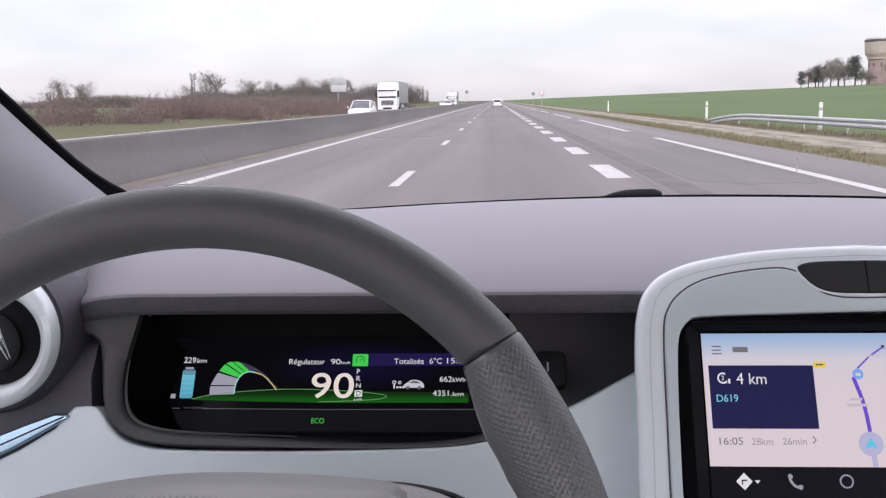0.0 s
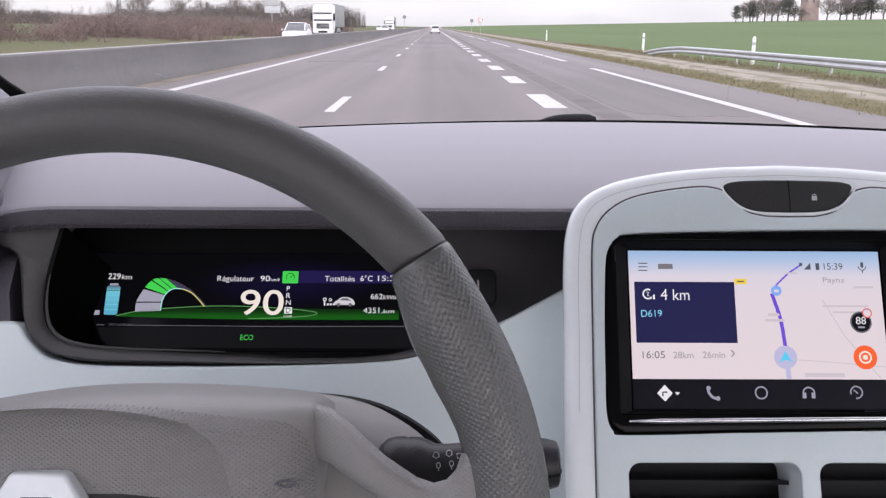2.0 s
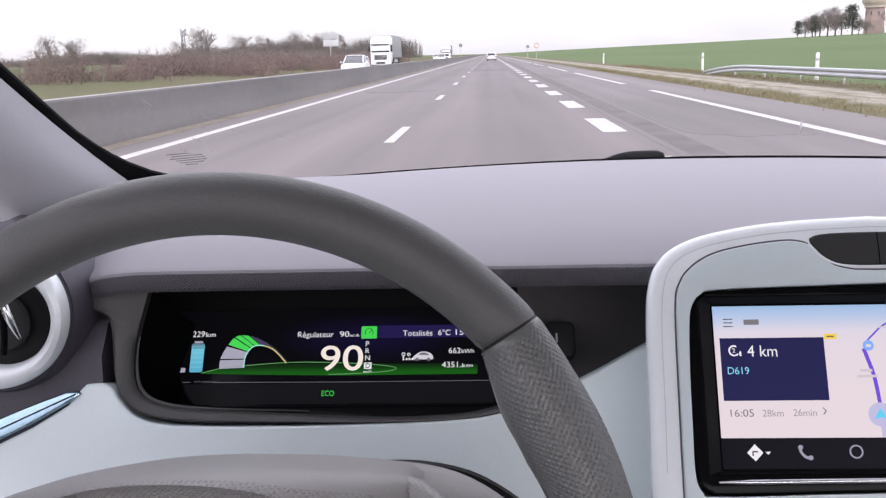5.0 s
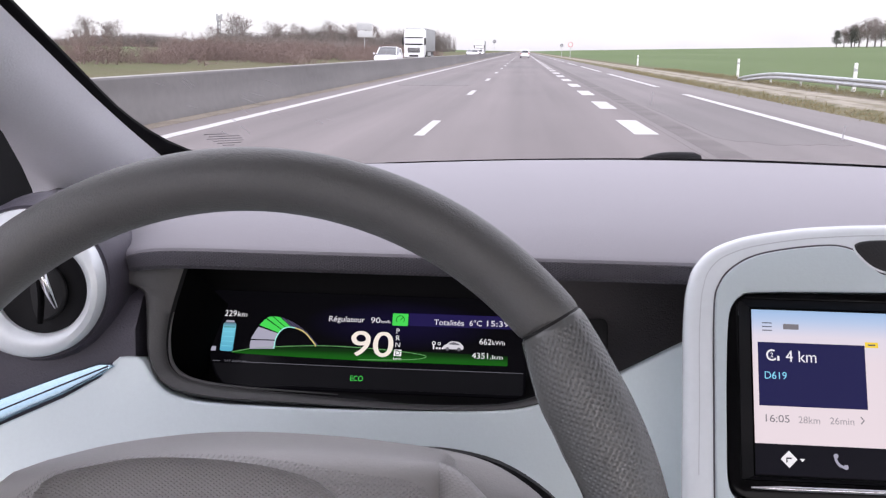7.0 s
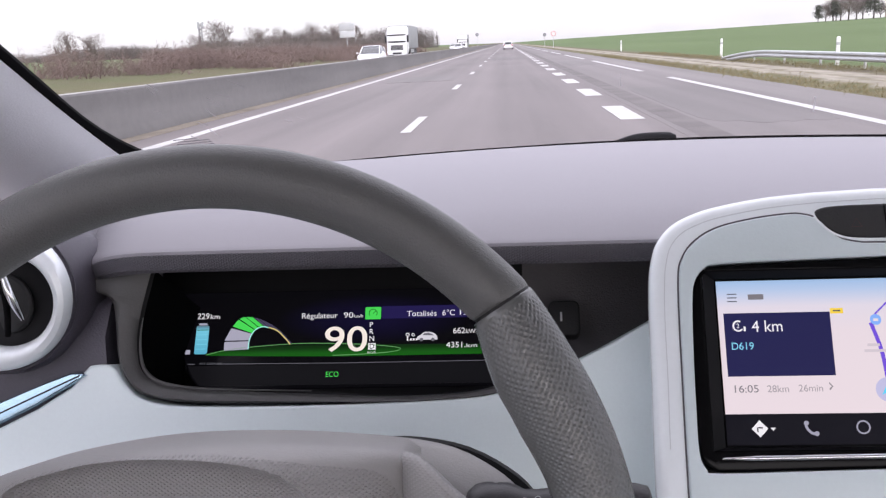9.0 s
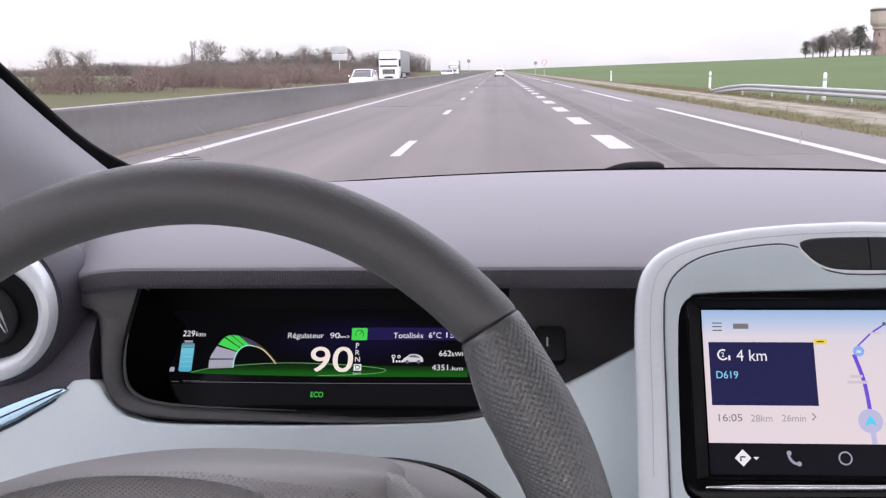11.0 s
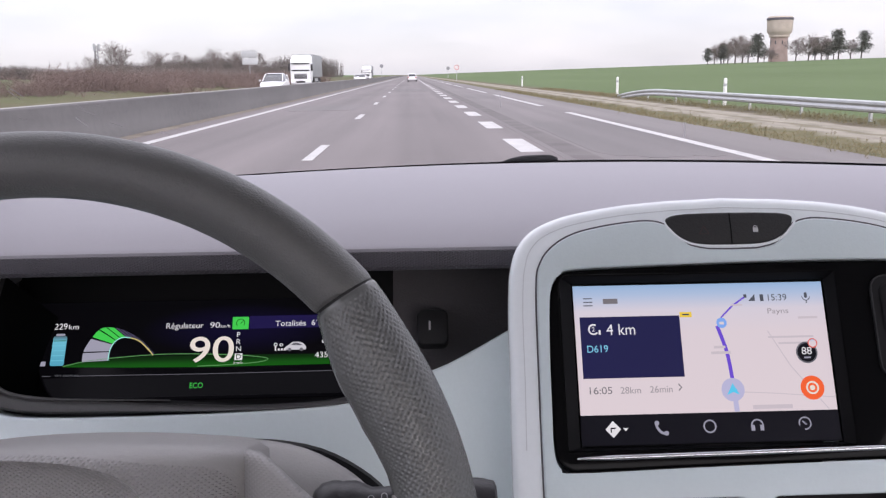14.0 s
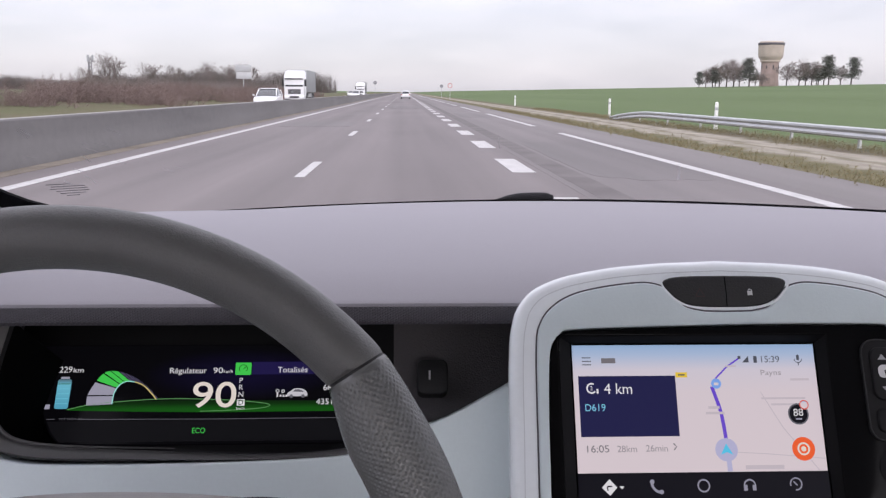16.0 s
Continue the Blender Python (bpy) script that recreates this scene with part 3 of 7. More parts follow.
def make_cluster():
    c = thing("instrument_cluster", "wide black digital instrument cluster with lit green display", "instrument cluster")
    back = [(-152, -70), (212, -70), (212, -20), (182, 14), (150, 40), (120, 56), (-100, 56), (-140, 40), (-152, 0)]
    plate("face", smooth_loop(back, 3), [], CLU, -14, -5, M_VENTBLACK, c, label="dark face panel")
    plate("cowl_end", [(136, -66), (262, -66), (262, 0), (205, 34), (160, 50), (136, 52)], [], CLU, -5, -3.5, mat("grained_cowl_end", (0.105, 0.098, 0.102), 0.55, var=0.12, bump=0.3, bscale=700.0), c, label="dark grey grained end of the cowl")
    # surround: a dark band that comes down from the hood, curves round the end and runs along the foot
    outer = [(-325, -63), (-317, -52), (-304, -44.6), (-300.4, -25.7), (-298.5, -6.2), (-294.8, 5.3), (-287, 15.9), (-272.4, 22.9), (-246, 26.4), (-206.5, 27.2), (-152, 27.8), (-111.6, 28.0), (-68, 26.6), (-40, 23.6), (-18, 16.8), (-5, 9.6)]
    inner = [(-277, -66), (-281, -50), (-283.8, -38.4), (-286.4, -22.5), (-286.2, -6.8), (-282.6, 4.8), (-273.6, 12.3), (-258, 16.3), (-236, 18.4), (-208, 19.7), (-153, 22.4), (-112, 24.0), (-69, 22.8), (-43, 19.3), (-23, 12), (-12, 4)]
    outer, inner = smooth_loop(outer, 5, False), smooth_loop(inner, 5, False)
    rings, seal, wall, lipline = [], [], [], []
    for (a, b), (p, q) in zip(outer, inner):
        f0, f1, f2, f3 = FAS.at(a, b, -16), FAS.at(a, b, -3), FAS.at(a * 0.8 + p * 0.2, b * 0.8 + q * 0.2, -0.5), FAS.at(a * 0.3 + p * 0.7, b * 0.3 + q * 0.7, -2.0)
        f4 = FAS.at(p, q, -6)
        deep = (f4 - CLU.o).dot(CLU.n) * 1000 + 4.0
        inw = (CLU.at(-10, 2, 30) - f4)
        inw.y = 0
        inw.normalize()
        g0, g1 = f4 + inw * 0.0009 - FAS.n * 0.0012, f4 + inw * 0.0022 - FAS.n * 0.001
        foot = f4 + inw * 0.005 - CLU.n * deep * 0.001
        rings.append([f0, f1, f2, f3, f4, f4 - FAS.n * 0.004, foot, foot - inw * 0.02])
        seal.append([f4 - FAS.n * 0.0004, g0, g1 - FAS.n * 0.001, f4 - FAS.n * 0.004])
        wall.append([g1 - FAS.n * 0.001, f4 + inw * 0.004 - CLU.n * deep * 0.0005, foot + inw * 0.002, foot - inw * 0.004])
        lipline.append(g1)
    surround = loft("surround", rings, M_RIMBLACK, c, "dark grey moulded surround", smooth=50)
    loft("seal", seal, M_VENTBLACK, surround, "black seal line", smooth=50)
    loft("inner_wall", wall, mat("deep_black_plastic", (0.006, 0.006, 0.0065), 0.95, var=0.1, spec=0.0), surround, "black inner wall", smooth=50)
    tube("lip", lipline[12:50], [0.0004 + 0.0010 * math.sin(math.pi * k / 37) for k in range(38)], M_RIMBLACK, surround, 8, "fine grey lip")
    # lens of the display
    glass = smooth_loop([(-136.5, -40), (-132.5, -15), (-128.3, 7.6), (-123.6, 21), (-118.5, 30), (-112, 35.5), (-104, 37.5)], 4, False) + [(112, 37), (118, 32), (118, -40)]
    scr = plate("display", glass, [], CLU, -6, -1.2, backlit_black("lit_black", CLU.at(20, -16, -1), (0.075, 0.02, 0.02)), c, bevel=1.0, label="lit wide colour display")
    # faint grey emission stands in for the reflection on the lower glass
    sub = plate("lower_band", [(-122.5, 19.4), (116, 18.9), (116, 35), (-112, 35), (-118, 28)], [], CLU, -1.4, -1.05, mat("reflection_band_grey", (0.004, 0.004, 0.005), 0.3, var=0, spec=0.06, emit=(0.006, 0.006, 0.007), strength=1.0), scr, back=False)
    n = -0.7
    # green land with a rim
    land = [(-110, 10.8), (-90, 7.2), (-60, 4.6), (-20, 3.9), (40, 4.6), (75, 5.0), (104, 5.6)]
    plate("green_land", smooth_loop(land, 3, False) + [(104, 13.0), (0, 13.4), (-60, 12.4), (-106, 11.2)], [], CLU, n - 0.3, n - 0.2, G_FIELD, scr, back=False)
    ring = [(-109, 10.6), (-90, 6.6), (-59, 3.9), (-33, 2.8), (-5, 3.4), (20, 4.8), (38, 6.8), (42, 8.6), (34, 10.6), (12, 12.0), (-10, 12.6)]
    stroke("horizon_line", smooth_loop(ring, 4, False), 0.6, CLU, n, glow("lit_pale_green", (0.15, 0.44, 0.14), 0.7), scr)
    stroke("white_line", [(-100, 18.0), (0, 18.6), (116, 18.2)], 0.45, CLU, n, G_DIM, scr)
    stroke("white_line", [(-123, 17.8), (-117, 17.8)], 0.45, CLU, n, G_DIM, scr)
    words("small_print", "TFT DISPLAY", 1.5, CLU, -114, 18.4, n, G_DIM, scr, width=18)
    # range and battery
    words("range_text", "229", 4.6, CLU, -119.0, -18.2, n, G_WHITE, scr, width=9.5)
    words("range_text", "km", 3.6, CLU, -108.4, -18.2, n, G_WHITE, scr, width=7.5)
    bar("battery", -118.8, -13.0, -108.6, 10.0, CLU, n, G_BATT, scr, 1.5)
    for k in range(5):
        bar("battery_line", -118.2, -9.5 + 3.8 * k, -109.2, -9.0 + 3.8 * k, CLU, n + 0.15, G_DKGREEN if k == 0 else G_CYAN, scr)
    bar("battery_cap", -117, -14.8, -110.4, -13.2, CLU, n, G_LAV, scr, 0.5)
    bar("foot_mark", -126, 6.5, -122, 10, CLU, n, G_LAV, scr)
    # economy gauge: a fan of segments
    rim_o = smooth_loop([(-95.4, 7.5), (-94.6, -2.5), (-85.7, -17.1), (-75.5, -18.9), (-63.8, -15.2), (-51.7, -7.4), (-40.6, 4.3)], 12, False)
    rim_i = smooth_loop([(-76.3, 6.7), (-75.6, -1.9), (-72.0, -8.4), (-65.5, -11.0), (-55.3, -8.2), (-47.4, -1.2), (-42.8, 4.4)], 12, False)
    fan = [(0, 9, G_LAV), (10, 18, G_LAV), (19, 24, G_GREEN), (25, 30, G_GREEN), (31, 37, G_GREEN)] + [(38 + 4 * k, 41 + 4 * k, G_FAN) for k in range(8)]
    for k0, k1, gm in fan:
        plate("gauge_segment", rim_o[k0:k1 + 1] + rim_i[k0:k1 + 1][::-1], [], CLU, n - 0.1, n, gm, scr, back=False)
    stroke("gauge_arc", rim_i[:42], 0.8, CLU, n + 0.1, glow("lit_pale_cyan", (0.35, 0.85, 0.75), 0.9), scr)
    stroke("gauge_arc", rim_i[41:70], 0.8, CLU, n + 0.1, glow("lit_pale_amber", (0.75, 0.62, 0.20), 0.9), scr)
    # cruise line
    bar("top_band", 27, -25.8, 116, -15.8, CLU, n - 0.35, G_PURPLE, scr)
    words("cruise_text", "Régulateur", 4.3, CLU, -35.5, -17.0, n, G_WHITE, scr, width=28)
    words("cruise_text", "90", 4.3, CLU, -2.6, -17.0, n, G_WHITE, scr, width=7.4)
    words("cruise_text", "km/h", 2.4, CLU, 5.4, -17.0, n, G_WHITE, scr, width=7.0)
    sq = bar("cruise_symbol", 14.2, -25.2, 26.4, -15.4, CLU, n, G_GREEN, scr, 0.8)
    stroke("symbol_ring", arc(20.3, -20.3, 3.1, 220, -40, 16), 0.6, CLU, n + 0.2, G_DKGREEN, scr)
    stroke("symbol_needle", [(20.3, -19.8), (22.4, -22.2)], 0.6, CLU, n + 0.2, G_DKGREEN, scr)
    words("speed_text", "90", 19.2, CLU, -16.6, 9.5, n + 0.1, G_CREAM, scr, width=33.0, bold=0.005)
    for k, ch in enumerate("PRN"):
        words("gear_letter", ch, 3.9, CLU, 18.0, -9.2 + 5.5 * k, n, G_WHITE, scr)
    bar("gear_box", 17.2, 3.6, 23.0, 8.6, CLU, n, G_WHITE, scr)
    words("gear_letter", "D", 3.7, CLU, 18.5, 7.9, n + 0.15, G_NAVBAR, scr, width=3.4)
    words("unit_text", "km/h", 1.9, CLU, 17.0, 11.6, n, G_WHITE, scr, width=6.2)
    # trip totals
    words("totals_text", "Totalisés", 4.3, CLU, 46.6, -17.2, n, G_WHITE, scr, width=23)
    words("totals_text", "6°C", 4.3, CLU, 74.0, -17.4, n, G_WHITE, scr, width=9.5)
    words("totals_text", "15:39", 4.3, CLU, 87.5, -17.6, n, G_WHITE, scr, width=16.5)
    words("energy_text", "662", 4.3, CLU, 82.2, -3.0, n, G_WHITE, scr, width=9.2)
    words("energy_text", "kWh", 3.2, CLU, 92.0, -3.0, n, G_WHITE, scr, width=9.6)
    words("odometer_text", "4351.", 4.3, CLU, 77.0, 8.0, n, G_WHITE, scr, width=14.6)
    words("odometer_text", "km", 3.0, CLU, 92.4, 8.0, n, G_WHITE, scr, width=8.0)
    # plug and little car
    stroke("plug_symbol", arc(47.4, -2.6, 1.2, 0, 360, 12), 0.6, CLU, n, G_WHITE, scr)
    bar("plug_symbol", 46.9, -1.8, 47.9, 2.2, CLU, n, G_WHITE, scr)
    stroke("plug_symbol", arc(51.6, -2.4, 1.0, 0, 360, 12), 0.6, CLU, n, G_WHITE, scr)
    for k in range(3):
        bar("plug_symbol", 49.2 + 2.2 * k, 0.4, 50.6 + 2.2 * k, 2.0, CLU, n, G_WHITE, scr)
    shape = [(54.8, 1.6), (54.9, -0.8), (57.2, -2.2), (60.0, -4.3), (64.4, -4.5), (67.8, -3.4), (69.8, -1.4), (70.3, 0.6), (69.9, 1.6)]
    plate("car_symbol", smooth_loop(shape, 3, False), [], CLU, n - 0.1, n, glow("lit_pale_grey", (0.68, 0.68, 0.70), 0.85), scr, back=False)
    for cx in (58.0, 66.8):
        plate("car_symbol_wheel", disc_loop(cx, 1.5, 1.4, 14), [], CLU, n, n + 0.1, G_DIM, scr, back=False)
    plate("car_symbol_window", [(58.6, -2.1), (60.6, -3.6), (63.6, -3.8), (66.6, -2.6), (67.4, -1.7)], [], CLU, n, n + 0.1, G_DIM, scr, back=False)
    words("eco_text", "ECO", 4.0, CLU, -14.4, 29.2, n, G_GREEN, scr, width=9.6)
    # small switch at the far end of the face
    sw = plate("switch", round_rect(154, -21, 177, 6, 5), [], CLU, 8, 20, M_BLACK, c, bevel=1.5, label="small black switch")
    bar("switch_mark", 162.6, -12, 164.0, -5, CLU, 20.25, M_GREYMARK, sw)
    return c


make_cluster()

# ---- centre console with the touch screen ----
TAB = Plane((0.0962, 0.5657, 1.1392), (1, 0, 0), (0, -0.427, -0.904), (0, -0.904, 0.427))


def make_console():
    c = thing("centre_console", "satin white arched centre console holding a touch screen", "console")
    half = [(-43, 300), (-42.3, 122), (-41, 60), (-40.6, 23), (-39.4, 0), (-37.8, -11.5), (-33.8, -24), (-24.5, -34.8), (-9.5, -42.2), (7.5, -46.6), (32, -50.6), (60, -53.0)]
    outer = smooth_loop(half, 4, False) + [(96, -54.4)]
    outer += [(192 - u, v) for u, v in outer[-2::-1]]
    bez = smooth_loop([(-17.5, 45), (-16.2, 15), (-14.2, 1.5), (-8.5, -6.0), (2, -9.0), (60, -10.8), (130, -12.0), (198, -11.4), (211, -8.4), (217.5, 1.5), (219, 25), (219.5, 60), (219.5, 92), (217.5, 102.5), (209, 107.0), (150, 108.4), (60, 110.0), (-6, 111.4), (-14.5, 109), (-18.0, 99), (-18.0, 75)], 4)
    inner_half = [(-25.0, 300), (-24.8, 126), (-24.2, 60), (-23.1, 2.6), (-19.7, -13.3), (-11.5, -23.5), (2, -31.0), (22, -35.6), (42, -38.0), (52, -37.6), (60, -34.6), (66, -28.0), (73, -22.2), (84, -19.6)]
    inn = smooth_loop(inner_half, 4, False) + [(97, -19.3)]
    inn += [(198 - u if u < 97 else u, v) for u, v in smooth_loop(inner_half, 4, False)[::-1]]
    vent_a = round_rect(-6.5, 127, 93.5, 190, 7)
    vent_b = round_rect(104.5, 127, 205.5, 190, 7)
    plate("shell", outer, [inset(bez, -1.5), inset(vent_a, -1), inset(vent_b, -1)], TAB, -95, 8, M_SHELL, c, bevel=6.0, taper=34.0, label="satin white arched surround")
    plate("face_plate", inn, [bez, vent_a, vent_b], TAB, 7, 9.6, M_WHITE2, c, bevel=1.1, label="pale blue-grey face plate")
    groove = [q for q in inset(outer, 8.0) if q[1] < 118]
    stroke("shell_groove", groove, 0.6, TAB, 8.15, mat("groove_grey", (0.60, 0.63, 0.65), 0.5, var=0.05), c)
    stroke("plate_seam", inset(inn, -0.7) + inset(inn, -0.7)[:1], 1.0, TAB, 8.25, M_LIP, c)
    for nm, (u0, u1) in (("lower_vent", (-6.5, 93.5)), ("lower_vent", (104.5, 205.5))):
        lv = plate(nm, round_rect(u0 - 2, 125, u1 + 2, 192, 6), [], TAB, -60, -30, M_VENTBLACK, c)
        for k in range(4):
            plate("slat", [(u0, 138 + 14 * k), (u1, 138 + 14 * k), (u1, 140.5 + 14 * k), (u0, 140.5 + 14 * k)], [], TAB, -30, -10, M_VENTBLACK, lv)
    # lock and hazard switches in the dip at the top
    oval = smooth_loop([(58.6, -37.6), (62.6, -31.6), (69.5, -26.0), (79, -23.2), (97, -22.5), (116, -23.0), (127, -25.8), (134.2, -31.6), (138.4, -37.8), (136.4, -41.2), (126, -42.8), (97, -43.3), (71, -42.8), (60.8, -41.0)], 4)
    hz = plate("switch_panel", oval, [], TAB, 4, 9.0, M_BLACK, c, bevel=1.6, label="dark switch panel with lock and hazard keys")
    # highlight along the cut-out's edge, drawn as a flat pale line
    stroke("edge_highlight", inset(oval, -1.0) + inset(oval, -1.0)[:1], 1.3, TAB, 9.9, M_SHELL, hz)
    stroke("seam", [(98.6, -43.0), (98.9, -32), (98.6, -21.6)], 0.7, TAB, 9.2, M_GLOSSBLACK, hz)
    bar("lock_symbol", 112.6, -33.0, 115.8, -30.2, TAB, 9.25, M_GREYMARK, hz)
    stroke("lock_symbol", arc(114.2, -33.0, 1.1, 0, 180, 8), 0.5, TAB, 9.25, M_GREYMARK, hz)
    stroke("hazard_symbol", [(79, -29.5), (82, -34.5), (85, -29.5), (79, -29.5)], 0.6, TAB, 9.25, mat("hazard_red", (0.045, 0.010, 0.009), 0.5, var=0.05), hz)
    return c


make_console()


def make_screen():
    s = thing("touch_screen_unit", "glossy black infotainment unit showing a lit road map", "touch screen")
    bez = smooth_loop([(-17.0, 45), (-15.7, 15), (-13.7, 1.8), (-8.2, -5.5), (2, -8.5), (60, -10.3), (130, -11.5), (198, -10.9), (210.5, -7.9), (217.0, 1.8), (218.5, 25), (219, 60), (219, 92), (217, 102), (208.5, 106.5), (150, 107.9), (60, 109.5), (0, 110.7), (-9, 109.6), (-15.2, 104.5), (-17.3, 94), (-17.5, 75)], 4)
    well = [(-9, -5.0), (161, -5.0), (161, 99), (-9, 99)]
    plate("bezel", bez, [well], TAB, -12, 6.0, M_GLOSSBLACK, s, bevel=1.6, label="glossy black bezel")
    # bevelled walls of the well
    o4 = [TAB.at(u, v, 5.6) for u, v in well]
    i4 = [TAB.at(u, v, 0.2) for u, v in ((-1.2, -1.2), (156.2, -1.2), (156.2, 97.4), (-1.2, 97.4))]
    b4 = [TAB.at(u, v, -6.0) for u, v in ((-1.2, -1.2), (156.2, -1.2), (156.2, 97.4), (-1.2, 97.4))]
    faces = [(i, (i + 1) % 4, 4 + (i + 1) % 4, 4 + i) for i in range(4)] + [(4 + i, 4 + (i + 1) % 4, 8 + (i + 1) % 4, 8 + i) for i in range(4)]
    link("well_wall", o4 + i4 + b4, faces, mat("well_black", (0.006, 0.006, 0.007), 0.4, var=0.1, spec=0.08), s, "", 0)
    scr = plate("screen", [(-0.6, -0.8), (155.6, -0.8), (155.6, 96.8), (-0.6, 96.8)], [], TAB, -5, -0.3, M_GLOSSBLACK, s, label="lit map display")
    n = 0.0
    plate("map_picture", [(0, 0), (155, 0), (155, 78.4), (0, 78.4)], [], TAB, n - 0.2, n - 0.1, G_MAP, scr, back=False)
    bar("foot_bar", 0, 78.4, 155, 96, TAB, n - 0.1, G_NAVBAR, scr)
    for k in range(3):
        bar("menu_symbol", 6.0, 7.6 + 2.2 * k, 11.6, 8.2 + 2.2 * k, TAB, n, G_DKTXT, scr)
    bar("heading_bar", 18.2, 8.2, 27.2, 11.4, TAB, n, G_GREYTXT, scr)
    # next-turn box
    bar("turn_box", 3.1, 19.4, 64.5, 56.7, TAB, n, G_NAVY, scr)
    stroke("turn_symbol", arc(11.2, 27.0, 2.9, 60, 320, 14), 1.0, TAB, n + 0.2, G_WHITE, scr)
    words("turn_symbol", "2", 2.6, TAB, 10.2, 28.2, n + 0.2, G_WHITE, scr)
    bar("turn_symbol", 14.2, 27.4, 15.4, 30.2, TAB, n + 0.2, G_WHITE, scr)
    words("distance_text", "4 km", 6.6, TAB, 19.0, 30.6, n + 0.2, G_WHITE, scr, width=17.6)
    words("road_text", "D619", 4.2, TAB, 6.6, 41.0, n + 0.2, G_D619, scr, width=12.6)
    words("arrival_text", "16:05", 4.2, TAB, 6.4, 66.0, n, G_GREYTXT, scr, width=13.6)
    words("arrival_text", "28km", 3.9, TAB, 25.0, 66.0, n, G_GREYTXT2, scr, width=12.2)
    words("arrival_text", "26min", 3.9, TAB, 42.8, 65.8, n, G_GREYTXT2, scr, width=13.6)
    stroke("chevron", [(60.2, 61.0), (62.0, 63.0), (60.2, 65.0)], 0.7, TAB, n, G_GREYTXT, scr)
    # map: roads, route, markers
    stroke("side_road", [(118, 30), (130, 52), (150, 78)], 0.6, TAB, n - 0.02, G_MAPLINE, scr)
    stroke("side_road", [(88, 66), (120, 68), (155, 71)], 0.5, TAB, n - 0.02, G_MAPLINE, scr)
    stroke("route", smooth_loop([(93.6, 67), (93.0, 55), (91.5, 42), (88.6, 31), (87.2, 26.4)], 4, False), 2.3, TAB, n + 0.02, G_ROUTE, scr)
    stroke("route", [(87.2, 27.4), (90.5, 21.0), (98, 14.0), (107, 8.2)], 1.0, TAB, n + 0.02, G_ROUTE, scr)
    stroke("route_tail", [(93.6, 66), (94.2, 78.2)], 3.0, TAB, n + 0.01, G_HALO, scr)
    plate("position_halo", disc_loop(93.0, 65.2, 7.0, 28), [], TAB, n - 0.1, n + 0.05, G_HALO, scr, back=False)
    plate("position_arrow", [(93.0, 61.4), (96.8, 68.2), (93.0, 66.6), (89.2, 68.2)], [], TAB, n, n + 0.12, G_SKYB, scr, back=False)
    plate("route_marker", disc_loop(90.2, 24.6, 3.2, 20), [], TAB, n, n + 0.08, G_BLUE, scr, back=False)
    bar("route_marker_mark", 88.8, 23.8, 91.6, 25.6, TAB, n + 0.2, G_MAP, scr)
    bar("yellow_tag", 64.8, 17.4, 72.2, 20.6, TAB, n + 0.05, G_YELLOW, scr)
    bar("tag_print", 66.4, 18.6, 70.6, 19.4, TAB, n + 0.15, G_DKTXT, scr)
    words("place_text", "Payns", 3.2, TAB, 119.4, 19.4, n + 0.03, G_GREYTXT2, scr, width=13.0)
    for u0, v0, u1, v1 in ((138, 21.6, 150, 23.0), (84, 38.6, 91, 40.2), (82, 42.0, 94, 43.6), (118, 33.4, 146, 34.6), (124, 37.2, 140, 38.4), (97, 13.2, 104, 14.2), (104, 74.6, 128, 77.0)):
        bar("place_bar", u0, v0, u1, v1, TAB, n + 0.03, G_MAPLINE, scr)
    # status line
    plate("signal_symbol", [(108.2, 11.4), (112.4, 11.4), (112.4, 7.2)], [], TAB, n - 0.1, n + 0.05, G_DKTXT, scr, back=False)
    bar("signal_symbol", 105.6, 7.2, 107.4, 9.2, TAB, n + 0.05, G_DKTXT, scr)
    bar("battery_symbol", 115.6, 7.4, 117.8, 11.6, TAB, n + 0.05, G_DKTXT, scr)
    words("clock_text", "15:39", 4.0, TAB, 120.6, 11.4, n + 0.05, G_DKTXT, scr, width=11.6)
    bar("microphone_symbol", 143.4, 6.6, 145.2, 10.2, TAB, n + 0.05, G_DKTXT, scr, 0.8)
    stroke("microphone_symbol", arc(144.3, 9.2, 2.4, 180, 360, 10), 0.5, TAB, n + 0.05, G_DKTXT, scr)
    bar("microphone_symbol", 144.0, 11.4, 144.6, 13.4, TAB, n + 0.05, G_DKTXT, scr)
    # speed bubble and report key
    plate("speed_bubble", disc_loop(140.6, 43.8, 6.6, 28), [], TAB, n, n + 0.05, G_DIM, scr, back=False)
    plate("speed_bubble", disc_loop(140.6, 43.8, 5.7, 28), [], TAB, n, n + 0.12, G_NAVBAR, scr, back=False)
    words("speed_digits", "88", 4.4, TAB, 137.5, 45.0, n + 0.2, G_WHITE, scr, width=6.2)
    bar("speed_unit", 138.6, 46.4, 142.6, 47.4, TAB, n + 0.2, G_LAV, scr)
    plate("limit_ring", disc_loop(144.8, 38.2, 3.0, 20), [], TAB, n, n + 0.15, G_RED, scr, back=False)
    plate("limit_disc", disc_loop(144.8, 38.2, 2.3, 20), [], TAB, n, n + 0.22, G_MAP, scr, back=False)
    plate("report_key", disc_loop(141.4, 65.1, 7.2, 30), [], TAB, n, n + 0.05, G_ORANGE, scr, back=False)
    stroke("report_key_ring", arc(141.4, 65.1, 3.4, 0, 360, 24), 1.1, TAB, n + 0.15, G_CREAM, scr)
    plate("report_key_tip", disc_loop(141.4, 65.1, 1.6, 14), [], TAB, n + 0.1, n + 0.16, G_CREAM, scr, back=False)
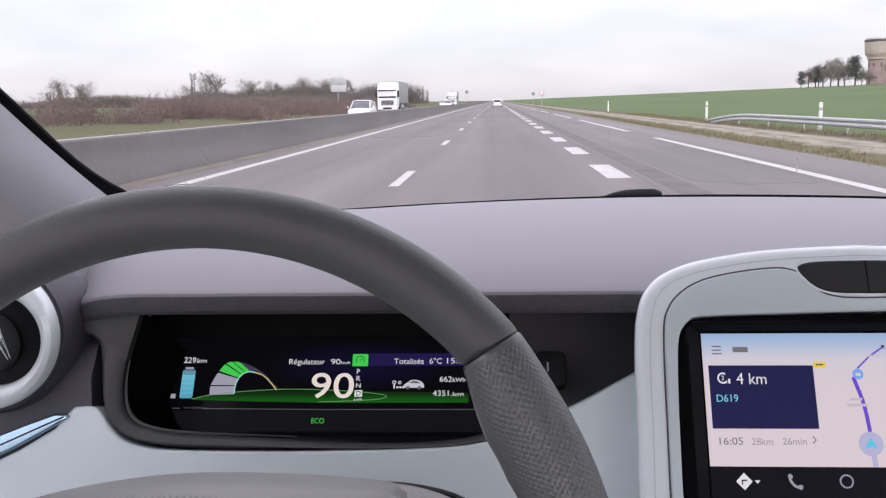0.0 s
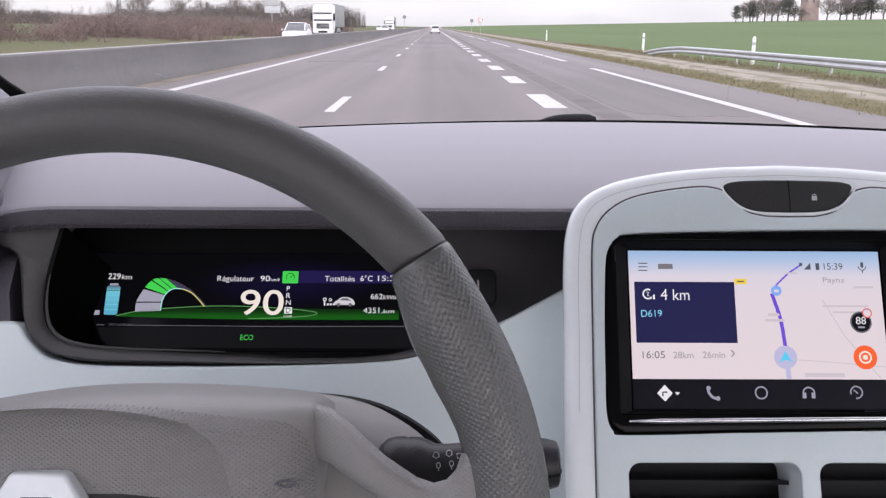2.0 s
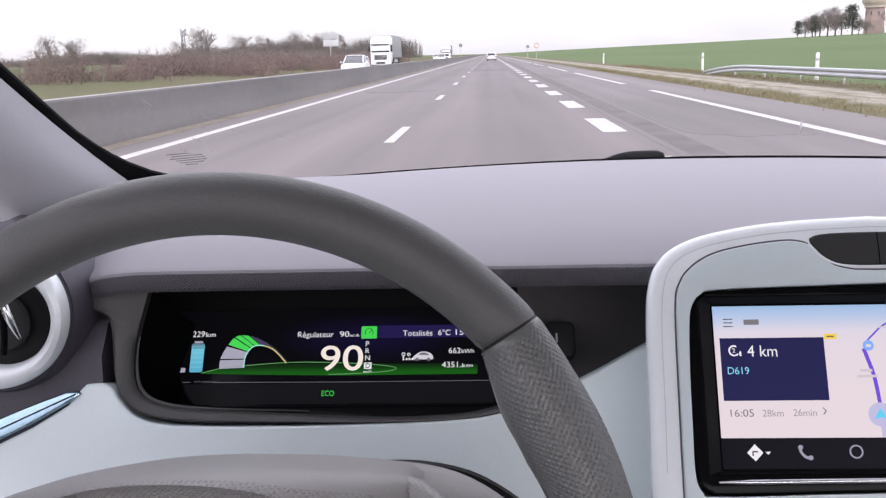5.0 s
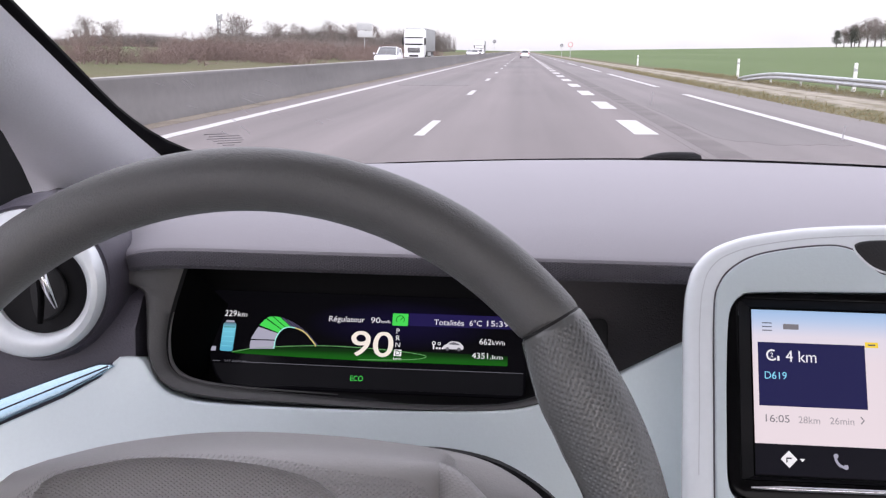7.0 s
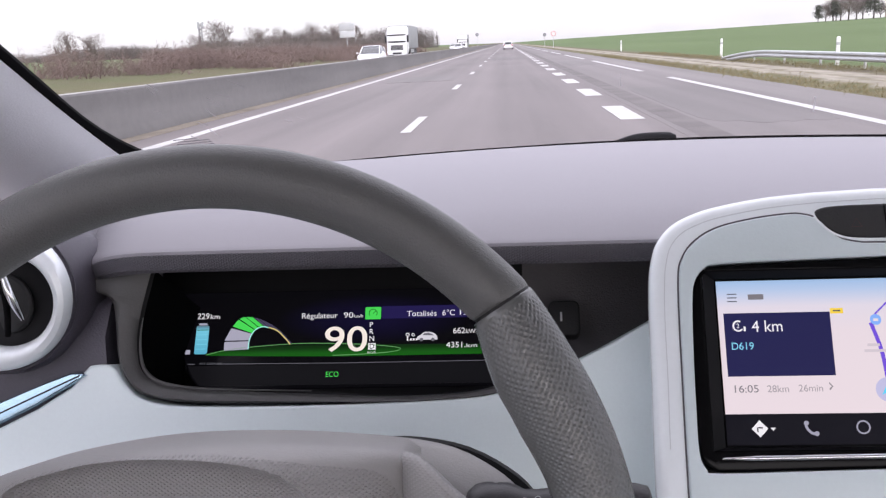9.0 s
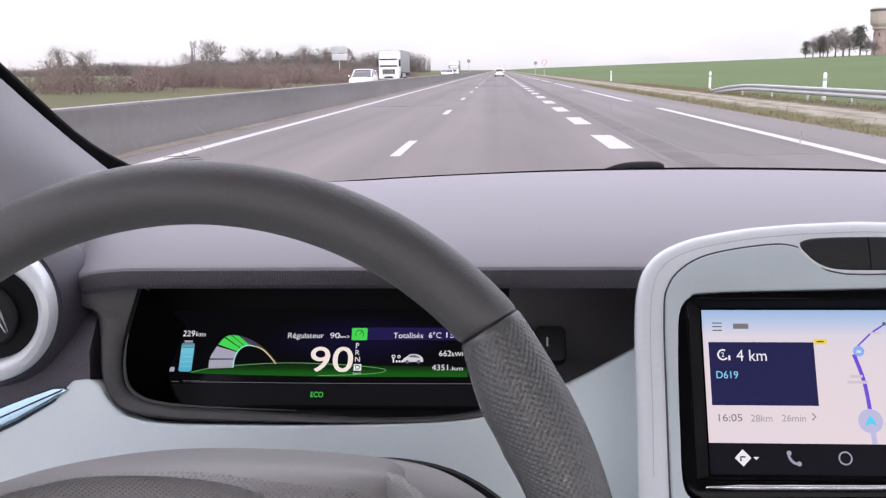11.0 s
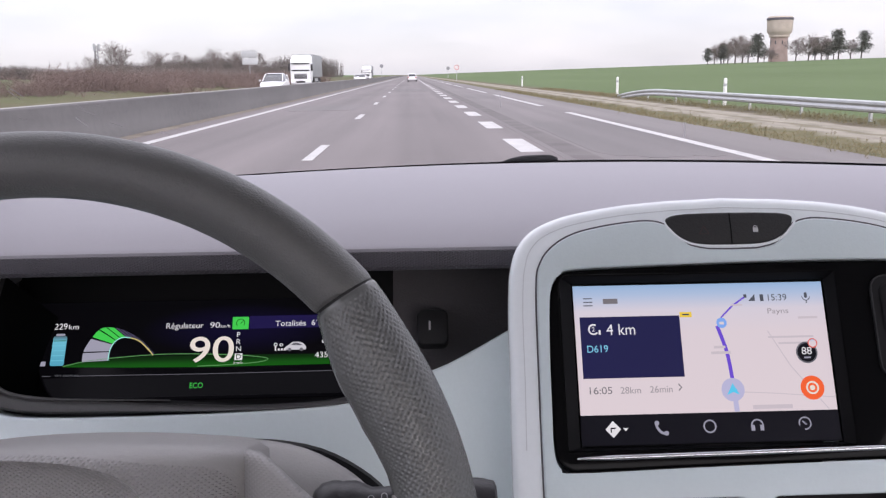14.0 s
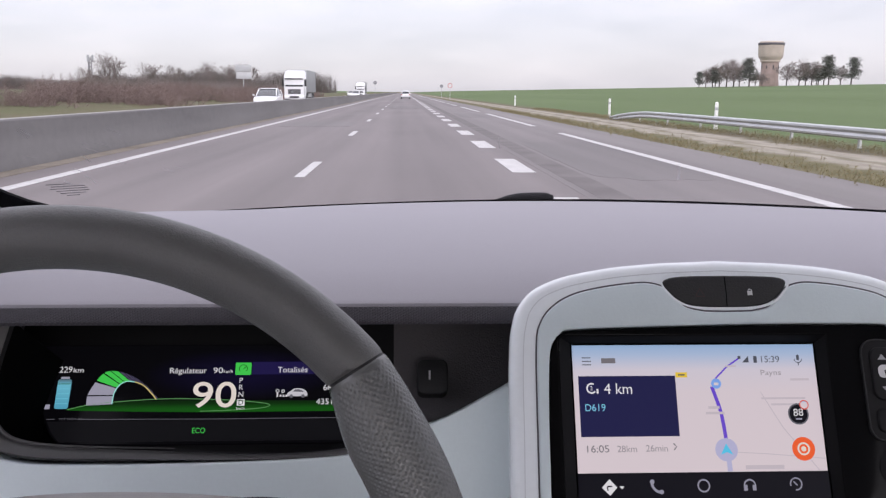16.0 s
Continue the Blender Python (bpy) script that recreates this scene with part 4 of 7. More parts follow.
    # foot bar symbols
    plate("navigate_symbol", [(18.9, 81.9), (23.6, 86.8), (18.9, 91.7), (14.2, 86.8)], [], TAB, n, n + 0.05, G_WHITE, scr, back=False)
    stroke("navigate_arrow", [(17.6, 88.6), (17.6, 86.2), (20.4, 86.2)], 0.9, TAB, n + 0.15, G_NAVBAR, scr)
    plate("navigate_symbol", [(24.8, 86.2), (28.0, 86.2), (26.4, 88.0)], [], TAB, n, n + 0.05, G_WHITE, scr, back=False)
    stroke("phone_symbol", smooth_loop([(44.9, 83.2), (45.2, 86.2), (47.6, 89.2), (51.2, 90.2)], 4, False), 1.5, TAB, n + 0.05, G_LAV, scr)
    plate("phone_symbol", disc_loop(45.2, 83.8, 1.4, 12), [], TAB, n, n + 0.06, G_LAV, scr, back=False)
    plate("phone_symbol", disc_loop(50.6, 89.8, 1.4, 12), [], TAB, n, n + 0.06, G_LAV, scr, back=False)
    stroke("home_symbol", arc(76.8, 86.4, 3.5, 0, 360, 28), 0.9, TAB, n + 0.05, G_LAV, scr)
    stroke("headphone_symbol", arc(105.4, 86.6, 3.4, -10, 190, 18), 0.9, TAB, n + 0.05, G_LAV, scr)
    bar("headphone_symbol", 101.6, 86.2, 103.8, 89.6, TAB, n + 0.06, G_LAV, scr)
    bar("headphone_symbol", 107.0, 86.2, 109.2, 89.6, TAB, n + 0.06, G_LAV, scr)
    stroke("dial_symbol", arc(134.2, 86.0, 3.5, 200, -100, 24), 0.8, TAB, n + 0.05, G_LAV, scr)
    stroke("dial_symbol", [(132.6, 84.6), (135.0, 86.8)], 0.8, TAB, n + 0.05, G_LAV, scr)
    # bright strip below the screen
    tube("chrome_strip", [TAB.at(-5.0 + 217 * k / 12, 103.4 - 2.4 * k / 12, 8.0) for k in range(13)], [0.0006] + [0.0016] * 11 + [0.0006], mat("dulled_chrome", (0.58, 0.59, 0.61), 0.22, metal=1.0, var=0.1, vscale=6.0, rvar=0.08), s, 10, "chrome strip")
    # keys
    pad = plate("key_pad", round_rect(181.5, -1.5, 204.6, 61.2, 9), [], TAB, 4, 7.6, M_VENTBLACK, s, bevel=1.2, label="black key pad")
    ring_plate("pad_rim", round_rect(181.2, -1.8, 204.9, 61.5, 9.2), 0.9, TAB, 5, 8.2, M_BLACK, pad, 0.3, "fine grey rim")
    plate("rocker_key", round_rect(186.6, 3.4, 201.9, 36.6, 6), [], TAB, 7, 9.4, M_VENTBLACK, pad, bevel=1.2)
    plate("home_key", round_rect(186.4, 41.4, 200.8, 56.4, 4.5), [], TAB, 7, 9.4, M_VENTBLACK, pad, bevel=1.2)
    plate("up_symbol", [(190.9, 11.4), (193.7, 7.8), (196.5, 11.4)], [], TAB, 9.3, 9.5, M_KEYMARK, pad, back=False)
    plate("down_symbol", [(191.6, 28.2), (197.2, 28.2), (194.4, 31.8)], [], TAB, 9.3, 9.5, M_KEYMARK, pad, back=False)
    plate("view_symbol", round_rect(190.4, 14.6, 198.6, 22.8, 3.2), [], TAB, 9.3, 9.5, M_SIGNLIKE, pad, back=False)
    plate("view_symbol", [(194.2, 18.2), (198.0, 17.0), (197.4, 20.6), (195.0, 22.2)], [], TAB, 9.4, 9.65, M_STALK, pad, back=False)
    plate("home_symbol", [(191.1, 49.0), (193.6, 46.4), (196.1, 49.0), (196.1, 52.4), (194.4, 52.4), (194.4, 50.4), (192.8, 50.4), (192.8, 52.4), (191.1, 52.4)], [], TAB, 9.3, 9.5, M_KEYMARK, pad, back=False)
    lathe("knob_foot", [(0.0150, 0.0), (0.0148, 0.0022), (0.0130, 0.0030), (0.0104, 0.0030)], TAB.at(200.0, 77.4, 4), TAB.n, M_VENTBLACK, s, 36, "sunk black knob foot")
    kn = lathe("knob", [(0.0098, -0.002), (0.0098, 0.0092), (0.0092, 0.0104), (0.0080, 0.0104), (0.0074, 0.0098), (0.0003, 0.0100)], TAB.at(199.8, 77.0, 4), TAB.n, M_VENTBLACK, s, 36, "black volume knob")
    lathe("knob_ring", [(0.0084, 0.0102), (0.0089, 0.0112), (0.0098, 0.0110), (0.0103, 0.0098), (0.0103, 0.0086)], TAB.at(199.8, 77.0, 4), TAB.n, M_CHROME, kn, 36, "thin chrome ring", caps=False)
    stroke("power_symbol", arc(200.4, 77.4, 1.8, 130, 410, 14), 0.4, TAB, 14.2, M_GREYMARK, kn)
    return s


make_screen()

# ---- steering wheel ----
WTILT = radians(15.5)
WUP = Vector((0, math.sin(WTILT), math.cos(WTILT)))
WOUT = Vector((0, -math.cos(WTILT), math.sin(WTILT)))
WC = Vector((-0.1603, 0.3677, 1.0659))
WR = 0.1746


def wheel_at(deg, r=WR, out=0.0):
    a = radians(deg)
    return WC + (Vector((1, 0, 0)) * math.cos(a) + WUP * math.sin(a)) * r + WOUT * out


SEAM = 41.2
PAD = [(0.0, -10.0), (0.04, -5.5), (0.12, -1.5), (0.26, 3.0), (0.44, 7.0), (0.62, 10.0), (0.80, 12.2), (0.90, 13.2), (0.97, 13.7), (1.0, 13.3)]


def rim_piece(name, a0, a1, rad, m, parent, steps, seg=24, label="", pits=0.0):
    """A stretch of the rim; rad gives its half width (across the rim) and half depth at each angle, pits the depth of its rows of dimples."""
    rings, uvs = [], []
    for k in range(steps + 1):
        a = a0 + (a1 - a0) * k / steps
        wr, wo, shift = rad(a)
        lean = max(0.0, 1.0 - abs(a - SEAM) / 9.0) * 0.75
        ring = []
        for q in range(seg):
            th = 2 * math.pi * q / seg
            aa = a + lean * (1 - math.cos(th))
            e = (wheel_at(aa, 1.0) - WC).normalized()
            way = e * math.cos(th) * wr + WOUT * math.sin(th) * wo
            sink = 0.0
            if pits > 0:
                front = max(0.0, 1.0 - max(0.0, abs(math.degrees(th) - 68) - 66) / 26.0) if th < 4.2 else 0.0
                ends = min(1.0, max(0.0, (SEAM - 0.9 - a) / 0.8))
                if front * ends > 0:
                    along, across = radians(a) * 0.168 / 0.0027, th * 0.0166 / 0.0030
                    col = round(across * 2)
                    dx, dy = along + 0.5 * (col % 2), across * 2 - col
                    dx -= round(dx)
                    sink = pits * front * ends * max(0.0, 1.0 - (dx * dx * 11.0 + dy * dy * 4.2))
            ring.append(wheel_at(aa, WR - shift) + way * (1.0 - sink / way.length))
            uvs.append((radians(a) * WR, th * (wr + wo) / 2))
        rings.append(ring)
    return loft(name, rings, m, parent, label, smooth=75, uv=uvs)


def make_wheel():
    w = thing("steering_wheel", "grey-brown leather steering wheel with dimpled grips", "steering wheel")
    def top(a):
        tuck = 0.0006 * max(0.0, 1.0 - (a - SEAM) / 0.8)
        return 0.0139 - tuck, 0.0142 - tuck, 0.0016 * min(1.0, max(0.0, (a - 60.0) / 60.0))

    rim_piece("rim_top", SEAM, 180 - SEAM, top, M_RIM, w, 160, 32, label="smooth leather top of the rim")

    def grip(a):
        d = SEAM - a if a < 90 else a - (180 - SEAM)
        g = math.sin(min(1.0, d / 11.0) * math.pi / 2)
        h = min(1.0, max(0.0, (d - 17.0) / 8.0))
        tuck = 0.0007 * max(0.0, 1.0 - d / 0.8)
        return (0.0140 + 0.0042 * g - 0.0014 * h - tuck, 0.0148 + 0.0022 * g - tuck, 0.0064 * g - 0.0014 * h + (0.0016 if a > 90 else 0.0))

    rim_piece("grip", SEAM - 0.35, -3.0, grip, M_GRIP, w, 350, 250, "dimpled leather grip", 0.00045)
    rim_piece("grip_foot", -3.0, -42, grip, M_GRIP, w, 24, 28)
    rim_piece("grip", 180 - SEAM + 0.35, 222, grip, M_GRIP, w, 40, 28, "dimpled leather grip")
    rim_piece("rim_foot", -42.3, -137.7, lambda a: (0.0136, 0.0142, 0.001), M_RIM, w, 36)
    for a in (SEAM - 0.17, 180 - SEAM + 0.17):
        rim_piece("seam", a - 0.3, a + 0.3, lambda q: (0.0132, 0.0136, 0.0), M_BLACK, w, 1)
    # airbag pad: a domed cushion with a smooth brow, a dimpled field and a sunk oval
    fr = Plane(WC + WOUT * -0.020, (1, 0, 0), -WUP, WOUT)
    cx, cy, num = -18.0, 2.0, 96
    outline = [(-128, 23), (-121, 34.4), (-106, 39.6), (-87, 45.0), (-63, 49.8), (-34, 53.8), (-2, 55.4), (36, 54.8), (62, 53.0), (78, 51.6), (86.5, 49.4), (89.0, 44.4), (88.5, 34), (88, 24), (87, 10), (84, -20), (74, -55), (50, -78), (10, -88), (-46, -88), (-86, -78), (-110, -55), (-122, -20), (-128, 5)]
    ridge = [(-97, 20), (-89, 38.5), (-63, 47.2), (-47, 50.2), (-25, 51.4), (0, 50.3), (19, 47.6), (34, 43.0), (44, 35), (51, 15), (50, -15), (38, -45), (10, -62), (-46, -62), (-78, -45), (-95, -12)]

    def radial(loop):
        """The loop's points seen from the middle of the pad at even angles."""
        pts = smooth_loop(loop, 5)
        out = []
        for k in range(num):
            a = 2 * math.pi * k / num
            dx, dy = math.cos(a), math.sin(a)
            best = 1.0
            for (x1, y1), (x2, y2) in zip(pts, pts[1:] + pts[:1]):
                x1, y1, x2, y2 = x1 - cx, y1 - cy, x2 - cx, y2 - cy
                den = dx * (y2 - y1) - dy * (x2 - x1)
                if abs(den) < 1e-9:
                    continue
                s = (x1 * (y2 - y1) - y1 * (x2 - x1)) / den
                w2 = (x1 * dy - y1 * dx) / den
                if s > 0 and -1e-6 <= w2 <= 1 + 1e-6:
                    best = max(best, s)
            out.append((cx + dx * best, cy + dy * best))
        return out

    ro, ri = radial(outline), radial(ridge)

    def between(f, n):
        return [fr.at(a[0] + (b[0] - a[0]) * f, -(a[1] + (b[1] - a[1]) * f), n) for a, b in zip(ro, ri)]

    # the dimples start at the ridge along the top and near the edge on the console's side
    edge = [0.06 + 0.50 * min(1.0, max(0.0, (math.sin(2 * math.pi * k / num) - 0.30) / 0.25)) if math.cos(2 * math.pi * k / num) > 0 else 0.66 for k in range(num)]
    edge = [sum(edge[(k + d) % num] for d in range(-3, 4)) / 7 for k in range(num)]

    def rise(f):
        """Height of the pad from its edge (0) to the ridge (1)."""
        for (f0, n0), (f1, n1) in zip(PAD, PAD[1:]):
            if f <= f1:
                return n0 + (n1 - n0) * (f - f0) / (f1 - f0)
        return PAD[-1][1]

    def skin(g):
        """A ring at the share g of the way from the edge of the pad to where the dimples start, or past it to the ridge."""
        fs = [e * g if g <= 1 else e + (1 - e) * (g - 1) for e in edge]
        return [fr.at(a[0] + (b[0] - a[0]) * f, -(a[1] + (b[1] - a[1]) * f), rise(f)) for a, b, f in zip(ro, ri, fs)]

    def scaled(s, n):
        return [fr.at(cx + (b[0] - cx) * s, -(cy + (b[1] - cy) * s), n - 0.10 * max(0.0, 46.0 - (cy + (b[1] - cy) * s))) for b in ri]

    def planar(rings):
        return [((v - fr.o).dot(fr.r), (v - fr.o).dot(fr.d) * 1.35) for ring in rings for v in ring]

    rings = [between(0.0, -40)] + [skin(k / 8) for k in range(9)]
    loft("hub_brow", rings, M_HUB, w, "smooth taupe hub cover", smooth=60, caps=False)
    rings = [skin(1 + k / 10) for k in range(11)] + [scaled(0.982, 11.4)]
    loft("hub_field", rings, M_HUBTEX, w, "dimpled taupe hub face", smooth=40, caps=False, uv=planar(rings))
    rings = [scaled(0.982, 11.4), scaled(0.95, 9.0), scaled(0.88, 6.4), scaled(0.75, 4.4), scaled(0.55, 3.6), scaled(0.3, 3.4), scaled(0.02, 3.4)]
    loft("hub_oval", rings, M_HUBTEX, w, "sunk dimpled oval", smooth=40, caps=False, uv=planar(rings))
    # badge: a plain pale lozenge plate
    bf = Plane(WC + WOUT * -0.015, (1, 0, 0), -WUP, WOUT)
    em = [(-46.6, -21.6), (-44.8, -22.8), (-23.0, -22.8), (-21.2, -21.6), (-5, 5), (-21, 33), (-47, 33), (-63, 5)]
    bd = plate("badge", em, [], bf, -8, 3.0, M_SATIN, w, bevel=2.2, label="plain pale metal badge")
    plate("badge_recess", [(-40.5, -12.5), (-27.5, -12.5), (-18, 5), (-27.5, 22), (-40.5, 22), (-50, 5)], [], bf, 3.0, 3.3, M_DARKMARK, bd)
    stroke("horn_mark", arc(73.5, -16.5, 6.0, 160, 20, 8, 3.2), 0.8, fr, 8.4, M_LIP, w)
    stroke("horn_mark", arc(73.5, -19.5, 4.0, 200, 340, 8, 2.6), 0.8, fr, 8.4, M_LIP, w)
    # spokes: the one by the console dips round the stalk and sweeps up into the grip
    near = [(82, 50, 26, -33), (90.5, 49.5, 25, -25), (97.5, 46.3, 22.0, -17), (107.4, 38.7, 17.5, -9), (116, 31.8, 13, -6), (124, 26.5, 9, -5), (130, 22.9, 5, -4), (137, 20.8, 0, -3), (142.5, 22.6, -3, -2), (146.5, 27.2, -6, -1), (148.8, 34.5, -8, 0), (150.5, 43, -10, 0), (154, 54, -12, 0), (164, 56, -14, 0)]
    far = [(-118 - 4.6 * k, 16 - 0.6 * k, -24 - 0.8 * k, -14 + 1.2 * k) for k in range(11)]
    for prof in (near, far):
        rings = []
        for x, top, low, dep in prof:
            mid, hh = (top + low) / 2, (top - low) / 2
            rings.append([fr.at(x, -(mid + hh * math.copysign(abs(math.cos(2 * math.pi * q / 28)) ** 0.6, math.cos(2 * math.pi * q / 28))), 20 + dep + 9 * math.sin(2 * math.pi * q / 28)) for q in range(28)])
        uvs = [((v - fr.o).dot(fr.r), (v - fr.o).dot(fr.d) * 1.35) for ring in rings for v in ring]
        loft("spoke", rings, M_SPOKE, w, "taupe moulded spoke", smooth=60, uv=uvs)
    tube("column", [WC + WOUT * -0.02, WC + WOUT * -0.12], 0.035, M_BLACK, w, 20)
    return w


make_wheel()

# ---- column shroud and stalks ----


def make_shroud():
    s = thing("column_shroud", "grey-brown steering column shroud behind the wheel", "column shroud")
    c0 = WC + WOUT * -0.075
    loop = [(-112, 4), (-95, 32), (-60, 44), (0, 48), (55, 49), (80, 48.5), (104, 43.5), (124, 33), (137, 21), (146, 2), (140, -40), (100, -70), (0, -90), (-100, -70), (-116, -30)]
    fr = Plane(c0, (1, 0, 0), -WUP, WOUT)
    lp = [(u, -v) for u, v in smooth_loop(loop, 3)]
    rings = [[fr.at(u, v, n) for u, v in inset(lp, d)] for d, n in ((40, -120), (22, -50), (6, -14), (0, 0), (2.5, 5), (9, 14), (20, 26), (38, 36))]
    loft("cover", rings, M_HUB, s, "", smooth=50)
    # added black skirt: the shadow in the gap behind the cover, made as a piece
    lp2 = [(u + 5.6, v + 4.2) for u, v in lp]
    rings = [[fr.at(u, v, n) for u, v in inset(lp2, d)] for d, n in ((36, -120), (14, -50), (-1.5, -18), (-1.5, -9), (3, -7))]
    loft("gap_shade", rings, M_VENTBLACK, s, "black skirt standing for the shade in the gap", smooth=50, caps=False)
    return s


make_shroud()


def make_stalk():
    s = thing("wiper_stalk", "black wiper stalk with pale printed symbols", "stalk")
    a, b = Vector((-0.0500, 0.416, 1.0712)), Vector((0.0352, 0.413, 1.0750))
    ax = (b - a).normalized()
    L = (b - a).length
    lathe("body", [(0.006, 0), (0.0105, 0.002), (0.0134, 0.0055), (0.0144, 0.010), (0.0143, 0.0135), (0.0136, 0.0150), (0.0140, 0.0165), (0.0138, 0.021), (0.0122, 0.025), (0.0106, 0.028), (0.0104, 0.034), (0.0112, 0.045), (0.0116, 0.055)], a, ax, M_STALK, s, 32)
    lathe("end_knob", [(0.0112, 0.0545), (0.0118, 0.058), (0.0122, 0.063), (0.0123, 0.076), (0.0118, L - 0.006), (0.0104, L - 0.001), (0.008, L), (0.0003, L + 0.0004)], a, ax, M_STALK, s, 32)
    knob = [(60.0, 12.4), (66.0, 12.7), (76.0, 12.7), (L * 1000 - 6.0, 12.2), (L * 1000 - 1.0, 10.8), (L * 1000 + 0.3, 7.0)]
    plate("knob_groove", [(h, -r) for h, r in knob] + [(h, r) for h, r in knob[::-1]], [], Plane(a, ax, Vector((0, 1, 0)), Vector((0, 0, 1))), -0.6, 0.6, M_VENTBLACK, s, label="dark groove between the two end rings")
    up = Vector((0, -0.75, 0.66))
    up = (up - ax * up.dot(ax)).normalized()
    fr = Plane(a + up * 0.0106, ax, -ax.cross(up) * -1, up)
    for u, v in ((28.5, -4), (29.5, 3), (34.5, -5), (35.5, 2), (39.5, -3), (66, -4), (66, 1), (72, -3), (73, 2)):
        w = v * 0.7
        if (u * 2) % 3 < 1:
            stroke("symbol", arc(u, w, 1.3, 200, -20, 8), 0.4, fr, 0.35, M_GREYMARK, s)
            stroke("symbol", [(u - 1.6, w + 0.6), (u, w + 1.8), (u + 1.6, w + 0.6)], 0.35, fr, 0.35, M_GREYMARK, s)
        elif (u * 2) % 3 < 2:
            stroke("symbol", [(u - 1.2, w + 1.2), (u - 1.6, w - 1.0), (u + 1.6, w - 1.0), (u + 1.2, w + 1.2), (u - 1.2, w + 1.2)], 0.4, fr, 0.35, M_GREYMARK, s)
        else:
            stroke("symbol", arc(u, w, 0.9, 0, 360, 12, 1.3), 0.4, fr, 0.35, M_GREYMARK, s)
            bar("symbol", u - 0.2, w + 1.6, u + 0.2, w + 2.6, fr, 0.35, M_GREYMARK, s)
    return s


make_stalk()

# ---- windscreen, pillar, cabin shell ----
m = bpy.data.materials.new("windscreen_glass")
m.use_nodes = True
nt = m.node_tree
nt.nodes.clear()
g_tr = nt.nodes.new("ShaderNodeBsdfTransparent")
g_tr.inputs[0].default_value = (0.94, 0.955, 0.95, 1)
g_gl = nt.nodes.new("ShaderNodeBsdfGlossy")
g_gl.inputs["Roughness"].default_value = 0.02
g_mx = nt.nodes.new("ShaderNodeMixShader")
g_mx.inputs[0].default_value = 0.02
nt.links.new(g_tr.outputs[0], g_mx.inputs[1])
nt.links.new(g_gl.outputs[0], g_mx.inputs[2])
g_o = nt.nodes.new("ShaderNodeOutputMaterial")
nt.links.new(g_mx.outputs[0], g_o.inputs[0])
M_GLASS = m
M_SMEAR = bpy.data.materials.new("dried_smear")
M_SMEAR.use_nodes = True
nt = M_SMEAR.node_tree
s_mx, s_tr = nt.nodes.new("ShaderNodeMixShader"), nt.nodes.new("ShaderNodeBsdfTransparent")
nt.nodes["Principled BSDF"].inputs["Base Color"].default_value = (0.8, 0.8, 0.8, 1)
nt.nodes["Principled BSDF"].inputs["Roughness"].default_value = 0.9
s_mx.inputs[0].default_value = 0.35
nt.links.new(s_tr.outputs[0], s_mx.inputs[1])
nt.links.new(nt.nodes["Principled BSDF"].outputs[0], s_mx.inputs[2])
nt.links.new(s_mx.outputs[0], nt.nodes["Material Output"].inputs[0])

M_PRINT = mat("grey_glass_print", (0.16, 0.16, 0.17), 0.7, var=0.1)
RAKE = 0.535        # rise of the windscreen for each metre back


def screen_at(x, f, lift=0.0):
    """A point of the windscreen: f metres back from its foot."""
    y, z = glass_foot(x)
    s = (x - MID) / 0.70
    return Vector((x - math.copysign(0.06, x - MID) * (abs(s) ** 3) * f, y - f, z + RAKE * f - 0.06 * f * f + lift))


def make_windscreen():
    w = thing("windscreen", "raked curved windscreen of clear laminated glass", "windscreen", kind="structure")
    xs = [MID + 0.70 * (k / 14 - 1) for k in range(29)]
    rows = [[screen_at(x, f) for x in xs] for f in (-0.015, 0.1, 0.25, 0.4, 0.55, 0.7)]
    p = loft("pane", rows, M_GLASS, w, "clear glass", closed=False, caps=False, smooth=80)
    p.visible_shadow = False
    rows = [[screen_at(x, -0.03, 0.003) for x in xs], [screen_at(x, -0.003 + 0.003 * min(1.0, max(0.0, (x + 0.05) / 0.3)), 0.003) for x in xs]]
    loft("black_foot_band", rows, M_FRIT, w, "black printed edge", closed=False, caps=False, smooth=80)
    # faint dried smears
    rng = random.Random(8)
    for x0, f0, dx, df, wd in [(-0.36 + rng.uniform(-0.05, 0.10), 0.16 + rng.uniform(-0.05, 0.07), rng.uniform(0.002, 0.012), -rng.uniform(0.004, 0.022), rng.uniform(0.0008, 0.0016)) for _ in range(16)] + [(0.335, 0.115, 0.012, -0.04, 0.0022), (0.10, 0.19, 0.004, -0.03, 0.0012)]:
        q = [screen_at(x0, f0, -0.001), screen_at(x0 + wd, f0, -0.001), screen_at(x0 + dx + wd, f0 + df, -0.001), screen_at(x0 + dx, f0 + df, -0.001)]
        sm = link("dirt_smear", q, [(0, 1, 2, 3)], M_SMEAR, w, "", 0)
        sm.visible_shadow = False
    # small print low down by the pillar, as bars
    for k, (du, wd) in enumerate(((0.0, 0.022), (0.003, 0.030), (0.0, 0.034), (0.004, 0.030), (0.006, 0.024), (0.010, 0.012))):
        x0, f0 = -0.393 + du, 0.106 - 0.0058 * k
        q = [screen_at(x0, f0, -0.001), screen_at(x0 + wd, f0, -0.001), screen_at(x0 + wd, f0 - 0.0016, -0.001), screen_at(x0, f0 - 0.0016, -0.001)]
        link("print_bar", q, [(0, 1, 2, 3)], M_PRINT, w, "", 0)
    return w


make_windscreen()


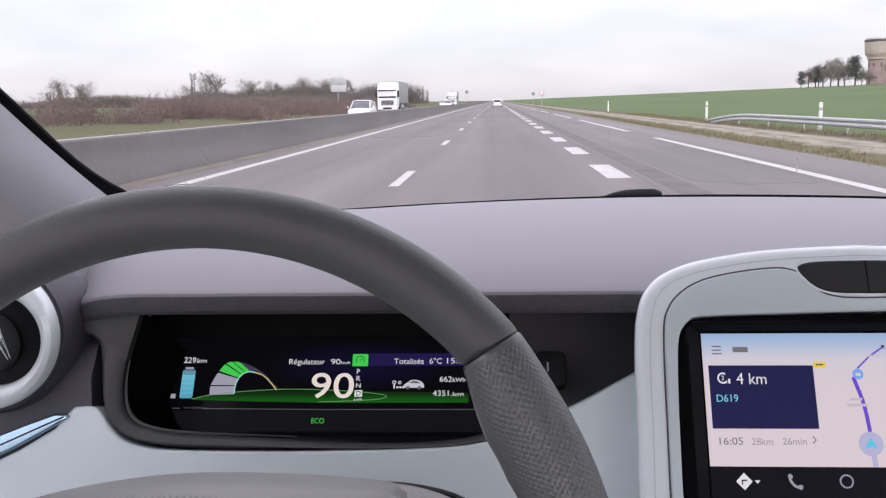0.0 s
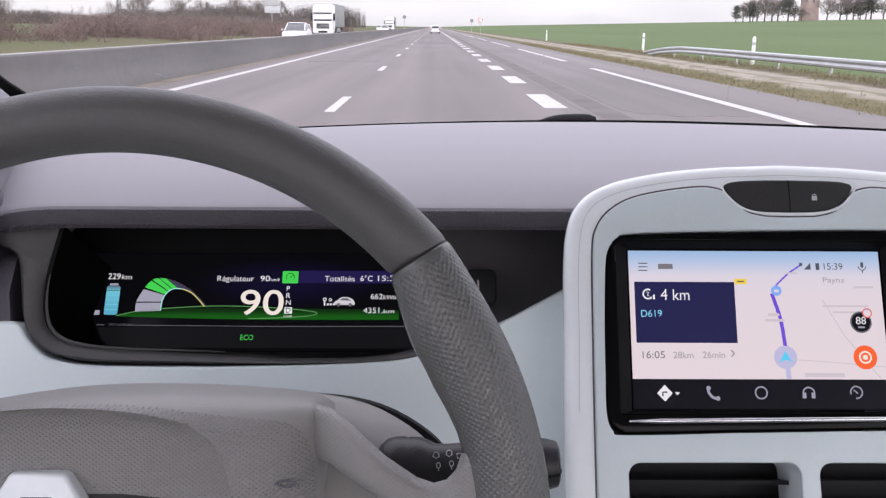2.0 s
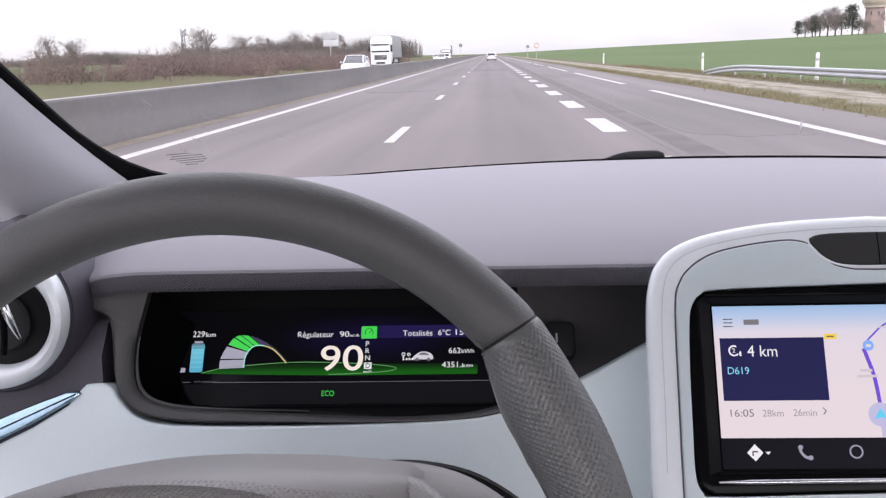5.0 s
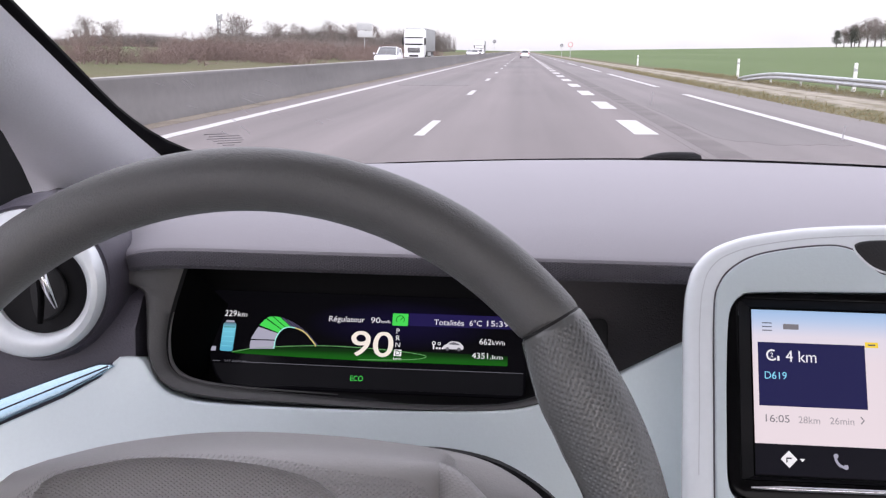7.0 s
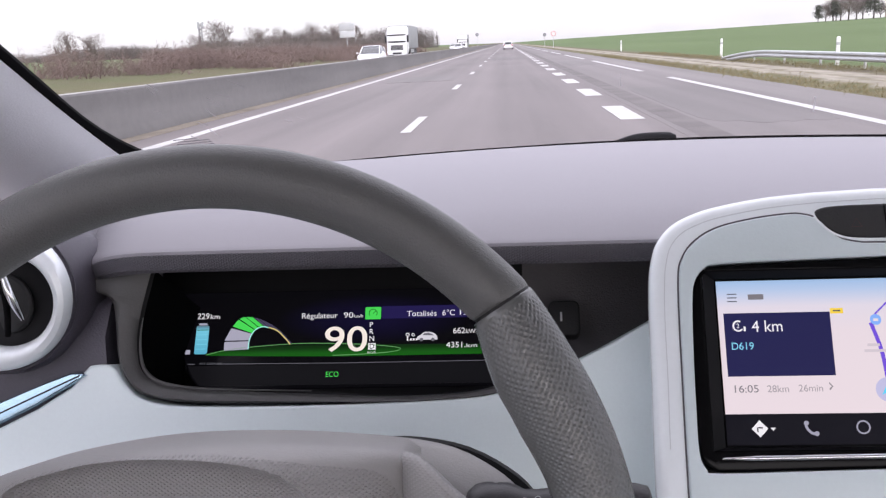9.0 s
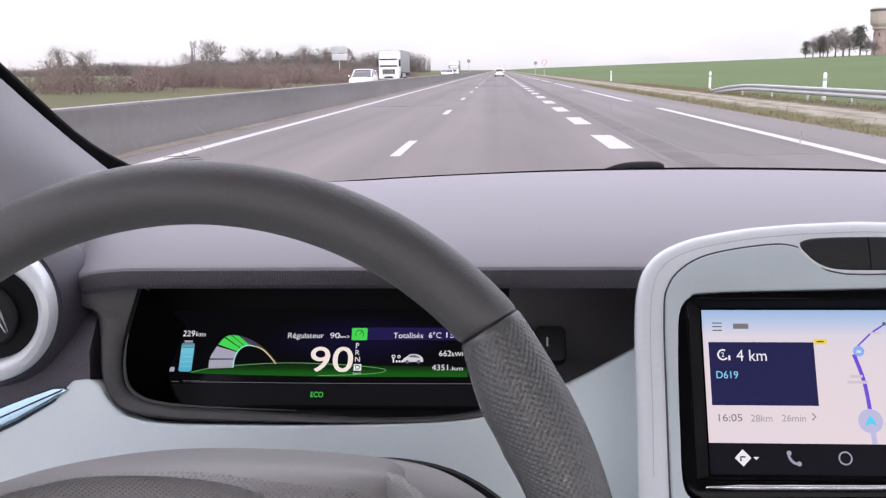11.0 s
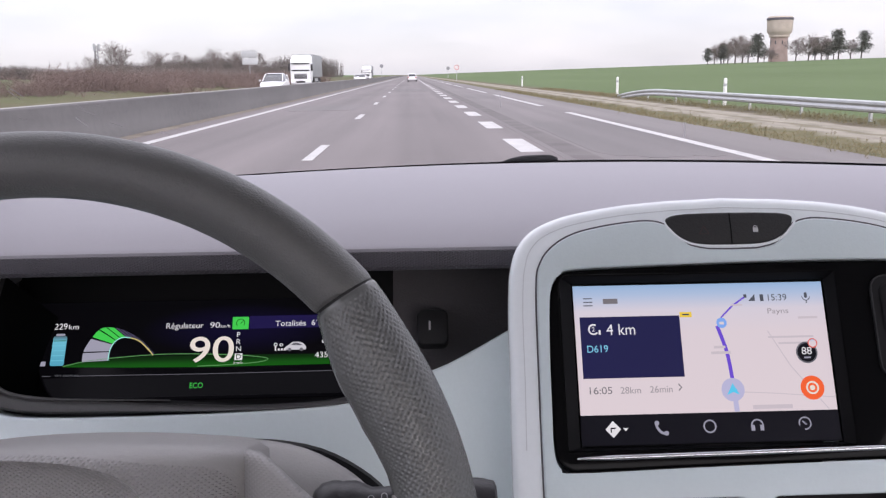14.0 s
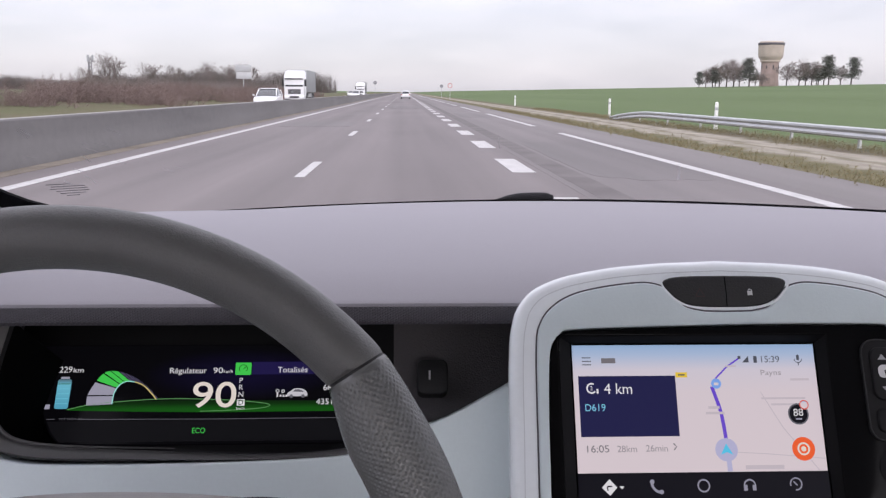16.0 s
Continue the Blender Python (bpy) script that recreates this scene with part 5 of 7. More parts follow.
def make_pillar(side, name, label):
    """The windscreen pillar with its black edge; side -1 by the driver."""
    p = thing(name, label, "pillar", kind="structure")
    rings_b, rings_t = [], []
    out = Vector((side, 0, 0))
    for k in range(27):
        f = -0.05 + 0.75 * (k / 26) ** 1.4
        d = min(0.17, max(0.0, 0.20 - f))
        e = screen_at(MID + side * (0.6355 - 1.3 * d * d - 0.004 * (d / 0.125) ** 6), f)
        a = screen_at(MID + side * (0.643 - 0.25 * max(0.0, 0.25 - f) ** 2), f) + Vector((0, -0.003, -0.003))
        rings_b.append([e, e + Vector((0, -0.002, -0.002)), a + out * 0.004 + Vector((0, 0.001, -0.001)), a + out * 0.06 + Vector((0, 0.03, 0.0)), a + out * 0.04 + Vector((0, 0.04, 0.02))])
        rings_t.append([a, a + out * 0.010 + Vector((0, -0.018, -0.005)), a + out * 0.026 + Vector((0, -0.034, -0.011)), a + out * 0.050 + Vector((0, -0.045, -0.017)), a + out * 0.085 + Vector((0, -0.048, -0.020)), a + out * 0.20 + Vector((0, -0.040, -0.020)), a + out * 0.20 + Vector((0, 0.0, 0.0)), a + out * 0.05 + Vector((0, 0.012, 0.004))])
    loft("black_edge", rings_b, M_FRIT, p, "black glass edge", smooth=50)
    loft("trim", rings_t, M_PILLAR, p, "pale grey pillar trim", smooth=70)
    return p


make_pillar(-1, "pillar_1", "pale grey windscreen pillar with black glass edge")
make_pillar(1, "pillar_2", "pale grey windscreen pillar on the passenger side")


def make_shell():
    """The plain rest of the cabin, behind and beside the camera."""
    c = thing("cabin_shell", "plain car cabin: lined roof, doors, carpeted floor", "car cabin", kind="structure")
    top = []
    for k in range(13):
        x = MID - 0.64 + 1.28 * k / 12
        s = (x - MID) / 0.64
        top.append([(x, 0.60 - 0.20 * s * s, 1.50 - 0.03 * s * s), (x, 0.1, 1.56 - 0.05 * s * s), (x, -1.2, 1.55 - 0.05 * s * s), (x, -1.2, 1.60 - 0.05 * s * s), (x, 0.1, 1.61 - 0.05 * s * s), (x, 0.60 - 0.20 * s * s, 1.53 - 0.03 * s * s)])
    loft("roof_lining", top, M_LINING, c, "pale roof lining", smooth=40)
    for sx in (-1, 1):
        x0, x1 = sorted((MID + sx * 0.70, MID + sx * 0.77))
        box("door_panel", (x0, -1.3, 0.30), (x1, 1.05, 0.99), M_PILLAR, c, bevel=0.015)
    box("floor_pan", (MID - 0.76, -1.3, 0.22), (MID + 0.76, 1.3, 0.28), M_CARPET, c)
    box("front_bulkhead", (MID - 0.74, 1.22, 0.28), (MID + 0.74, 1.27, 1.10), M_BLACK, c)
    box("rear_wall", (MID - 0.74, -1.34, 0.28), (MID + 0.74, -1.28, 0.98), M_CARPET, c)
    return c


make_shell()
# sail panel between pillar and door
sail = [(-0.500, 0.836, 1.06), (-0.500, 0.832, 1.140), (-0.500, 0.826, 1.158), (-0.500, 0.812, 1.182), (-0.500, 0.788, 1.214), (-0.500, 0.740, 1.250), (-0.500, 0.640, 1.275), (-0.500, 0.520, 1.230), (-0.500, 0.500, 1.06)]
loft("sail_panel", [sail, [(x - 0.02, y, z) for x, y, z in sail]], M_VENTBLACK, None, "", smooth=30)
tagged(bpy.data.objects["sail_panel"], "black triangular sail panel at the door's front", "door trim", kind="structure")


def make_wiper():
    w = thing("windscreen_wiper", "black windscreen wiper parked along the glass foot", "wiper")
    pts = [Vector((0.124 + 0.0084 * k, 1.310, 1.1400)) for k in range(11)]
    tube("arm", pts, [0.0025, 0.0055, 0.0085, 0.0105, 0.0120, 0.0126, 0.0128, 0.0130, 0.0130, 0.0126, 0.0090], M_FRIT, w, 14)
    tube("blade", [Vector((-0.45 + 0.07 * k, 1.30 + 0.0 * k, 1.105)) for k in range(15)], 0.006, M_BLACK, w, 8)
    tube("blade_far", [Vector((0.60 + 0.02 * k, 1.20 - 0.012 * k, 1.126 + 0.002 * min(k, 5))) for k in range(11)], [0.003 + 0.0008 * k for k in range(11)], M_BLACK, w, 8)
    return w


make_wiper()

# ---- outdoors: ground, roads, markings ----


def ground_material():
    m = bpy.data.materials.new("field_and_verge")
    m.use_nodes = True
    nt = m.node_tree
    b = nt.nodes["Principled BSDF"]
    b.inputs["Roughness"].default_value = 0.95
    b.inputs["Specular IOR Level"].default_value = 0.15
    geo = nt.nodes.new("ShaderNodeNewGeometry")
    sep = nt.nodes.new("ShaderNodeSeparateXYZ")
    nt.links.new(geo.outputs["Position"], sep.inputs[0])

    def noise_tex(scale, detail=4.0, stretch=None):
        n = nt.nodes.new("ShaderNodeTexNoise")
        n.inputs["Scale"].default_value, n.inputs["Detail"].default_value = scale, detail
        if stretch:
            mp = nt.nodes.new("ShaderNodeMapping")
            mp.inputs["Scale"].default_value = stretch
            nt.links.new(geo.outputs["Position"], mp.inputs[0])
            nt.links.new(mp.outputs[0], n.inputs["Vector"])
        else:
            nt.links.new(geo.outputs["Position"], n.inputs["Vector"])
        return n

    def ramp(src, a, ca, c, cc):
        r = nt.nodes.new("ShaderNodeValToRGB")
        r.color_ramp.elements[0].position, r.color_ramp.elements[1].position = a, c
        r.color_ramp.elements[0].color, r.color_ramp.elements[1].color = (*ca, 1), (*cc, 1)
        nt.links.new(src, r.inputs[0])
        return r

    def math_node(op, a, bb):
        n = nt.nodes.new("ShaderNodeMath")
        n.operation = op
        for k, v in enumerate((a, bb)):
            if isinstance(v, (int, float)):
                n.inputs[k].default_value = v
            else:
                nt.links.new(v, n.inputs[k])
        return n.outputs[0]

    def step(src, lo, hi):
        n = nt.nodes.new("ShaderNodeMapRange")
        n.inputs["From Min"].default_value, n.inputs["From Max"].default_value = lo, hi
        nt.links.new(src, n.inputs["Value"])
        return n.outputs[0]

    def mix(f, c1, c2):
        n = nt.nodes.new("ShaderNodeMix")
        n.data_type = "RGBA"
        nt.links.new(f, n.inputs["Factor"])
        nt.links.new(c1, n.inputs["A"])
        nt.links.new(c2, n.inputs["B"])
        return n.outputs["Result"]

    wob = noise_tex(0.6, 3.0)
    x = math_node("ADD", sep.outputs["X"], math_node("MULTIPLY", math_node("SUBTRACT", wob.outputs["Fac"], 0.5), 1.0))
    verge_n = noise_tex(1.3, 8.0)
    verge = ramp(verge_n.outputs["Fac"], 0.3, (0.085, 0.082, 0.040), 0.72, (0.155, 0.135, 0.078))
    field_n = noise_tex(0.05, 6.0, (1.0, 0.12, 1.0))
    field = ramp(field_n.outputs["Fac"], 0.3, (0.084, 0.122, 0.050), 0.7, (0.112, 0.150, 0.068))
    track_n = noise_tex(2.2, 8.0, (1.0, 0.25, 1.0))
    track = ramp(track_n.outputs["Fac"], 0.3, (0.20, 0.18, 0.145), 0.7, (0.34, 0.31, 0.26))
    bare = ramp(noise_tex(0.4, 6.0).outputs["Fac"], 0.3, (0.095, 0.078, 0.052), 0.7, (0.13, 0.12, 0.075))
    dull = ramp(noise_tex(0.15, 6.0).outputs["Fac"], 0.35, (0.105, 0.092, 0.058), 0.65, (0.095, 0.105, 0.050))
    c = mix(step(x, 8.3, 8.7), verge.outputs[0], track.outputs[0])
    mid = math_node("MULTIPLY", step(x, 9.1, 9.25), math_node("SUBTRACT", 1.0, step(x, 9.45, 9.6)))
    c = mix(math_node("MULTIPLY", mid, 0.6), c, verge.outputs[0])
    c = mix(step(x, 10.1, 10.5), c, bare.outputs[0])
    c = mix(step(x, 11.0, 13.0), c, field.outputs[0])
    left = mix(step(math_node("MULTIPLY", x, -1.0), 17.0, 22.0), verge.outputs[0], dull.outputs[0])
    left = mix(step(math_node("MULTIPLY", x, -1.0), 33.0, 38.0), left, field.outputs[0])
    c = mix(step(math_node("MULTIPLY", x, -1.0), 5.0, 6.0), c, left)
    nt.links.new(c, b.inputs["Base Color"])
    bp = nt.nodes.new("ShaderNodeBump")
    bp.inputs["Strength"].default_value, bp.inputs["Distance"].default_value = 0.6, 0.08
    nt.links.new(noise_tex(6.0, 6.0).outputs["Fac"], bp.inputs["Height"])
    nt.links.new(bp.outputs[0], b.inputs["Normal"])
    return m


def asphalt(name, base):
    """Worn asphalt: stone grain, long wheel tracks along the road, patches."""
    m = bpy.data.materials.new(name)
    m.use_nodes = True
    nt = m.node_tree
    b = nt.nodes["Principled BSDF"]
    b.inputs["Roughness"].default_value = 0.72
    b.inputs["Specular IOR Level"].default_value = 0.4
    geo = nt.nodes.new("ShaderNodeNewGeometry")
    cols = []
    for scale, stretch, detail in ((0.9, (1.0, 0.015, 1.0), 5.0), (60.0, (1, 1, 1), 3.0), (0.25, (1.0, 0.3, 1.0), 6.0)):
        mp = nt.nodes.new("ShaderNodeMapping")
        mp.inputs["Scale"].default_value = stretch
        nt.links.new(geo.outputs["Position"], mp.inputs[0])
        n = nt.nodes.new("ShaderNodeTexNoise")
        n.inputs["Scale"].default_value, n.inputs["Detail"].default_value = scale, detail
        nt.links.new(mp.outputs[0], n.inputs["Vector"])
        cols.append(n)
    s = None
    for n, wgt in zip(cols, (0.55, 0.15, 0.30)):
        mm = nt.nodes.new("ShaderNodeMath")
        mm.operation = "MULTIPLY_ADD"
        nt.links.new(n.outputs["Fac"], mm.inputs[0])
        mm.inputs[1].default_value = wgt
        if s:
            nt.links.new(s, mm.inputs[2])
        else:
            mm.inputs[2].default_value = 0
        s = mm.outputs[0]
    r = nt.nodes.new("ShaderNodeValToRGB")
    r.color_ramp.elements[0].position, r.color_ramp.elements[1].position = 0.34, 0.66
    r.color_ramp.elements[0].color = (*[c * 0.66 for c in base], 1)
    r.color_ramp.elements[1].color = (*[c * 1.28 for c in base], 1)
    nt.links.new(s, r.inputs[0])
    nt.links.new(r.outputs[0], b.inputs["Base Color"])
    bp = nt.nodes.new("ShaderNodeBump")
    bp.inputs["Strength"].default_value, bp.inputs["Distance"].default_value = 0.5, 0.006
    nt.links.new(cols[1].outputs["Fac"], bp.inputs["Height"])
    nt.links.new(bp.outputs[0], b.inputs["Normal"])
    return m


def streaked(name, base):
    """Concrete with soft stains that run down it and broad paler stretches along it."""
    m = mat(name, base, 0.88, var=0.0, bump=0.10, bscale=20.0)
    nt = m.node_tree
    geo = nt.nodes.new("ShaderNodeNewGeometry")
    total = None
    for scale, stretch, wgt in ((1.0, (0.6, 0.10, 2.2), 0.4), (1.0, (0.2, 0.16, 0.5), 0.35), (1.0, (5.0, 5.0, 5.0), 0.25)):
        mp, n, ad = nt.nodes.new("ShaderNodeMapping"), nt.nodes.new("ShaderNodeTexNoise"), nt.nodes.new("ShaderNodeMath")
        mp.inputs["Scale"].default_value = stretch
        n.inputs["Scale"].default_value, n.inputs["Detail"].default_value = scale, 5.0
        nt.links.new(geo.outputs["Position"], mp.inputs[0])
        nt.links.new(mp.outputs[0], n.inputs["Vector"])
        ad.operation = "MULTIPLY_ADD"
        ad.inputs[1].default_value, ad.inputs[2].default_value = wgt, 0.0
        nt.links.new(n.outputs["Fac"], ad.inputs[0])
        if total:
            nt.links.new(total, ad.inputs[2])
        total = ad.outputs[0]
    r = nt.nodes.new("ShaderNodeValToRGB")
    r.color_ramp.elements[0].position, r.color_ramp.elements[1].position = 0.36, 0.64
    r.color_ramp.elements[0].color = (*[c * 0.82 for c in base], 1)
    r.color_ramp.elements[1].color = (*[c * 1.16 for c in base], 1)
    nt.links.new(total, r.inputs[0])
    nt.links.new(r.outputs[0], nt.nodes["Principled BSDF"].inputs["Base Color"])
    return m


M_GROUND = ground_material()
M_ROAD = asphalt("worn_asphalt", (0.140, 0.122, 0.121))
M_ROAD2 = asphalt("paler_shoulder_asphalt", (0.148, 0.134, 0.131))
M_PAINT = mat("worn_road_paint", (0.42, 0.41, 0.405), 0.7, var=0.16, vscale=3.0, bump=0.4, bscale=60.0)
M_CONC = streaked("weathered_concrete", (0.145, 0.139, 0.138))
# paler than the wall: the sky's light on the flat top, put into the colour
M_CONCTOP = mat("skylit_concrete_top", (0.30, 0.29, 0.28), 0.9, var=0.2, vscale=0.8, bump=0.1, bscale=20.0)
M_DIRT = mat("sandy_gutter_dirt", (0.17, 0.145, 0.115), 0.95, var=0.3, vscale=1.2, bump=0.5, bscale=30.0)
M_GALV = mat("galvanised_steel", (0.50, 0.51, 0.52), 0.42, metal=0.7, var=0.12, vscale=2.0, rvar=0.1)
M_POSTW = mat("white_plastic_post", (0.78, 0.78, 0.76), 0.5, var=0.08, vscale=3.0)
M_BARK = mat("bare_bark", (0.105, 0.090, 0.080), 0.9, var=0.25, vscale=1.5)
M_TWIG = mat("bare_twigs", (0.195, 0.165, 0.152), 0.9, var=0.25, vscale=0.7)
M_TWIG2 = mat("reddish_brush", (0.185, 0.135, 0.120), 0.9, var=0.3, vscale=0.4)
M_CONIFER = mat("dark_conifer", (0.098, 0.105, 0.088), 0.9, var=0.3, vscale=0.7)
M_WOODS = mat("winter_woods", (0.165, 0.145, 0.135), 0.95, var=0.35, vscale=0.12)
M_VANWHITE = mat("white_car_paint", (0.74, 0.74, 0.75), 0.28, var=0.03, vscale=2.0, coat=0.5)
M_TYRE = mat("tyre_rubber", (0.018, 0.018, 0.018), 0.85, var=0.15)
M_WINDOW = mat("dark_vehicle_glass", (0.015, 0.018, 0.021), 0.06, var=0.05, spec=0.8)
M_TARP = mat("grey_trailer_tarpaulin", (0.30, 0.31, 0.31), 0.6, var=0.08, vscale=1.0)
M_STONE = mat("tower_plaster", (0.50, 0.43, 0.37), 0.85, var=0.14, vscale=0.3)
M_BRICK = mat("tower_brick_shaft", (0.38, 0.29, 0.26), 0.85, var=0.2, vscale=0.5)
M_SIGNBACK = mat("sign_grey", (0.42, 0.43, 0.44), 0.5, var=0.08, vscale=2.0)
M_SIGNWHITE = mat("sign_white", (0.75, 0.75, 0.74), 0.5, var=0.05, vscale=2.0)
M_SIGNRED = mat("sign_red", (0.50, 0.03, 0.03), 0.45, var=0.06, vscale=2.0)
M_LAMPRED = mat("tail_lamp_red", (0.35, 0.01, 0.01), 0.25, var=0.05)
M_LAMPCLEAR = mat("head_lamp_clear", (0.75, 0.77, 0.80), 0.1, var=0.04, emit=(1.0, 0.97, 0.9), strength=0.6)


def relief(x, y):
    if x > 15:
        z = 0.0305 * (min(x, 240.0) - 15) - (0.01 * (x - 240) if x > 240 else 0)
        z *= min(1.0, max(0.15, (y + 200) / 300.0))
        return z
    if x > 7.0:
        return -0.08 * math.sin(min(1.0, (x - 7.0) / 1.5) * math.pi) if x < 8.5 else 0.0
    if x < -19:
        return 0.45 * min(1.0, (-19 - x) / 6.0) + max(0.0, (-60 - x)) * 0.010
    return 0.0


gx = sorted(set([-2500, -1200, -700, -400, -250, -160, -110, -80, -62, -50, -40, -32, -26, -23, -21, -19, -17, -12, -6, 0, 5, 7.0, 7.4, 7.8, 8.2, 8.5, 9.0, 9.5, 10.1, 10.6, 12, 13.5, 15, 18, 24, 34, 50, 70, 100, 140, 180, 210, 230, 240, 260, 330, 500, 900, 1500, 2500]))
gy = [-300, -150, -60, -20, 0, 10, 20, 30, 45, 60, 80, 110, 150, 200, 260, 340, 430, 520, 620, 760, 950, 1300, 1900, 2800, 4200]
gv = [(x, y, relief(x, y) - 0.03) for y in gy for x in gx]
gf = [(j * len(gx) + i, j * len(gx) + i + 1, (j + 1) * len(gx) + i + 1, (j + 1) * len(gx) + i) for j in range(len(gy) - 1) for i in range(len(gx) - 1)]
tagged(link("ground", gv, gf, M_GROUND, smooth=60), "dull winter grass verge, gravel track and green crop field", "ground", kind="structure")

ROAD_END = 900.0


def strip(name, x0, x1, y0, y1, z, m, label, category, parent=None, th=0.03, n=24):
    """A long flat strip with thickness along the road."""
    rings = []
    for k in range(n + 1):
        y = y0 + (y1 - y0) * (k / n) ** 1.6
        rings.append([(x0, y, z - th), (x0, y, z), (x1, y, z), (x1, y, z - th)])
    ob = loft(name, rings, m, parent, "", smooth=30)
    if label:
        tagged(ob, label, category, kind="structure")
    return ob


strip("road", -6.05, 5.55, -60, ROAD_END, 0.0, M_ROAD, "worn grey two-lane asphalt carriageway with slip lane", "road")
strip("road_shoulder", 5.55, 6.85, -60, ROAD_END, -0.004, M_ROAD2, "paler asphalt hard shoulder", "road")
strip("road_opposite", -17.4, -7.05, -60, ROAD_END, 0.0, M_ROAD2, "opposite carriageway beyond the concrete barrier", "road")
strip("gutter", -6.40, -5.98, -60, ROAD_END, 0.006, M_DIRT, "sandy dirt along the barrier's foot", "dirt")

strip("slip_lane", 2.30, 5.55, -60, ROAD_END, 0.003, asphalt("slip_lane_asphalt", (0.142, 0.126, 0.125)), "greyer asphalt of the slip lane", "road", th=0.02)
# repaired stretches of the slip lane
patch_rng = random.Random(19)
M_PATCH = asphalt("patched_asphalt", (0.131, 0.118, 0.117))
for x0, x1, y0, y1 in ((2.9, 5.0, 13.0, 24.0), (3.0, 4.9, 46.0, 58.0), (-1.4, 1.5, 70.0, 84.0), (-4.9, -1.9, 33.0, 39.0)):
    ring = []
    for k in range(36):
        a = 2 * math.pi * k / 36
        q = 1.0 / max(abs(math.cos(a)), abs(math.sin(a))) ** 0.8 * patch_rng.uniform(0.90, 1.0)
        ring.append(((x0 + x1) / 2 + (x1 - x0) / 2 * math.cos(a) * q, (y0 + y1) / 2 + (y1 - y0) / 2 * math.sin(a) * q))
    tagged(loft("road_patch", [[(x, y, -0.01) for x, y in ring], [(x, y, 0.0055) for x, y in ring]], M_PATCH, smooth=20), "darker repaired patch in the worn asphalt", "road patch", kind="structure")
strip("tar_seam", 2.44, 2.86, -40, 420, 0.0045, mat("dark_tar_seam", (0.126, 0.114, 0.113), 0.88, var=0.3, vscale=0.8, spec=0.25), "dark sealed seam along the slip lane", "road seam", th=0.003)


def marking(x0, x1, y0, y1, label, group=""):
    ob = strip("road_marking", x0, x1, y0, y1, 0.008, M_PAINT, "", "", th=0.007, n=6)
    return tagged(ob, label, "road marking", group)


marking(-5.36, -5.14, -40, ROAD_END, "continuous white edge line beside the barrier")
first = marking(-1.69, -1.53, 0.0, 3.0, "white lane dash on worn asphalt", "lane dashes")
first.matrix_world = pose(0, 13.6 - 13.0, 0)
for k in range(-1, 34):
    if k != 0:
        copy_thing(first, pose(0, 0.6 + 13.0 * k, 0))
wide = marking(1.77, 2.16, 0.0, 3.0, "wide white slip-lane dash on worn asphalt", "wide dashes")
wide.matrix_world = pose(0, 8.0, 0)
for k in range(-2, 40):
    if k != 0:
        copy_thing(wide, pose(0, 8.0 + 6.5 * k, 0))
long_dash = marking(4.98, 5.20, 0.0, 20.0, "long white edge dash beside the shoulder", "edge dashes")
long_dash.matrix_world = pose(0, 9.0, 0)
for k in range(-1, 14):
    if k != 0:
        copy_thing(long_dash, pose(0, 9.0 + 26.0 * k, 0))
marking(-13.1, -12.9, -20, 600, "white line on the opposite carriageway")
marking(-16.9, -16.7, -20, 600, "white edge line on the opposite carriageway")
marking(-8.1, -7.9, -20, 600, "white edge line on the opposite carriageway")

# ---- concrete barrier ----
prof = [(-6.98, 0.0), (-6.96, 0.08), (-6.80, 0.26), (-6.72, 0.78), (-6.69, 0.81), (-6.53, 0.81), (-6.50, 0.78), (-6.44, 0.20), (-6.37, 0.07), (-6.36, 0.0)]
barrier = thing("concrete_barrier", "weathered grey concrete median barrier with streaks", "barrier", kind="structure")
rings = []
for k in range(61):
    y = -40 + 900 * (k / 60) ** 1.5
    rings.append([(x, y, z) for x, z in prof])
loft("wall", rings, M_CONC, barrier, "", smooth=30)
# thin cap strip that carries the painted skylight along the barrier's top
rings = [[(x, y, z) for x, z in ((-6.70, 0.808), (-6.69, 0.816), (-6.53, 0.816), (-6.52, 0.808))] for y in [-40 + 900 * (k / 60) ** 1.5 for k in range(61)]]
loft("top_edge", rings, M_CONCTOP, barrier, "top edge coloured paler for the sky's light", smooth=30)
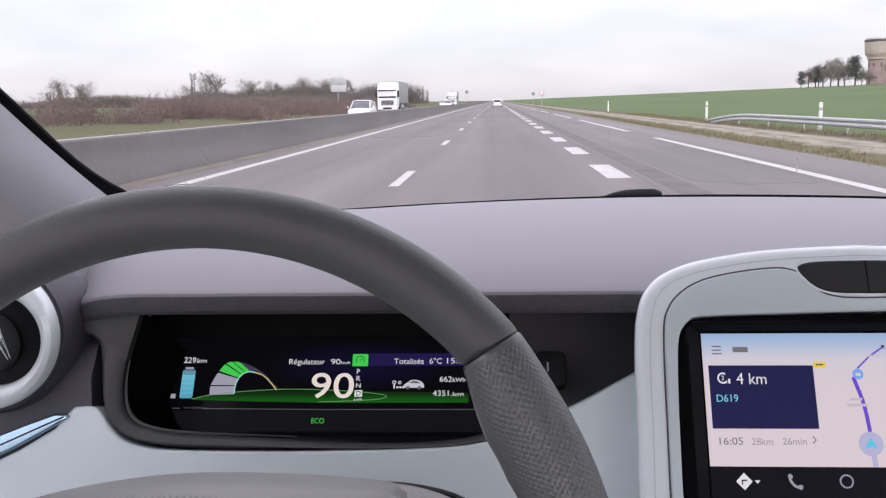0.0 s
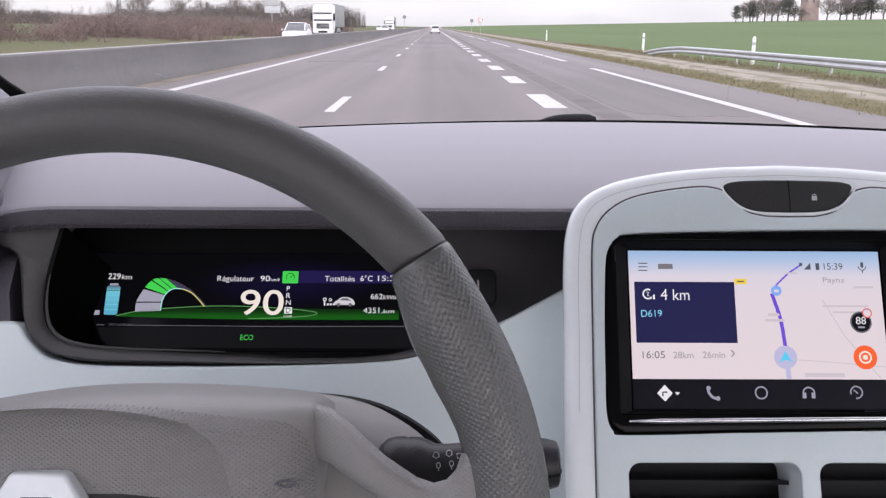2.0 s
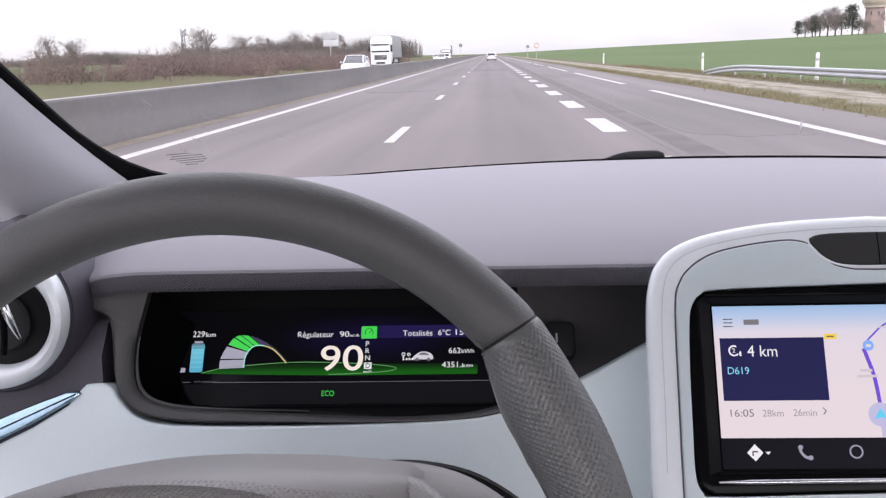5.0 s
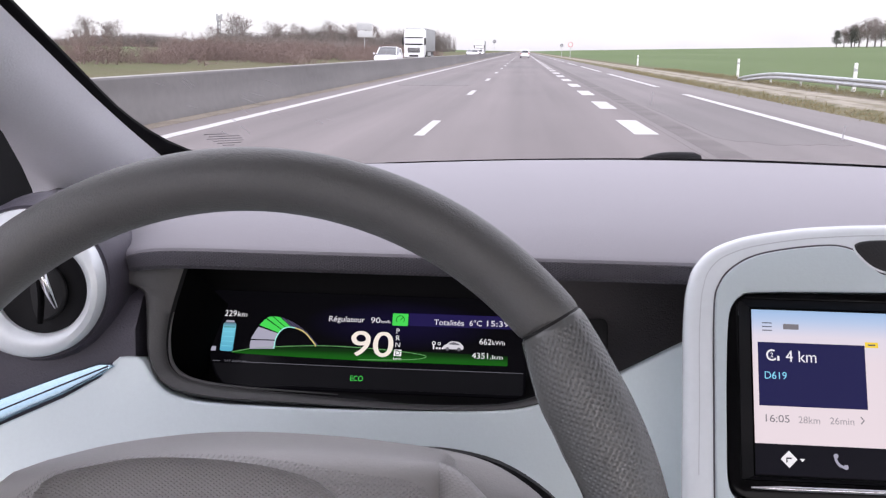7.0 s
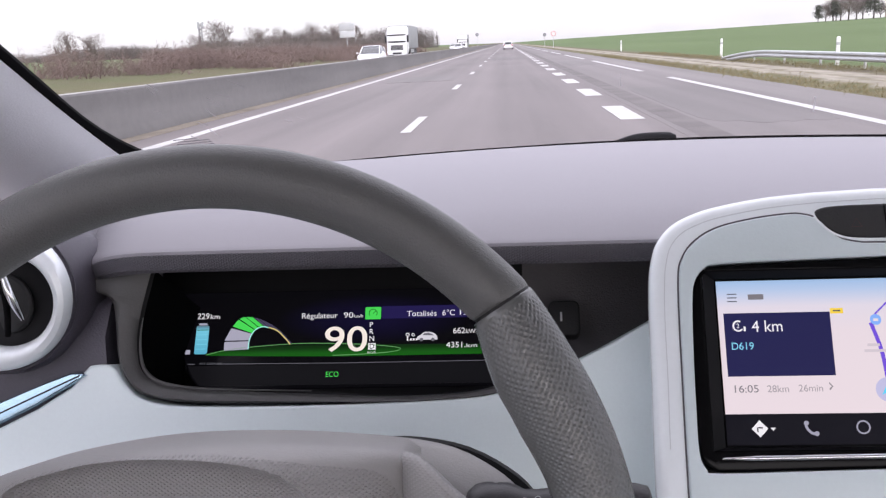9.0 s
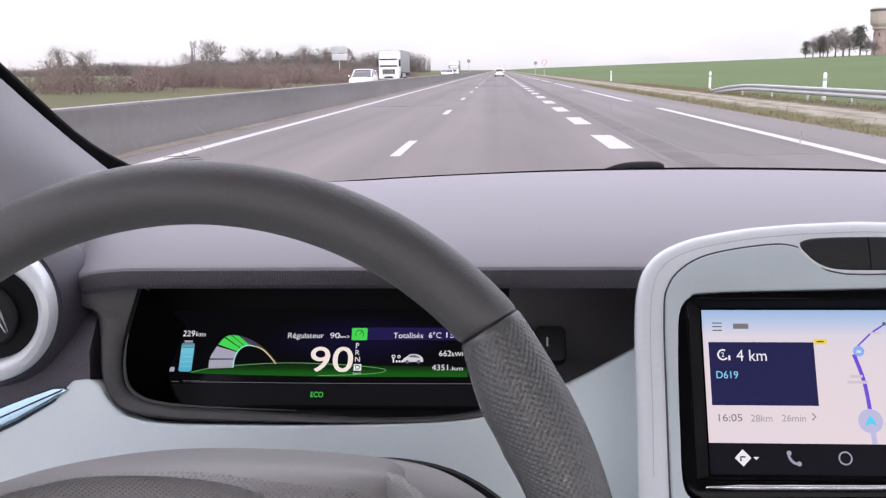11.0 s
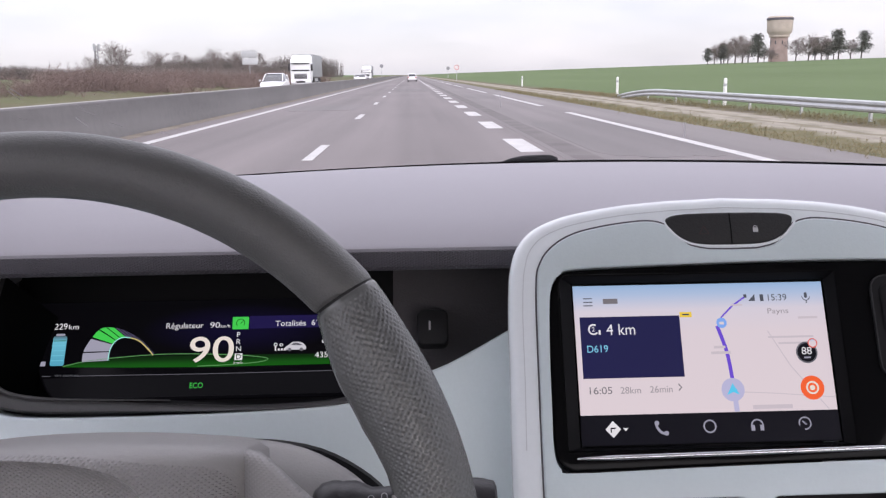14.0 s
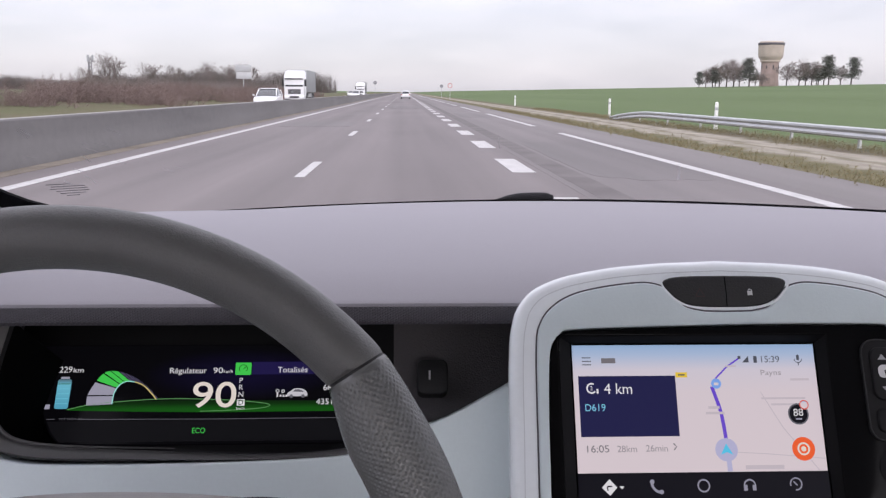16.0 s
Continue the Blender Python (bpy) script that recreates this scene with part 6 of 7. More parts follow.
# ---- guard rail on the right with its sloping end ----


def make_guardrail():
    g = thing("guard_rail", "galvanised steel W-beam guard rail with a turned-down end", "guard rail")

    def line(y):
        """x and top height of the rail at y: it drops to the ground at its far end."""
        f = max(0.0, min(1.0, (y - 40.0) / 7.0))
        return 11.4 - 0.5 * max(0.0, min(1.0, (y - 26.0) / 20.0)) ** 2, 0.50 - 0.40 * f ** 1.7

    wave = [(0.0, 0.0), (-0.055, -0.03), (-0.060, -0.085), (-0.008, -0.135), (-0.008, -0.165), (-0.060, -0.215), (-0.055, -0.27), (0.0, -0.30), (0.006, -0.30), (-0.049, -0.27), (-0.054, -0.215), (-0.002, -0.165), (-0.002, -0.135), (-0.054, -0.085), (-0.049, -0.03), (0.006, 0.0)]
    rings = []
    for k in range(72):
        y = -24.0 + 1.0 * k
        x, z = line(y)
        rings.append([(x + a, y, z + b) for a, b in wave])
    loft("beam", rings, M_GALV, g, "W-profile steel beam", smooth=50)
    for k in range(17):
        y = -22.0 + 4.0 * k
        x, z = line(y)
        p = [(x + 0.07, -0.2), (x + 0.13, -0.2), (x + 0.13, z - 0.02), (x + 0.07, z - 0.02)]
        loft("post", [[(px, y, pz) for px, pz in p], [(px, y + 0.10, pz) for px, pz in p]], M_GALV, g, "", smooth=30)
        box("spacer", (x + 0.0, y + 0.01, max(0.05, z - 0.24)), (x + 0.07, y + 0.09, max(0.09, z - 0.06)), M_GALV, g)
    return g


make_guardrail()

# ---- white marker posts behind the rail ----


def make_marker():
    p = thing("marker_post", "white plastic roadside marker post with grey band", "marker post", "marker posts")
    lathe("post", [(0.075, -0.1), (0.072, 0.3), (0.068, 0.95), (0.062, 1.02), (0.03, 1.05), (0.0005, 1.052)], (0, 0, 0), (0, 0, 1), M_POSTW, p, 16)
    lathe("band", [(0.0705, 0.74), (0.0712, 0.745), (0.0705, 0.84), (0.0700, 0.845)], (0, 0, 0), (0, 0, 1), M_SIGNBACK, p, 16, "grey reflector band")
    return p


mk = make_marker()
mk.matrix_world = pose(12.0, 34.0, -0.05)
for x, y in ((12.0, 52.0), (11.4, 92.0)):
    copy_thing(mk, pose(x, y, -0.05))

# ---- vehicles ----


def wheel_part(parent, x, y, r, w, side):
    t = lathe("wheel", [(r * 0.55, -w / 2), (r * 0.95, -w / 2), (r, -w * 0.3), (r, w * 0.3), (r * 0.95, w / 2), (r * 0.55, w / 2)], (x, y, r), (side, 0, 0), M_TYRE, parent, 24)
    lathe("rim", [(0.001, w * 0.30), (r * 0.25, w * 0.36), (r * 0.56, w * 0.42), (r * 0.58, w * 0.5)], (x, y, r), (side, 0, 0), M_GALV, t, 20, "grey alloy rim")


def make_car(label, paint, rear_seen):
    """A hatchback about 4.1 m long, its nose towards +y."""
    c = thing("car", label, "car", "cars")
    sec = [(-2.05, 0.42, 0.55, 0.60), (-1.98, 0.30, 0.86, 0.80), (-1.80, 0.26, 0.95, 0.84), (-1.2, 0.22, 0.97, 0.87), (0.0, 0.20, 0.97, 0.88), (0.9, 0.22, 0.94, 0.87), (1.5, 0.24, 0.86, 0.84), (1.9, 0.28, 0.74, 0.78), (2.05, 0.36, 0.58, 0.62)]
    rings = []
    for y, z0, z1, w in sec:
        h = z1 - z0
        rings.append([(-w, y, z0 + h * 0.15), (-w * 1.0, y, z0 + h * 0.55), (-w * 0.97, y, z1 - 0.06), (-w * 0.88, y, z1), (0, y, z1 + 0.02), (w * 0.88, y, z1), (w * 0.97, y, z1 - 0.06), (w, y, z0 + h * 0.55), (w, y, z0 + h * 0.15), (w * 0.9, y, z0), (-w * 0.9, y, z0)])
    loft("body", rings, paint, c, "painted body", smooth=40)
    roof = [(-1.86, 0.98, 0.995, 0.70), (-1.62, 0.94, 1.36, 0.62), (-1.2, 0.93, 1.46, 0.58), (-0.2, 0.93, 1.49, 0.58), (0.25, 0.93, 1.44, 0.60), (0.95, 0.93, 1.02, 0.70), (1.15, 0.92, 0.93, 0.72)]
    rings = []
    for y, z0, z1, w in roof:
        rings.append([(-0.80, y, z0 - 0.02), (-w - 0.06, y, z0 + (z1 - z0) * 0.7), (-w + 0.02, y, z1 - 0.015), (0, y, z1), (w - 0.02, y, z1 - 0.015), (w + 0.06, y, z0 + (z1 - z0) * 0.7), (0.80, y, z0 - 0.02)])
    loft("glasshouse", rings, M_WINDOW, c, "dark windows", smooth=40)
    rings = []
    for y, z0, z1, w in roof[1:5]:
        rings.append([(-w - 0.03, y, z1 - 0.06), (-w + 0.02, y, z1 + 0.002), (0, y, z1 + 0.014), (w - 0.02, y, z1 + 0.002), (w + 0.03, y, z1 - 0.06)])
    loft("roof", rings, paint, c, "", closed=False, caps=False)
    for sx in (-1, 1):
        tube("windscreen_post", [(sx * 0.72, 1.08, 0.95), (sx * 0.62, 0.25, 1.44)], 0.035, paint, c, 8)
        tube("rear_post", [(sx * 0.74, -1.9, 0.96), (sx * 0.66, -1.62, 1.36)], 0.06, paint, c, 8)
        for y in (-1.25, 1.28):
            wheel_part(c, sx * 0.78, y, 0.31, 0.19, sx)
        box("tail_lamp", (min(sx * 0.60, sx * 0.82), -2.03, 0.70), (max(sx * 0.60, sx * 0.82), -1.86, 0.90), M_LAMPRED, c, "red tail lamp", 0.02)
        box("head_lamp", (min(sx * 0.48, sx * 0.76), 1.86, 0.60), (max(sx * 0.48, sx * 0.76), 1.99, 0.73), M_LAMPCLEAR, c, "clear head lamp", 0.02)
        box("mirror", (min(sx * 0.88, sx * 1.02), 0.72, 0.94), (max(sx * 0.88, sx * 1.02), 0.82, 1.06), paint, c, "", 0.02)
    box("number_plate", (-0.26, -2.065, 0.58), (0.26, -2.04, 0.69), M_SIGNWHITE, c, "plain pale plate")
    return c


ahead = make_car("white hatchback seen from behind on the road ahead", M_VANWHITE, True)
ahead.matrix_world = pose(0.25, 172, 0)
oncoming = make_car("white car on the opposite carriageway", M_VANWHITE, False)
oncoming.matrix_world = pose(-9.9, 66, 0, 0, 0, 180)
far = copy_thing(ahead, pose(-10.2, 190, 0, 0, 0, 180))
tagged(far, "white car far off on the opposite carriageway", "car")
far = copy_thing(ahead, pose(-14.8, 250, 0, 0, 0, 180))
tagged(far, "white car far off on the opposite carriageway", "car")


def make_truck():
    """An articulated lorry, its cab towards -y."""
    t = thing("articulated_lorry", "white articulated lorry with a grey tarpaulin trailer", "lorry")
    cab = []
    for y, z0, z1, w in ((0.0, 0.45, 2.55, 1.20), (0.06, 0.40, 2.90, 1.24), (0.35, 0.40, 3.45, 1.25), (0.9, 0.45, 3.75, 1.25), (2.2, 0.75, 3.85, 1.25)):
        cab.append([(-w, y, z0), (-w, y, z1 - 0.25), (-w + 0.2, y, z1), (w - 0.2, y, z1), (w, y, z1 - 0.25), (w, y, z0)])
    body = loft("cab", cab, M_VANWHITE, t, "white cab", smooth=40)
    loft("windscreen", [[(-1.10, -0.015, 1.85), (1.10, -0.015, 1.85), (1.08, 0.05, 2.72), (-1.08, 0.05, 2.72)], [(-1.10, 0.05, 1.85), (1.10, 0.05, 1.85), (1.08, 0.12, 2.72), (-1.08, 0.12, 2.72)]], M_WINDOW, body, "dark windscreen", smooth=20)
    box("sun_visor", (-1.12, -0.14, 2.72), (1.12, 0.16, 2.86), M_STALK, body, "", 0.03)
    box("grille", (-0.78, -0.03, 0.95), (0.78, 0.02, 1.55), M_STALK, body, "black grille", 0.01)
    for k in range(4):
        box("grille_bar", (-0.76, -0.05, 1.03 + 0.14 * k), (0.76, -0.02, 1.06 + 0.14 * k), M_GALV, body)
    box("bumper", (-1.22, -0.12, 0.35), (1.22, 0.10, 0.85), M_VANWHITE, body, "", 0.05)
    box("air_intake", (-0.55, -0.14, 0.45), (0.55, -0.10, 0.68), M_STALK, body)
    box("number_plate", (-0.27, -0.155, 0.72), (0.27, -0.125, 0.82), M_SIGNWHITE, body, "plain pale plate")
    for sx in (-1, 1):
        a, b = sorted((sx * 0.72, sx * 1.18))
        box("head_lamp", (a, -0.15, 0.55), (b, -0.08, 0.76), M_LAMPCLEAR, body, "clear head lamp", 0.02)
        a, b = sorted((sx * 1.26, sx * 1.50))
        box("mirror", (a, 0.02, 1.9), (b, 0.20, 2.75), M_STALK, body, "black mirror", 0.04)
        a, b = sorted((sx * 1.245, sx * 1.262))
        box("side_window", (a, 0.35, 1.85), (b, 1.25, 2.65), M_WINDOW, body)
        for y in (1.15, 3.9, 9.2, 10.5, 11.8):
            wheel_part(t, sx * 1.05, y, 0.50, 0.32, sx)
    box("trailer", (-1.27, 2.55, 1.15), (1.27, 14.2, 3.95), M_TARP, t, "grey tarpaulin trailer", 0.04)
    box("chassis", (-1.0, 0.6, 0.65), (1.0, 14.0, 1.12), M_STALK, t)
    for sx in (-1, 1):
        a, b = sorted((sx * 1.20, sx * 1.26))
        box("side_guard", (a, 4.8, 0.55), (b, 8.4, 1.0), M_GALV, t)
    return t


lorry = make_truck()
lorry.matrix_world = pose(-13.6, 112, 0)
tagged(copy_thing(lorry, pose(-12.4, 255, 0)), "white articulated lorry far off on the opposite carriageway", "lorry")

# ---- signs ----


def make_panel_sign():
    s = thing("direction_sign", "pale grey two-panel road sign on a steel post, seen from behind", "road sign")
    loft("post", [[(a, b, z) for a, b in ((-0.05, -0.04), (0.05, -0.04), (0.05, 0.04), (-0.05, 0.04))] for z in (0.3, 4.6)], M_GALV, s, "", smooth=20)
    box("panel", (-1.25, -0.09, 3.45), (1.25, -0.05, 4.60), M_SIGNBACK, s, "grey panel", 0.01)
    box("panel", (-1.15, -0.09, 2.35), (1.35, -0.05, 3.38), mat("pale_sign_back", (0.50, 0.51, 0.52), 0.5, var=0.08, vscale=2.0), s, "pale panel", 0.01)
    for z in (2.6, 3.1, 3.7, 4.3):
        box("rail", (-1.1, -0.11, z), (1.1, -0.09, z + 0.05), M_GALV, s)
    return s


make_panel_sign().matrix_world = pose(-26.5, 150, 0.9, 0, 0, 8)


def make_round_sign(rim, face):
    s = thing("round_sign", "round grey road sign on a steel post by the shoulder", "road sign")
    tube("post", [(0, 0, -0.2), (0, 0, 2.6)], 0.04, M_GALV, s, 10)
    lathe("disc", [(0.0005, 0.02), (0.34, 0.02), (0.345, 0.0), (0.0005, -0.01)], (0, -0.06, 2.5), (0, -1, 0), face, s, 32, "sign face")
    lathe("red_rim", [(0.345, 0.0), (0.345, 0.028), (0.425, 0.028), (0.43, 0.0)], (0, -0.06, 2.5), (0, -1, 0), rim, s, 32, "sign rim")
    fr = Plane((0, -0.085, 2.5), (1, 0, 0), (0, 0, -1), (0, -1, 0))
    bar("symbol_bar", -150, -60, 150, 60, fr, 6, M_SIGNBACK, s)
    return s


M_SIGNDARK = mat("dull_sign_back", (0.20, 0.20, 0.21), 0.6, var=0.1)
tagged(make_round_sign(M_SIGNRED, M_SIGNWHITE), "round white road sign with a red rim by the shoulder").matrix_world = pose(8.4, 165, 0.0)
s2 = make_round_sign(M_SIGNBACK, M_SIGNDARK)
tagged(s2, "small round road sign far off by the shoulder", "road sign")
s2.matrix_world = pose(8.9, 215, 0.2)
s3 = copy_thing(s2, pose(-6.61, 205, 0.8))
tagged(s3, "small round sign above the concrete barrier", "road sign")

# ---- water tower and mast ----


def make_tower():
    t = thing("water_tower", "pale concrete water tower with a flared brick-red shaft", "water tower")
    z0 = relief(214, 520)
    lathe("shaft", [(5.5, 0), (5.1, 4), (4.9, 10), (4.85, 13.4), (5.0, 14.0)], (214, 520, z0), (0, 0, 1), M_BRICK, t, 32, "reddish shaft")
    lathe("tank", [(4.9, 13.8), (5.3, 14.4), (5.5, 15.0), (6.7, 16.6), (6.95, 17.2), (7.2, 23.6), (7.35, 23.7), (7.35, 24.9), (6.7, 25.0), (6.5, 25.6), (2.0, 25.9), (0.001, 25.9)], (214, 520, z0), (0, 0, 1), M_STONE, t, 32, "pale round tank")
    lathe("band", [(7.36, 23.5), (7.45, 23.6), (7.45, 24.7), (7.36, 24.8)], (214, 520, z0), (0, 0, 1), M_LIP, t, 32, "dark rim band")
    lathe("cornice", [(5.5, 13.9), (5.7, 14.1), (5.7, 14.6), (5.4, 14.8)], (214, 520, z0), (0, 0, 1), M_STONE, t, 32)
    for k in range(8):
        a = 2 * math.pi * k / 8
        box("window", (214 + 4.8 * math.cos(a) - 0.3, 520 + 4.8 * math.sin(a) - 0.3, z0 + 10), (214 + 4.8 * math.cos(a) + 0.3, 520 + 4.8 * math.sin(a) + 0.3, z0 + 12), M_DARKMARK, t)
    return t


make_tower()


def make_mast():
    s = thing("telecom_mast", "grey lattice telecom mast behind the woods", "mast")
    ox, oy = -128.0, 374.0
    steel = mat("dull_mast_steel", (0.22, 0.22, 0.23), 0.6, metal=0.3, var=0.1)
    for k in range(3):
        a = 2 * math.pi * k / 3
        tube("leg", [(ox + 1.1 * math.cos(a), oy + 1.1 * math.sin(a), 0), (ox + 0.6 * math.cos(a), oy + 0.6 * math.sin(a), 14.6)], 0.16, steel, s, 6)
    for j in range(9):
        r0, r1 = 1.1 - 0.055 * j, 1.1 - 0.055 * (j + 1)
        for k in range(3):
            a, b = 2 * math.pi * k / 3, 2 * math.pi * (k + 1) / 3
            tube("brace", [(ox + r0 * math.cos(a), oy + r0 * math.sin(a), 1.6 * j), (ox + r1 * math.cos(b), oy + r1 * math.sin(b), 1.6 * (j + 1))], 0.09, steel, s, 5)
    for k in range(3):
        a = 2 * math.pi * k / 3 + 0.4
        box("antenna", (ox + 1.2 * math.cos(a) - 0.3, oy + 1.2 * math.sin(a) - 0.3, 12.4), (ox + 1.2 * math.cos(a) + 0.3, oy + 1.2 * math.sin(a) + 0.3, 15.2), M_SIGNBACK, s)
    return s


make_mast()

# ---- trees ----


TWIG = 0.045


def grow(rng, verts, faces, p, d, length, rad, depth, sides):
    """Adds a bent, tapering limb and its side limbs."""
    steps = 3
    q = p.copy()
    prev = None
    dirn = d.copy()
    pts = []
    for k in range(steps + 1):
        r = rad * (1 - 0.55 * k / steps)
        a = dirn.orthogonal().normalized()
        b = dirn.cross(a)
        ring = []
        for s in range(sides):
            th = 2 * math.pi * s / sides
            verts.append(q + (a * math.cos(th) + b * math.sin(th)) * r)
            ring.append(len(verts) - 1)
        if prev:
            for s in range(sides):
                faces.append((prev[s], prev[(s + 1) % sides], ring[(s + 1) % sides], ring[s]))
        prev = ring
        pts.append((q.copy(), dirn.copy(), r))
        dirn = (dirn + Vector((rng.uniform(-1, 1), rng.uniform(-1, 1), rng.uniform(-0.3, 0.8))) * 0.16).normalized()
        q = q + dirn * (length / steps)
    if depth > 0:
        kids = rng.randint(3, 4) if depth > 1 else rng.randint(4, 6)
        for _ in range(kids):
            f = rng.uniform(0.35, 1.0)
            i = min(steps - 1, int(f * steps))
            base, bd, br = pts[i]
            base = base.lerp(pts[i + 1][0], f * steps - i)
            side = Vector((rng.uniform(-1, 1), rng.uniform(-1, 1), rng.uniform(-0.1, 0.7)))
            nd = (bd * 0.75 + side * 0.75).normalized()
            grow(rng, verts, faces, base, nd, length * rng.uniform(0.45, 0.68), max(TWIG, br * 0.55), depth - 1, max(3, sides - 1))


def bare_tree(label, height, seed, parent_name="bare_tree", depth=4, group="bare trees"):
    rng = random.Random(seed)
    t = thing(parent_name, label, "tree", group)
    tv, tf = [], []
    grow(rng, tv, tf, Vector((0, 0, -0.3)), Vector((0, 0, 1)), height * 0.36, height * 0.022, 0, 8)
    link("trunk", tv, tf, M_BARK, t, "", 60, fix=False)
    cv, cf = [], []
    for k in range(7):
        a = 2 * math.pi * k / 7 + rng.uniform(-0.4, 0.4)
        up = rng.uniform(0.35, 1.5)
        d = Vector((math.cos(a), math.sin(a), up)).normalized() if k else Vector((0.1, 0, 1)).normalized()
        z = height * (0.36 if k == 0 else rng.uniform(0.12, 0.34)) - 0.3
        grow(rng, cv, cf, Vector((0, 0, z)), d, height * rng.uniform(0.26, 0.36), height * 0.011, depth - 1, 5)
    # the outermost twigs, gathered in a rounded uneven crown
    lobes = [(rng.uniform(-0.17, 0.17) * height, rng.uniform(-0.17, 0.17) * height, rng.uniform(0.30, 0.82) * height, rng.uniform(0.12, 0.21) * height) for _ in range(11)]
    for _ in range(2100):
        lx, ly, lz, lr = rng.choice(lobes)
        o = Vector((rng.gauss(0, 1), rng.gauss(0, 1), rng.gauss(0, 1))).normalized()
        q = Vector((lx, ly, lz)) + o * lr * rng.uniform(0.25, 1.0)
        e = (o + Vector((rng.gauss(0, 0.5), rng.gauss(0, 0.5), rng.uniform(0.0, 0.9)))).normalized() * height * rng.uniform(0.03, 0.085)
        sd = e.orthogonal().normalized() * height * 0.0022
        s2 = e.normalized().cross(sd)
        k = len(cv)
        cv += [q + sd, q - sd * 0.5 + s2, q - sd * 0.5 - s2, q + e]
        cf += [(k, k + 1, k + 3), (k + 1, k + 2, k + 3), (k + 2, k, k + 3)]
    link("crown", cv, cf, M_TWIG, t, "fine bare twigs", 60, fix=False)
    return t


def conifer(label, height, seed):
    rng = random.Random(seed)
    t = thing("conifer_tree", label, "tree", "conifers")
    lean = rng.uniform(-0.05, 0.05) * height
    tr = tube("trunk", [(0, 0, -0.3), (0.1, 0, height * 0.5), (lean, 0.1, height * 0.95)], [height * 0.020, height * 0.014, 0.04], M_BARK, t, 8)
    v, f = [], []
    for j in range(54):
        h = 0.24 + 0.74 * (j + rng.random()) / 54
        reach = height * (0.34 * (1.06 - h) ** 0.65) * rng.uniform(0.6, 1.05)
        a = rng.uniform(0, 6.283)
        rise = rng.uniform(0.05, 0.35)
        for _ in range(30):
            g = rng.uniform(0.15, 1.0)
            c = Vector((lean * h + reach * g * math.cos(a), reach * g * math.sin(a), height * h + reach * g * rise)) + Vector((rng.gauss(0, 1), rng.gauss(0, 1), rng.gauss(0, 0.7))) * 0.05 * height
            s = height * rng.uniform(0.015, 0.038)
            k = len(v)
            d1 = Vector((rng.uniform(-1, 1), rng.uniform(-1, 1), rng.uniform(-0.6, 0.6))).normalized() * s
            d2 = Vector((rng.uniform(-1, 1), rng.uniform(-1, 1), rng.uniform(-0.6, 0.6))).normalized() * s
            v += [c - d1 * 0.5, c + d1, c + d2, c - d2 * 0.4 + Vector((0, 0, s * 0.5))]
            f += [(k, k + 1, k + 2), (k, k + 2, k + 3), (k, k + 3, k + 1)]
    link("crown", v, f, M_CONIFER, t, "dark needle clumps", 0, fix=False)
    return t


kinds = [bare_tree("bare winter tree with fine twigs on the field's crest", 10.0, 11), bare_tree("bare winter tree with a broad crown on the crest", 9.0, 12), bare_tree("slim bare winter tree on the crest", 11.0, 13)]
pines = [conifer("dark conifer beside the water tower", 13.0, 21), conifer("small dark conifer beside the water tower", 10.0, 22)]
row_rng = random.Random(5)
# azimuth from the road's line, kind, height
spots = [(18.75, 0, 10.5), (19.15, 1, 13.5), (19.55, 2, 12.5), (19.95, 0, 15.0), (20.35, 2, 16.5), (20.7, 1, 14.0), (21.6, 1, 9.0), (23.35, 0, 13.0), (24.05, 1, 14.0), (24.75, 2, 12.5), (25.1, 0, 13.0), (25.4, 1, 12.0), (26.3, 2, 11.5), (22.0, 1, 7.5)]
tall = (10.0, 9.0, 11.0)
used = set()


def stand(base, kd, az, d, sc):
    x, y = d * math.sin(radians(az)), d * math.cos(radians(az))
    mm = pose(x, y, relief(x, y) - 0.1, 0, 0, row_rng.uniform(0, 360)) @ Matrix.Diagonal((sc * 1.32, sc * 1.32, sc, 1))
    if base.name in used:
        copy_thing(base, mm @ Matrix.Diagonal((1 / base.scale[0], 1 / base.scale[1], 1 / base.scale[2], 1)))
    else:
        base.matrix_basis = mm
        used.add(base.name)


for az, kd, hgt in spots:
    stand(kinds[kd], kd, az, 545 + row_rng.uniform(-20, 20), hgt / tall[kd] * 1.08)
for az, kd, hgt in ((18.35, 1, 9.0), (19.3, 0, 11.5), (21.25, 0, 15.5), (24.4, 1, 12.0), (25.65, 0, 15.5), (26.85, 1, 14.5), (25.0, 1, 9.5)):
    stand(pines[kd], kd, az, 535 + row_rng.uniform(-15, 15), hgt / (13.0, 10.0)[kd])

# trees above the brush on the far side of the road
big = [bare_tree("bare broad tree above the roadside brush", 9.0, 31, "roadside_tree", 4, "roadside trees"), bare_tree("slim bare tree above the roadside brush", 8.0, 32, "roadside_tree", 4, "roadside trees")]
place = [(0, -47, 146, 0.86), (1, -52, 150, 0.62), (0, -44, 158, 0.72), (1, -40, 160, 0.72), (1, -38, 176, 0.85), (0, -35, 186, 0.82), (1, -32, 190, 0.86), (0, -60, 128, 0.62), (1, -63, 126, 0.7)]
used = set()
for kd, x, y, sc in place:
    mm = pose(x, y, relief(x, y) - 0.2, 0, 0, row_rng.uniform(0, 360)) @ Matrix.Diagonal((sc, sc, sc, 1))
    if kd in used:
        copy_thing(big[kd], mm @ Matrix.Diagonal((1 / big[kd].scale[0],) * 3 + (1,)))
    else:
        big[kd].matrix_basis = mm
        used.add(kd)


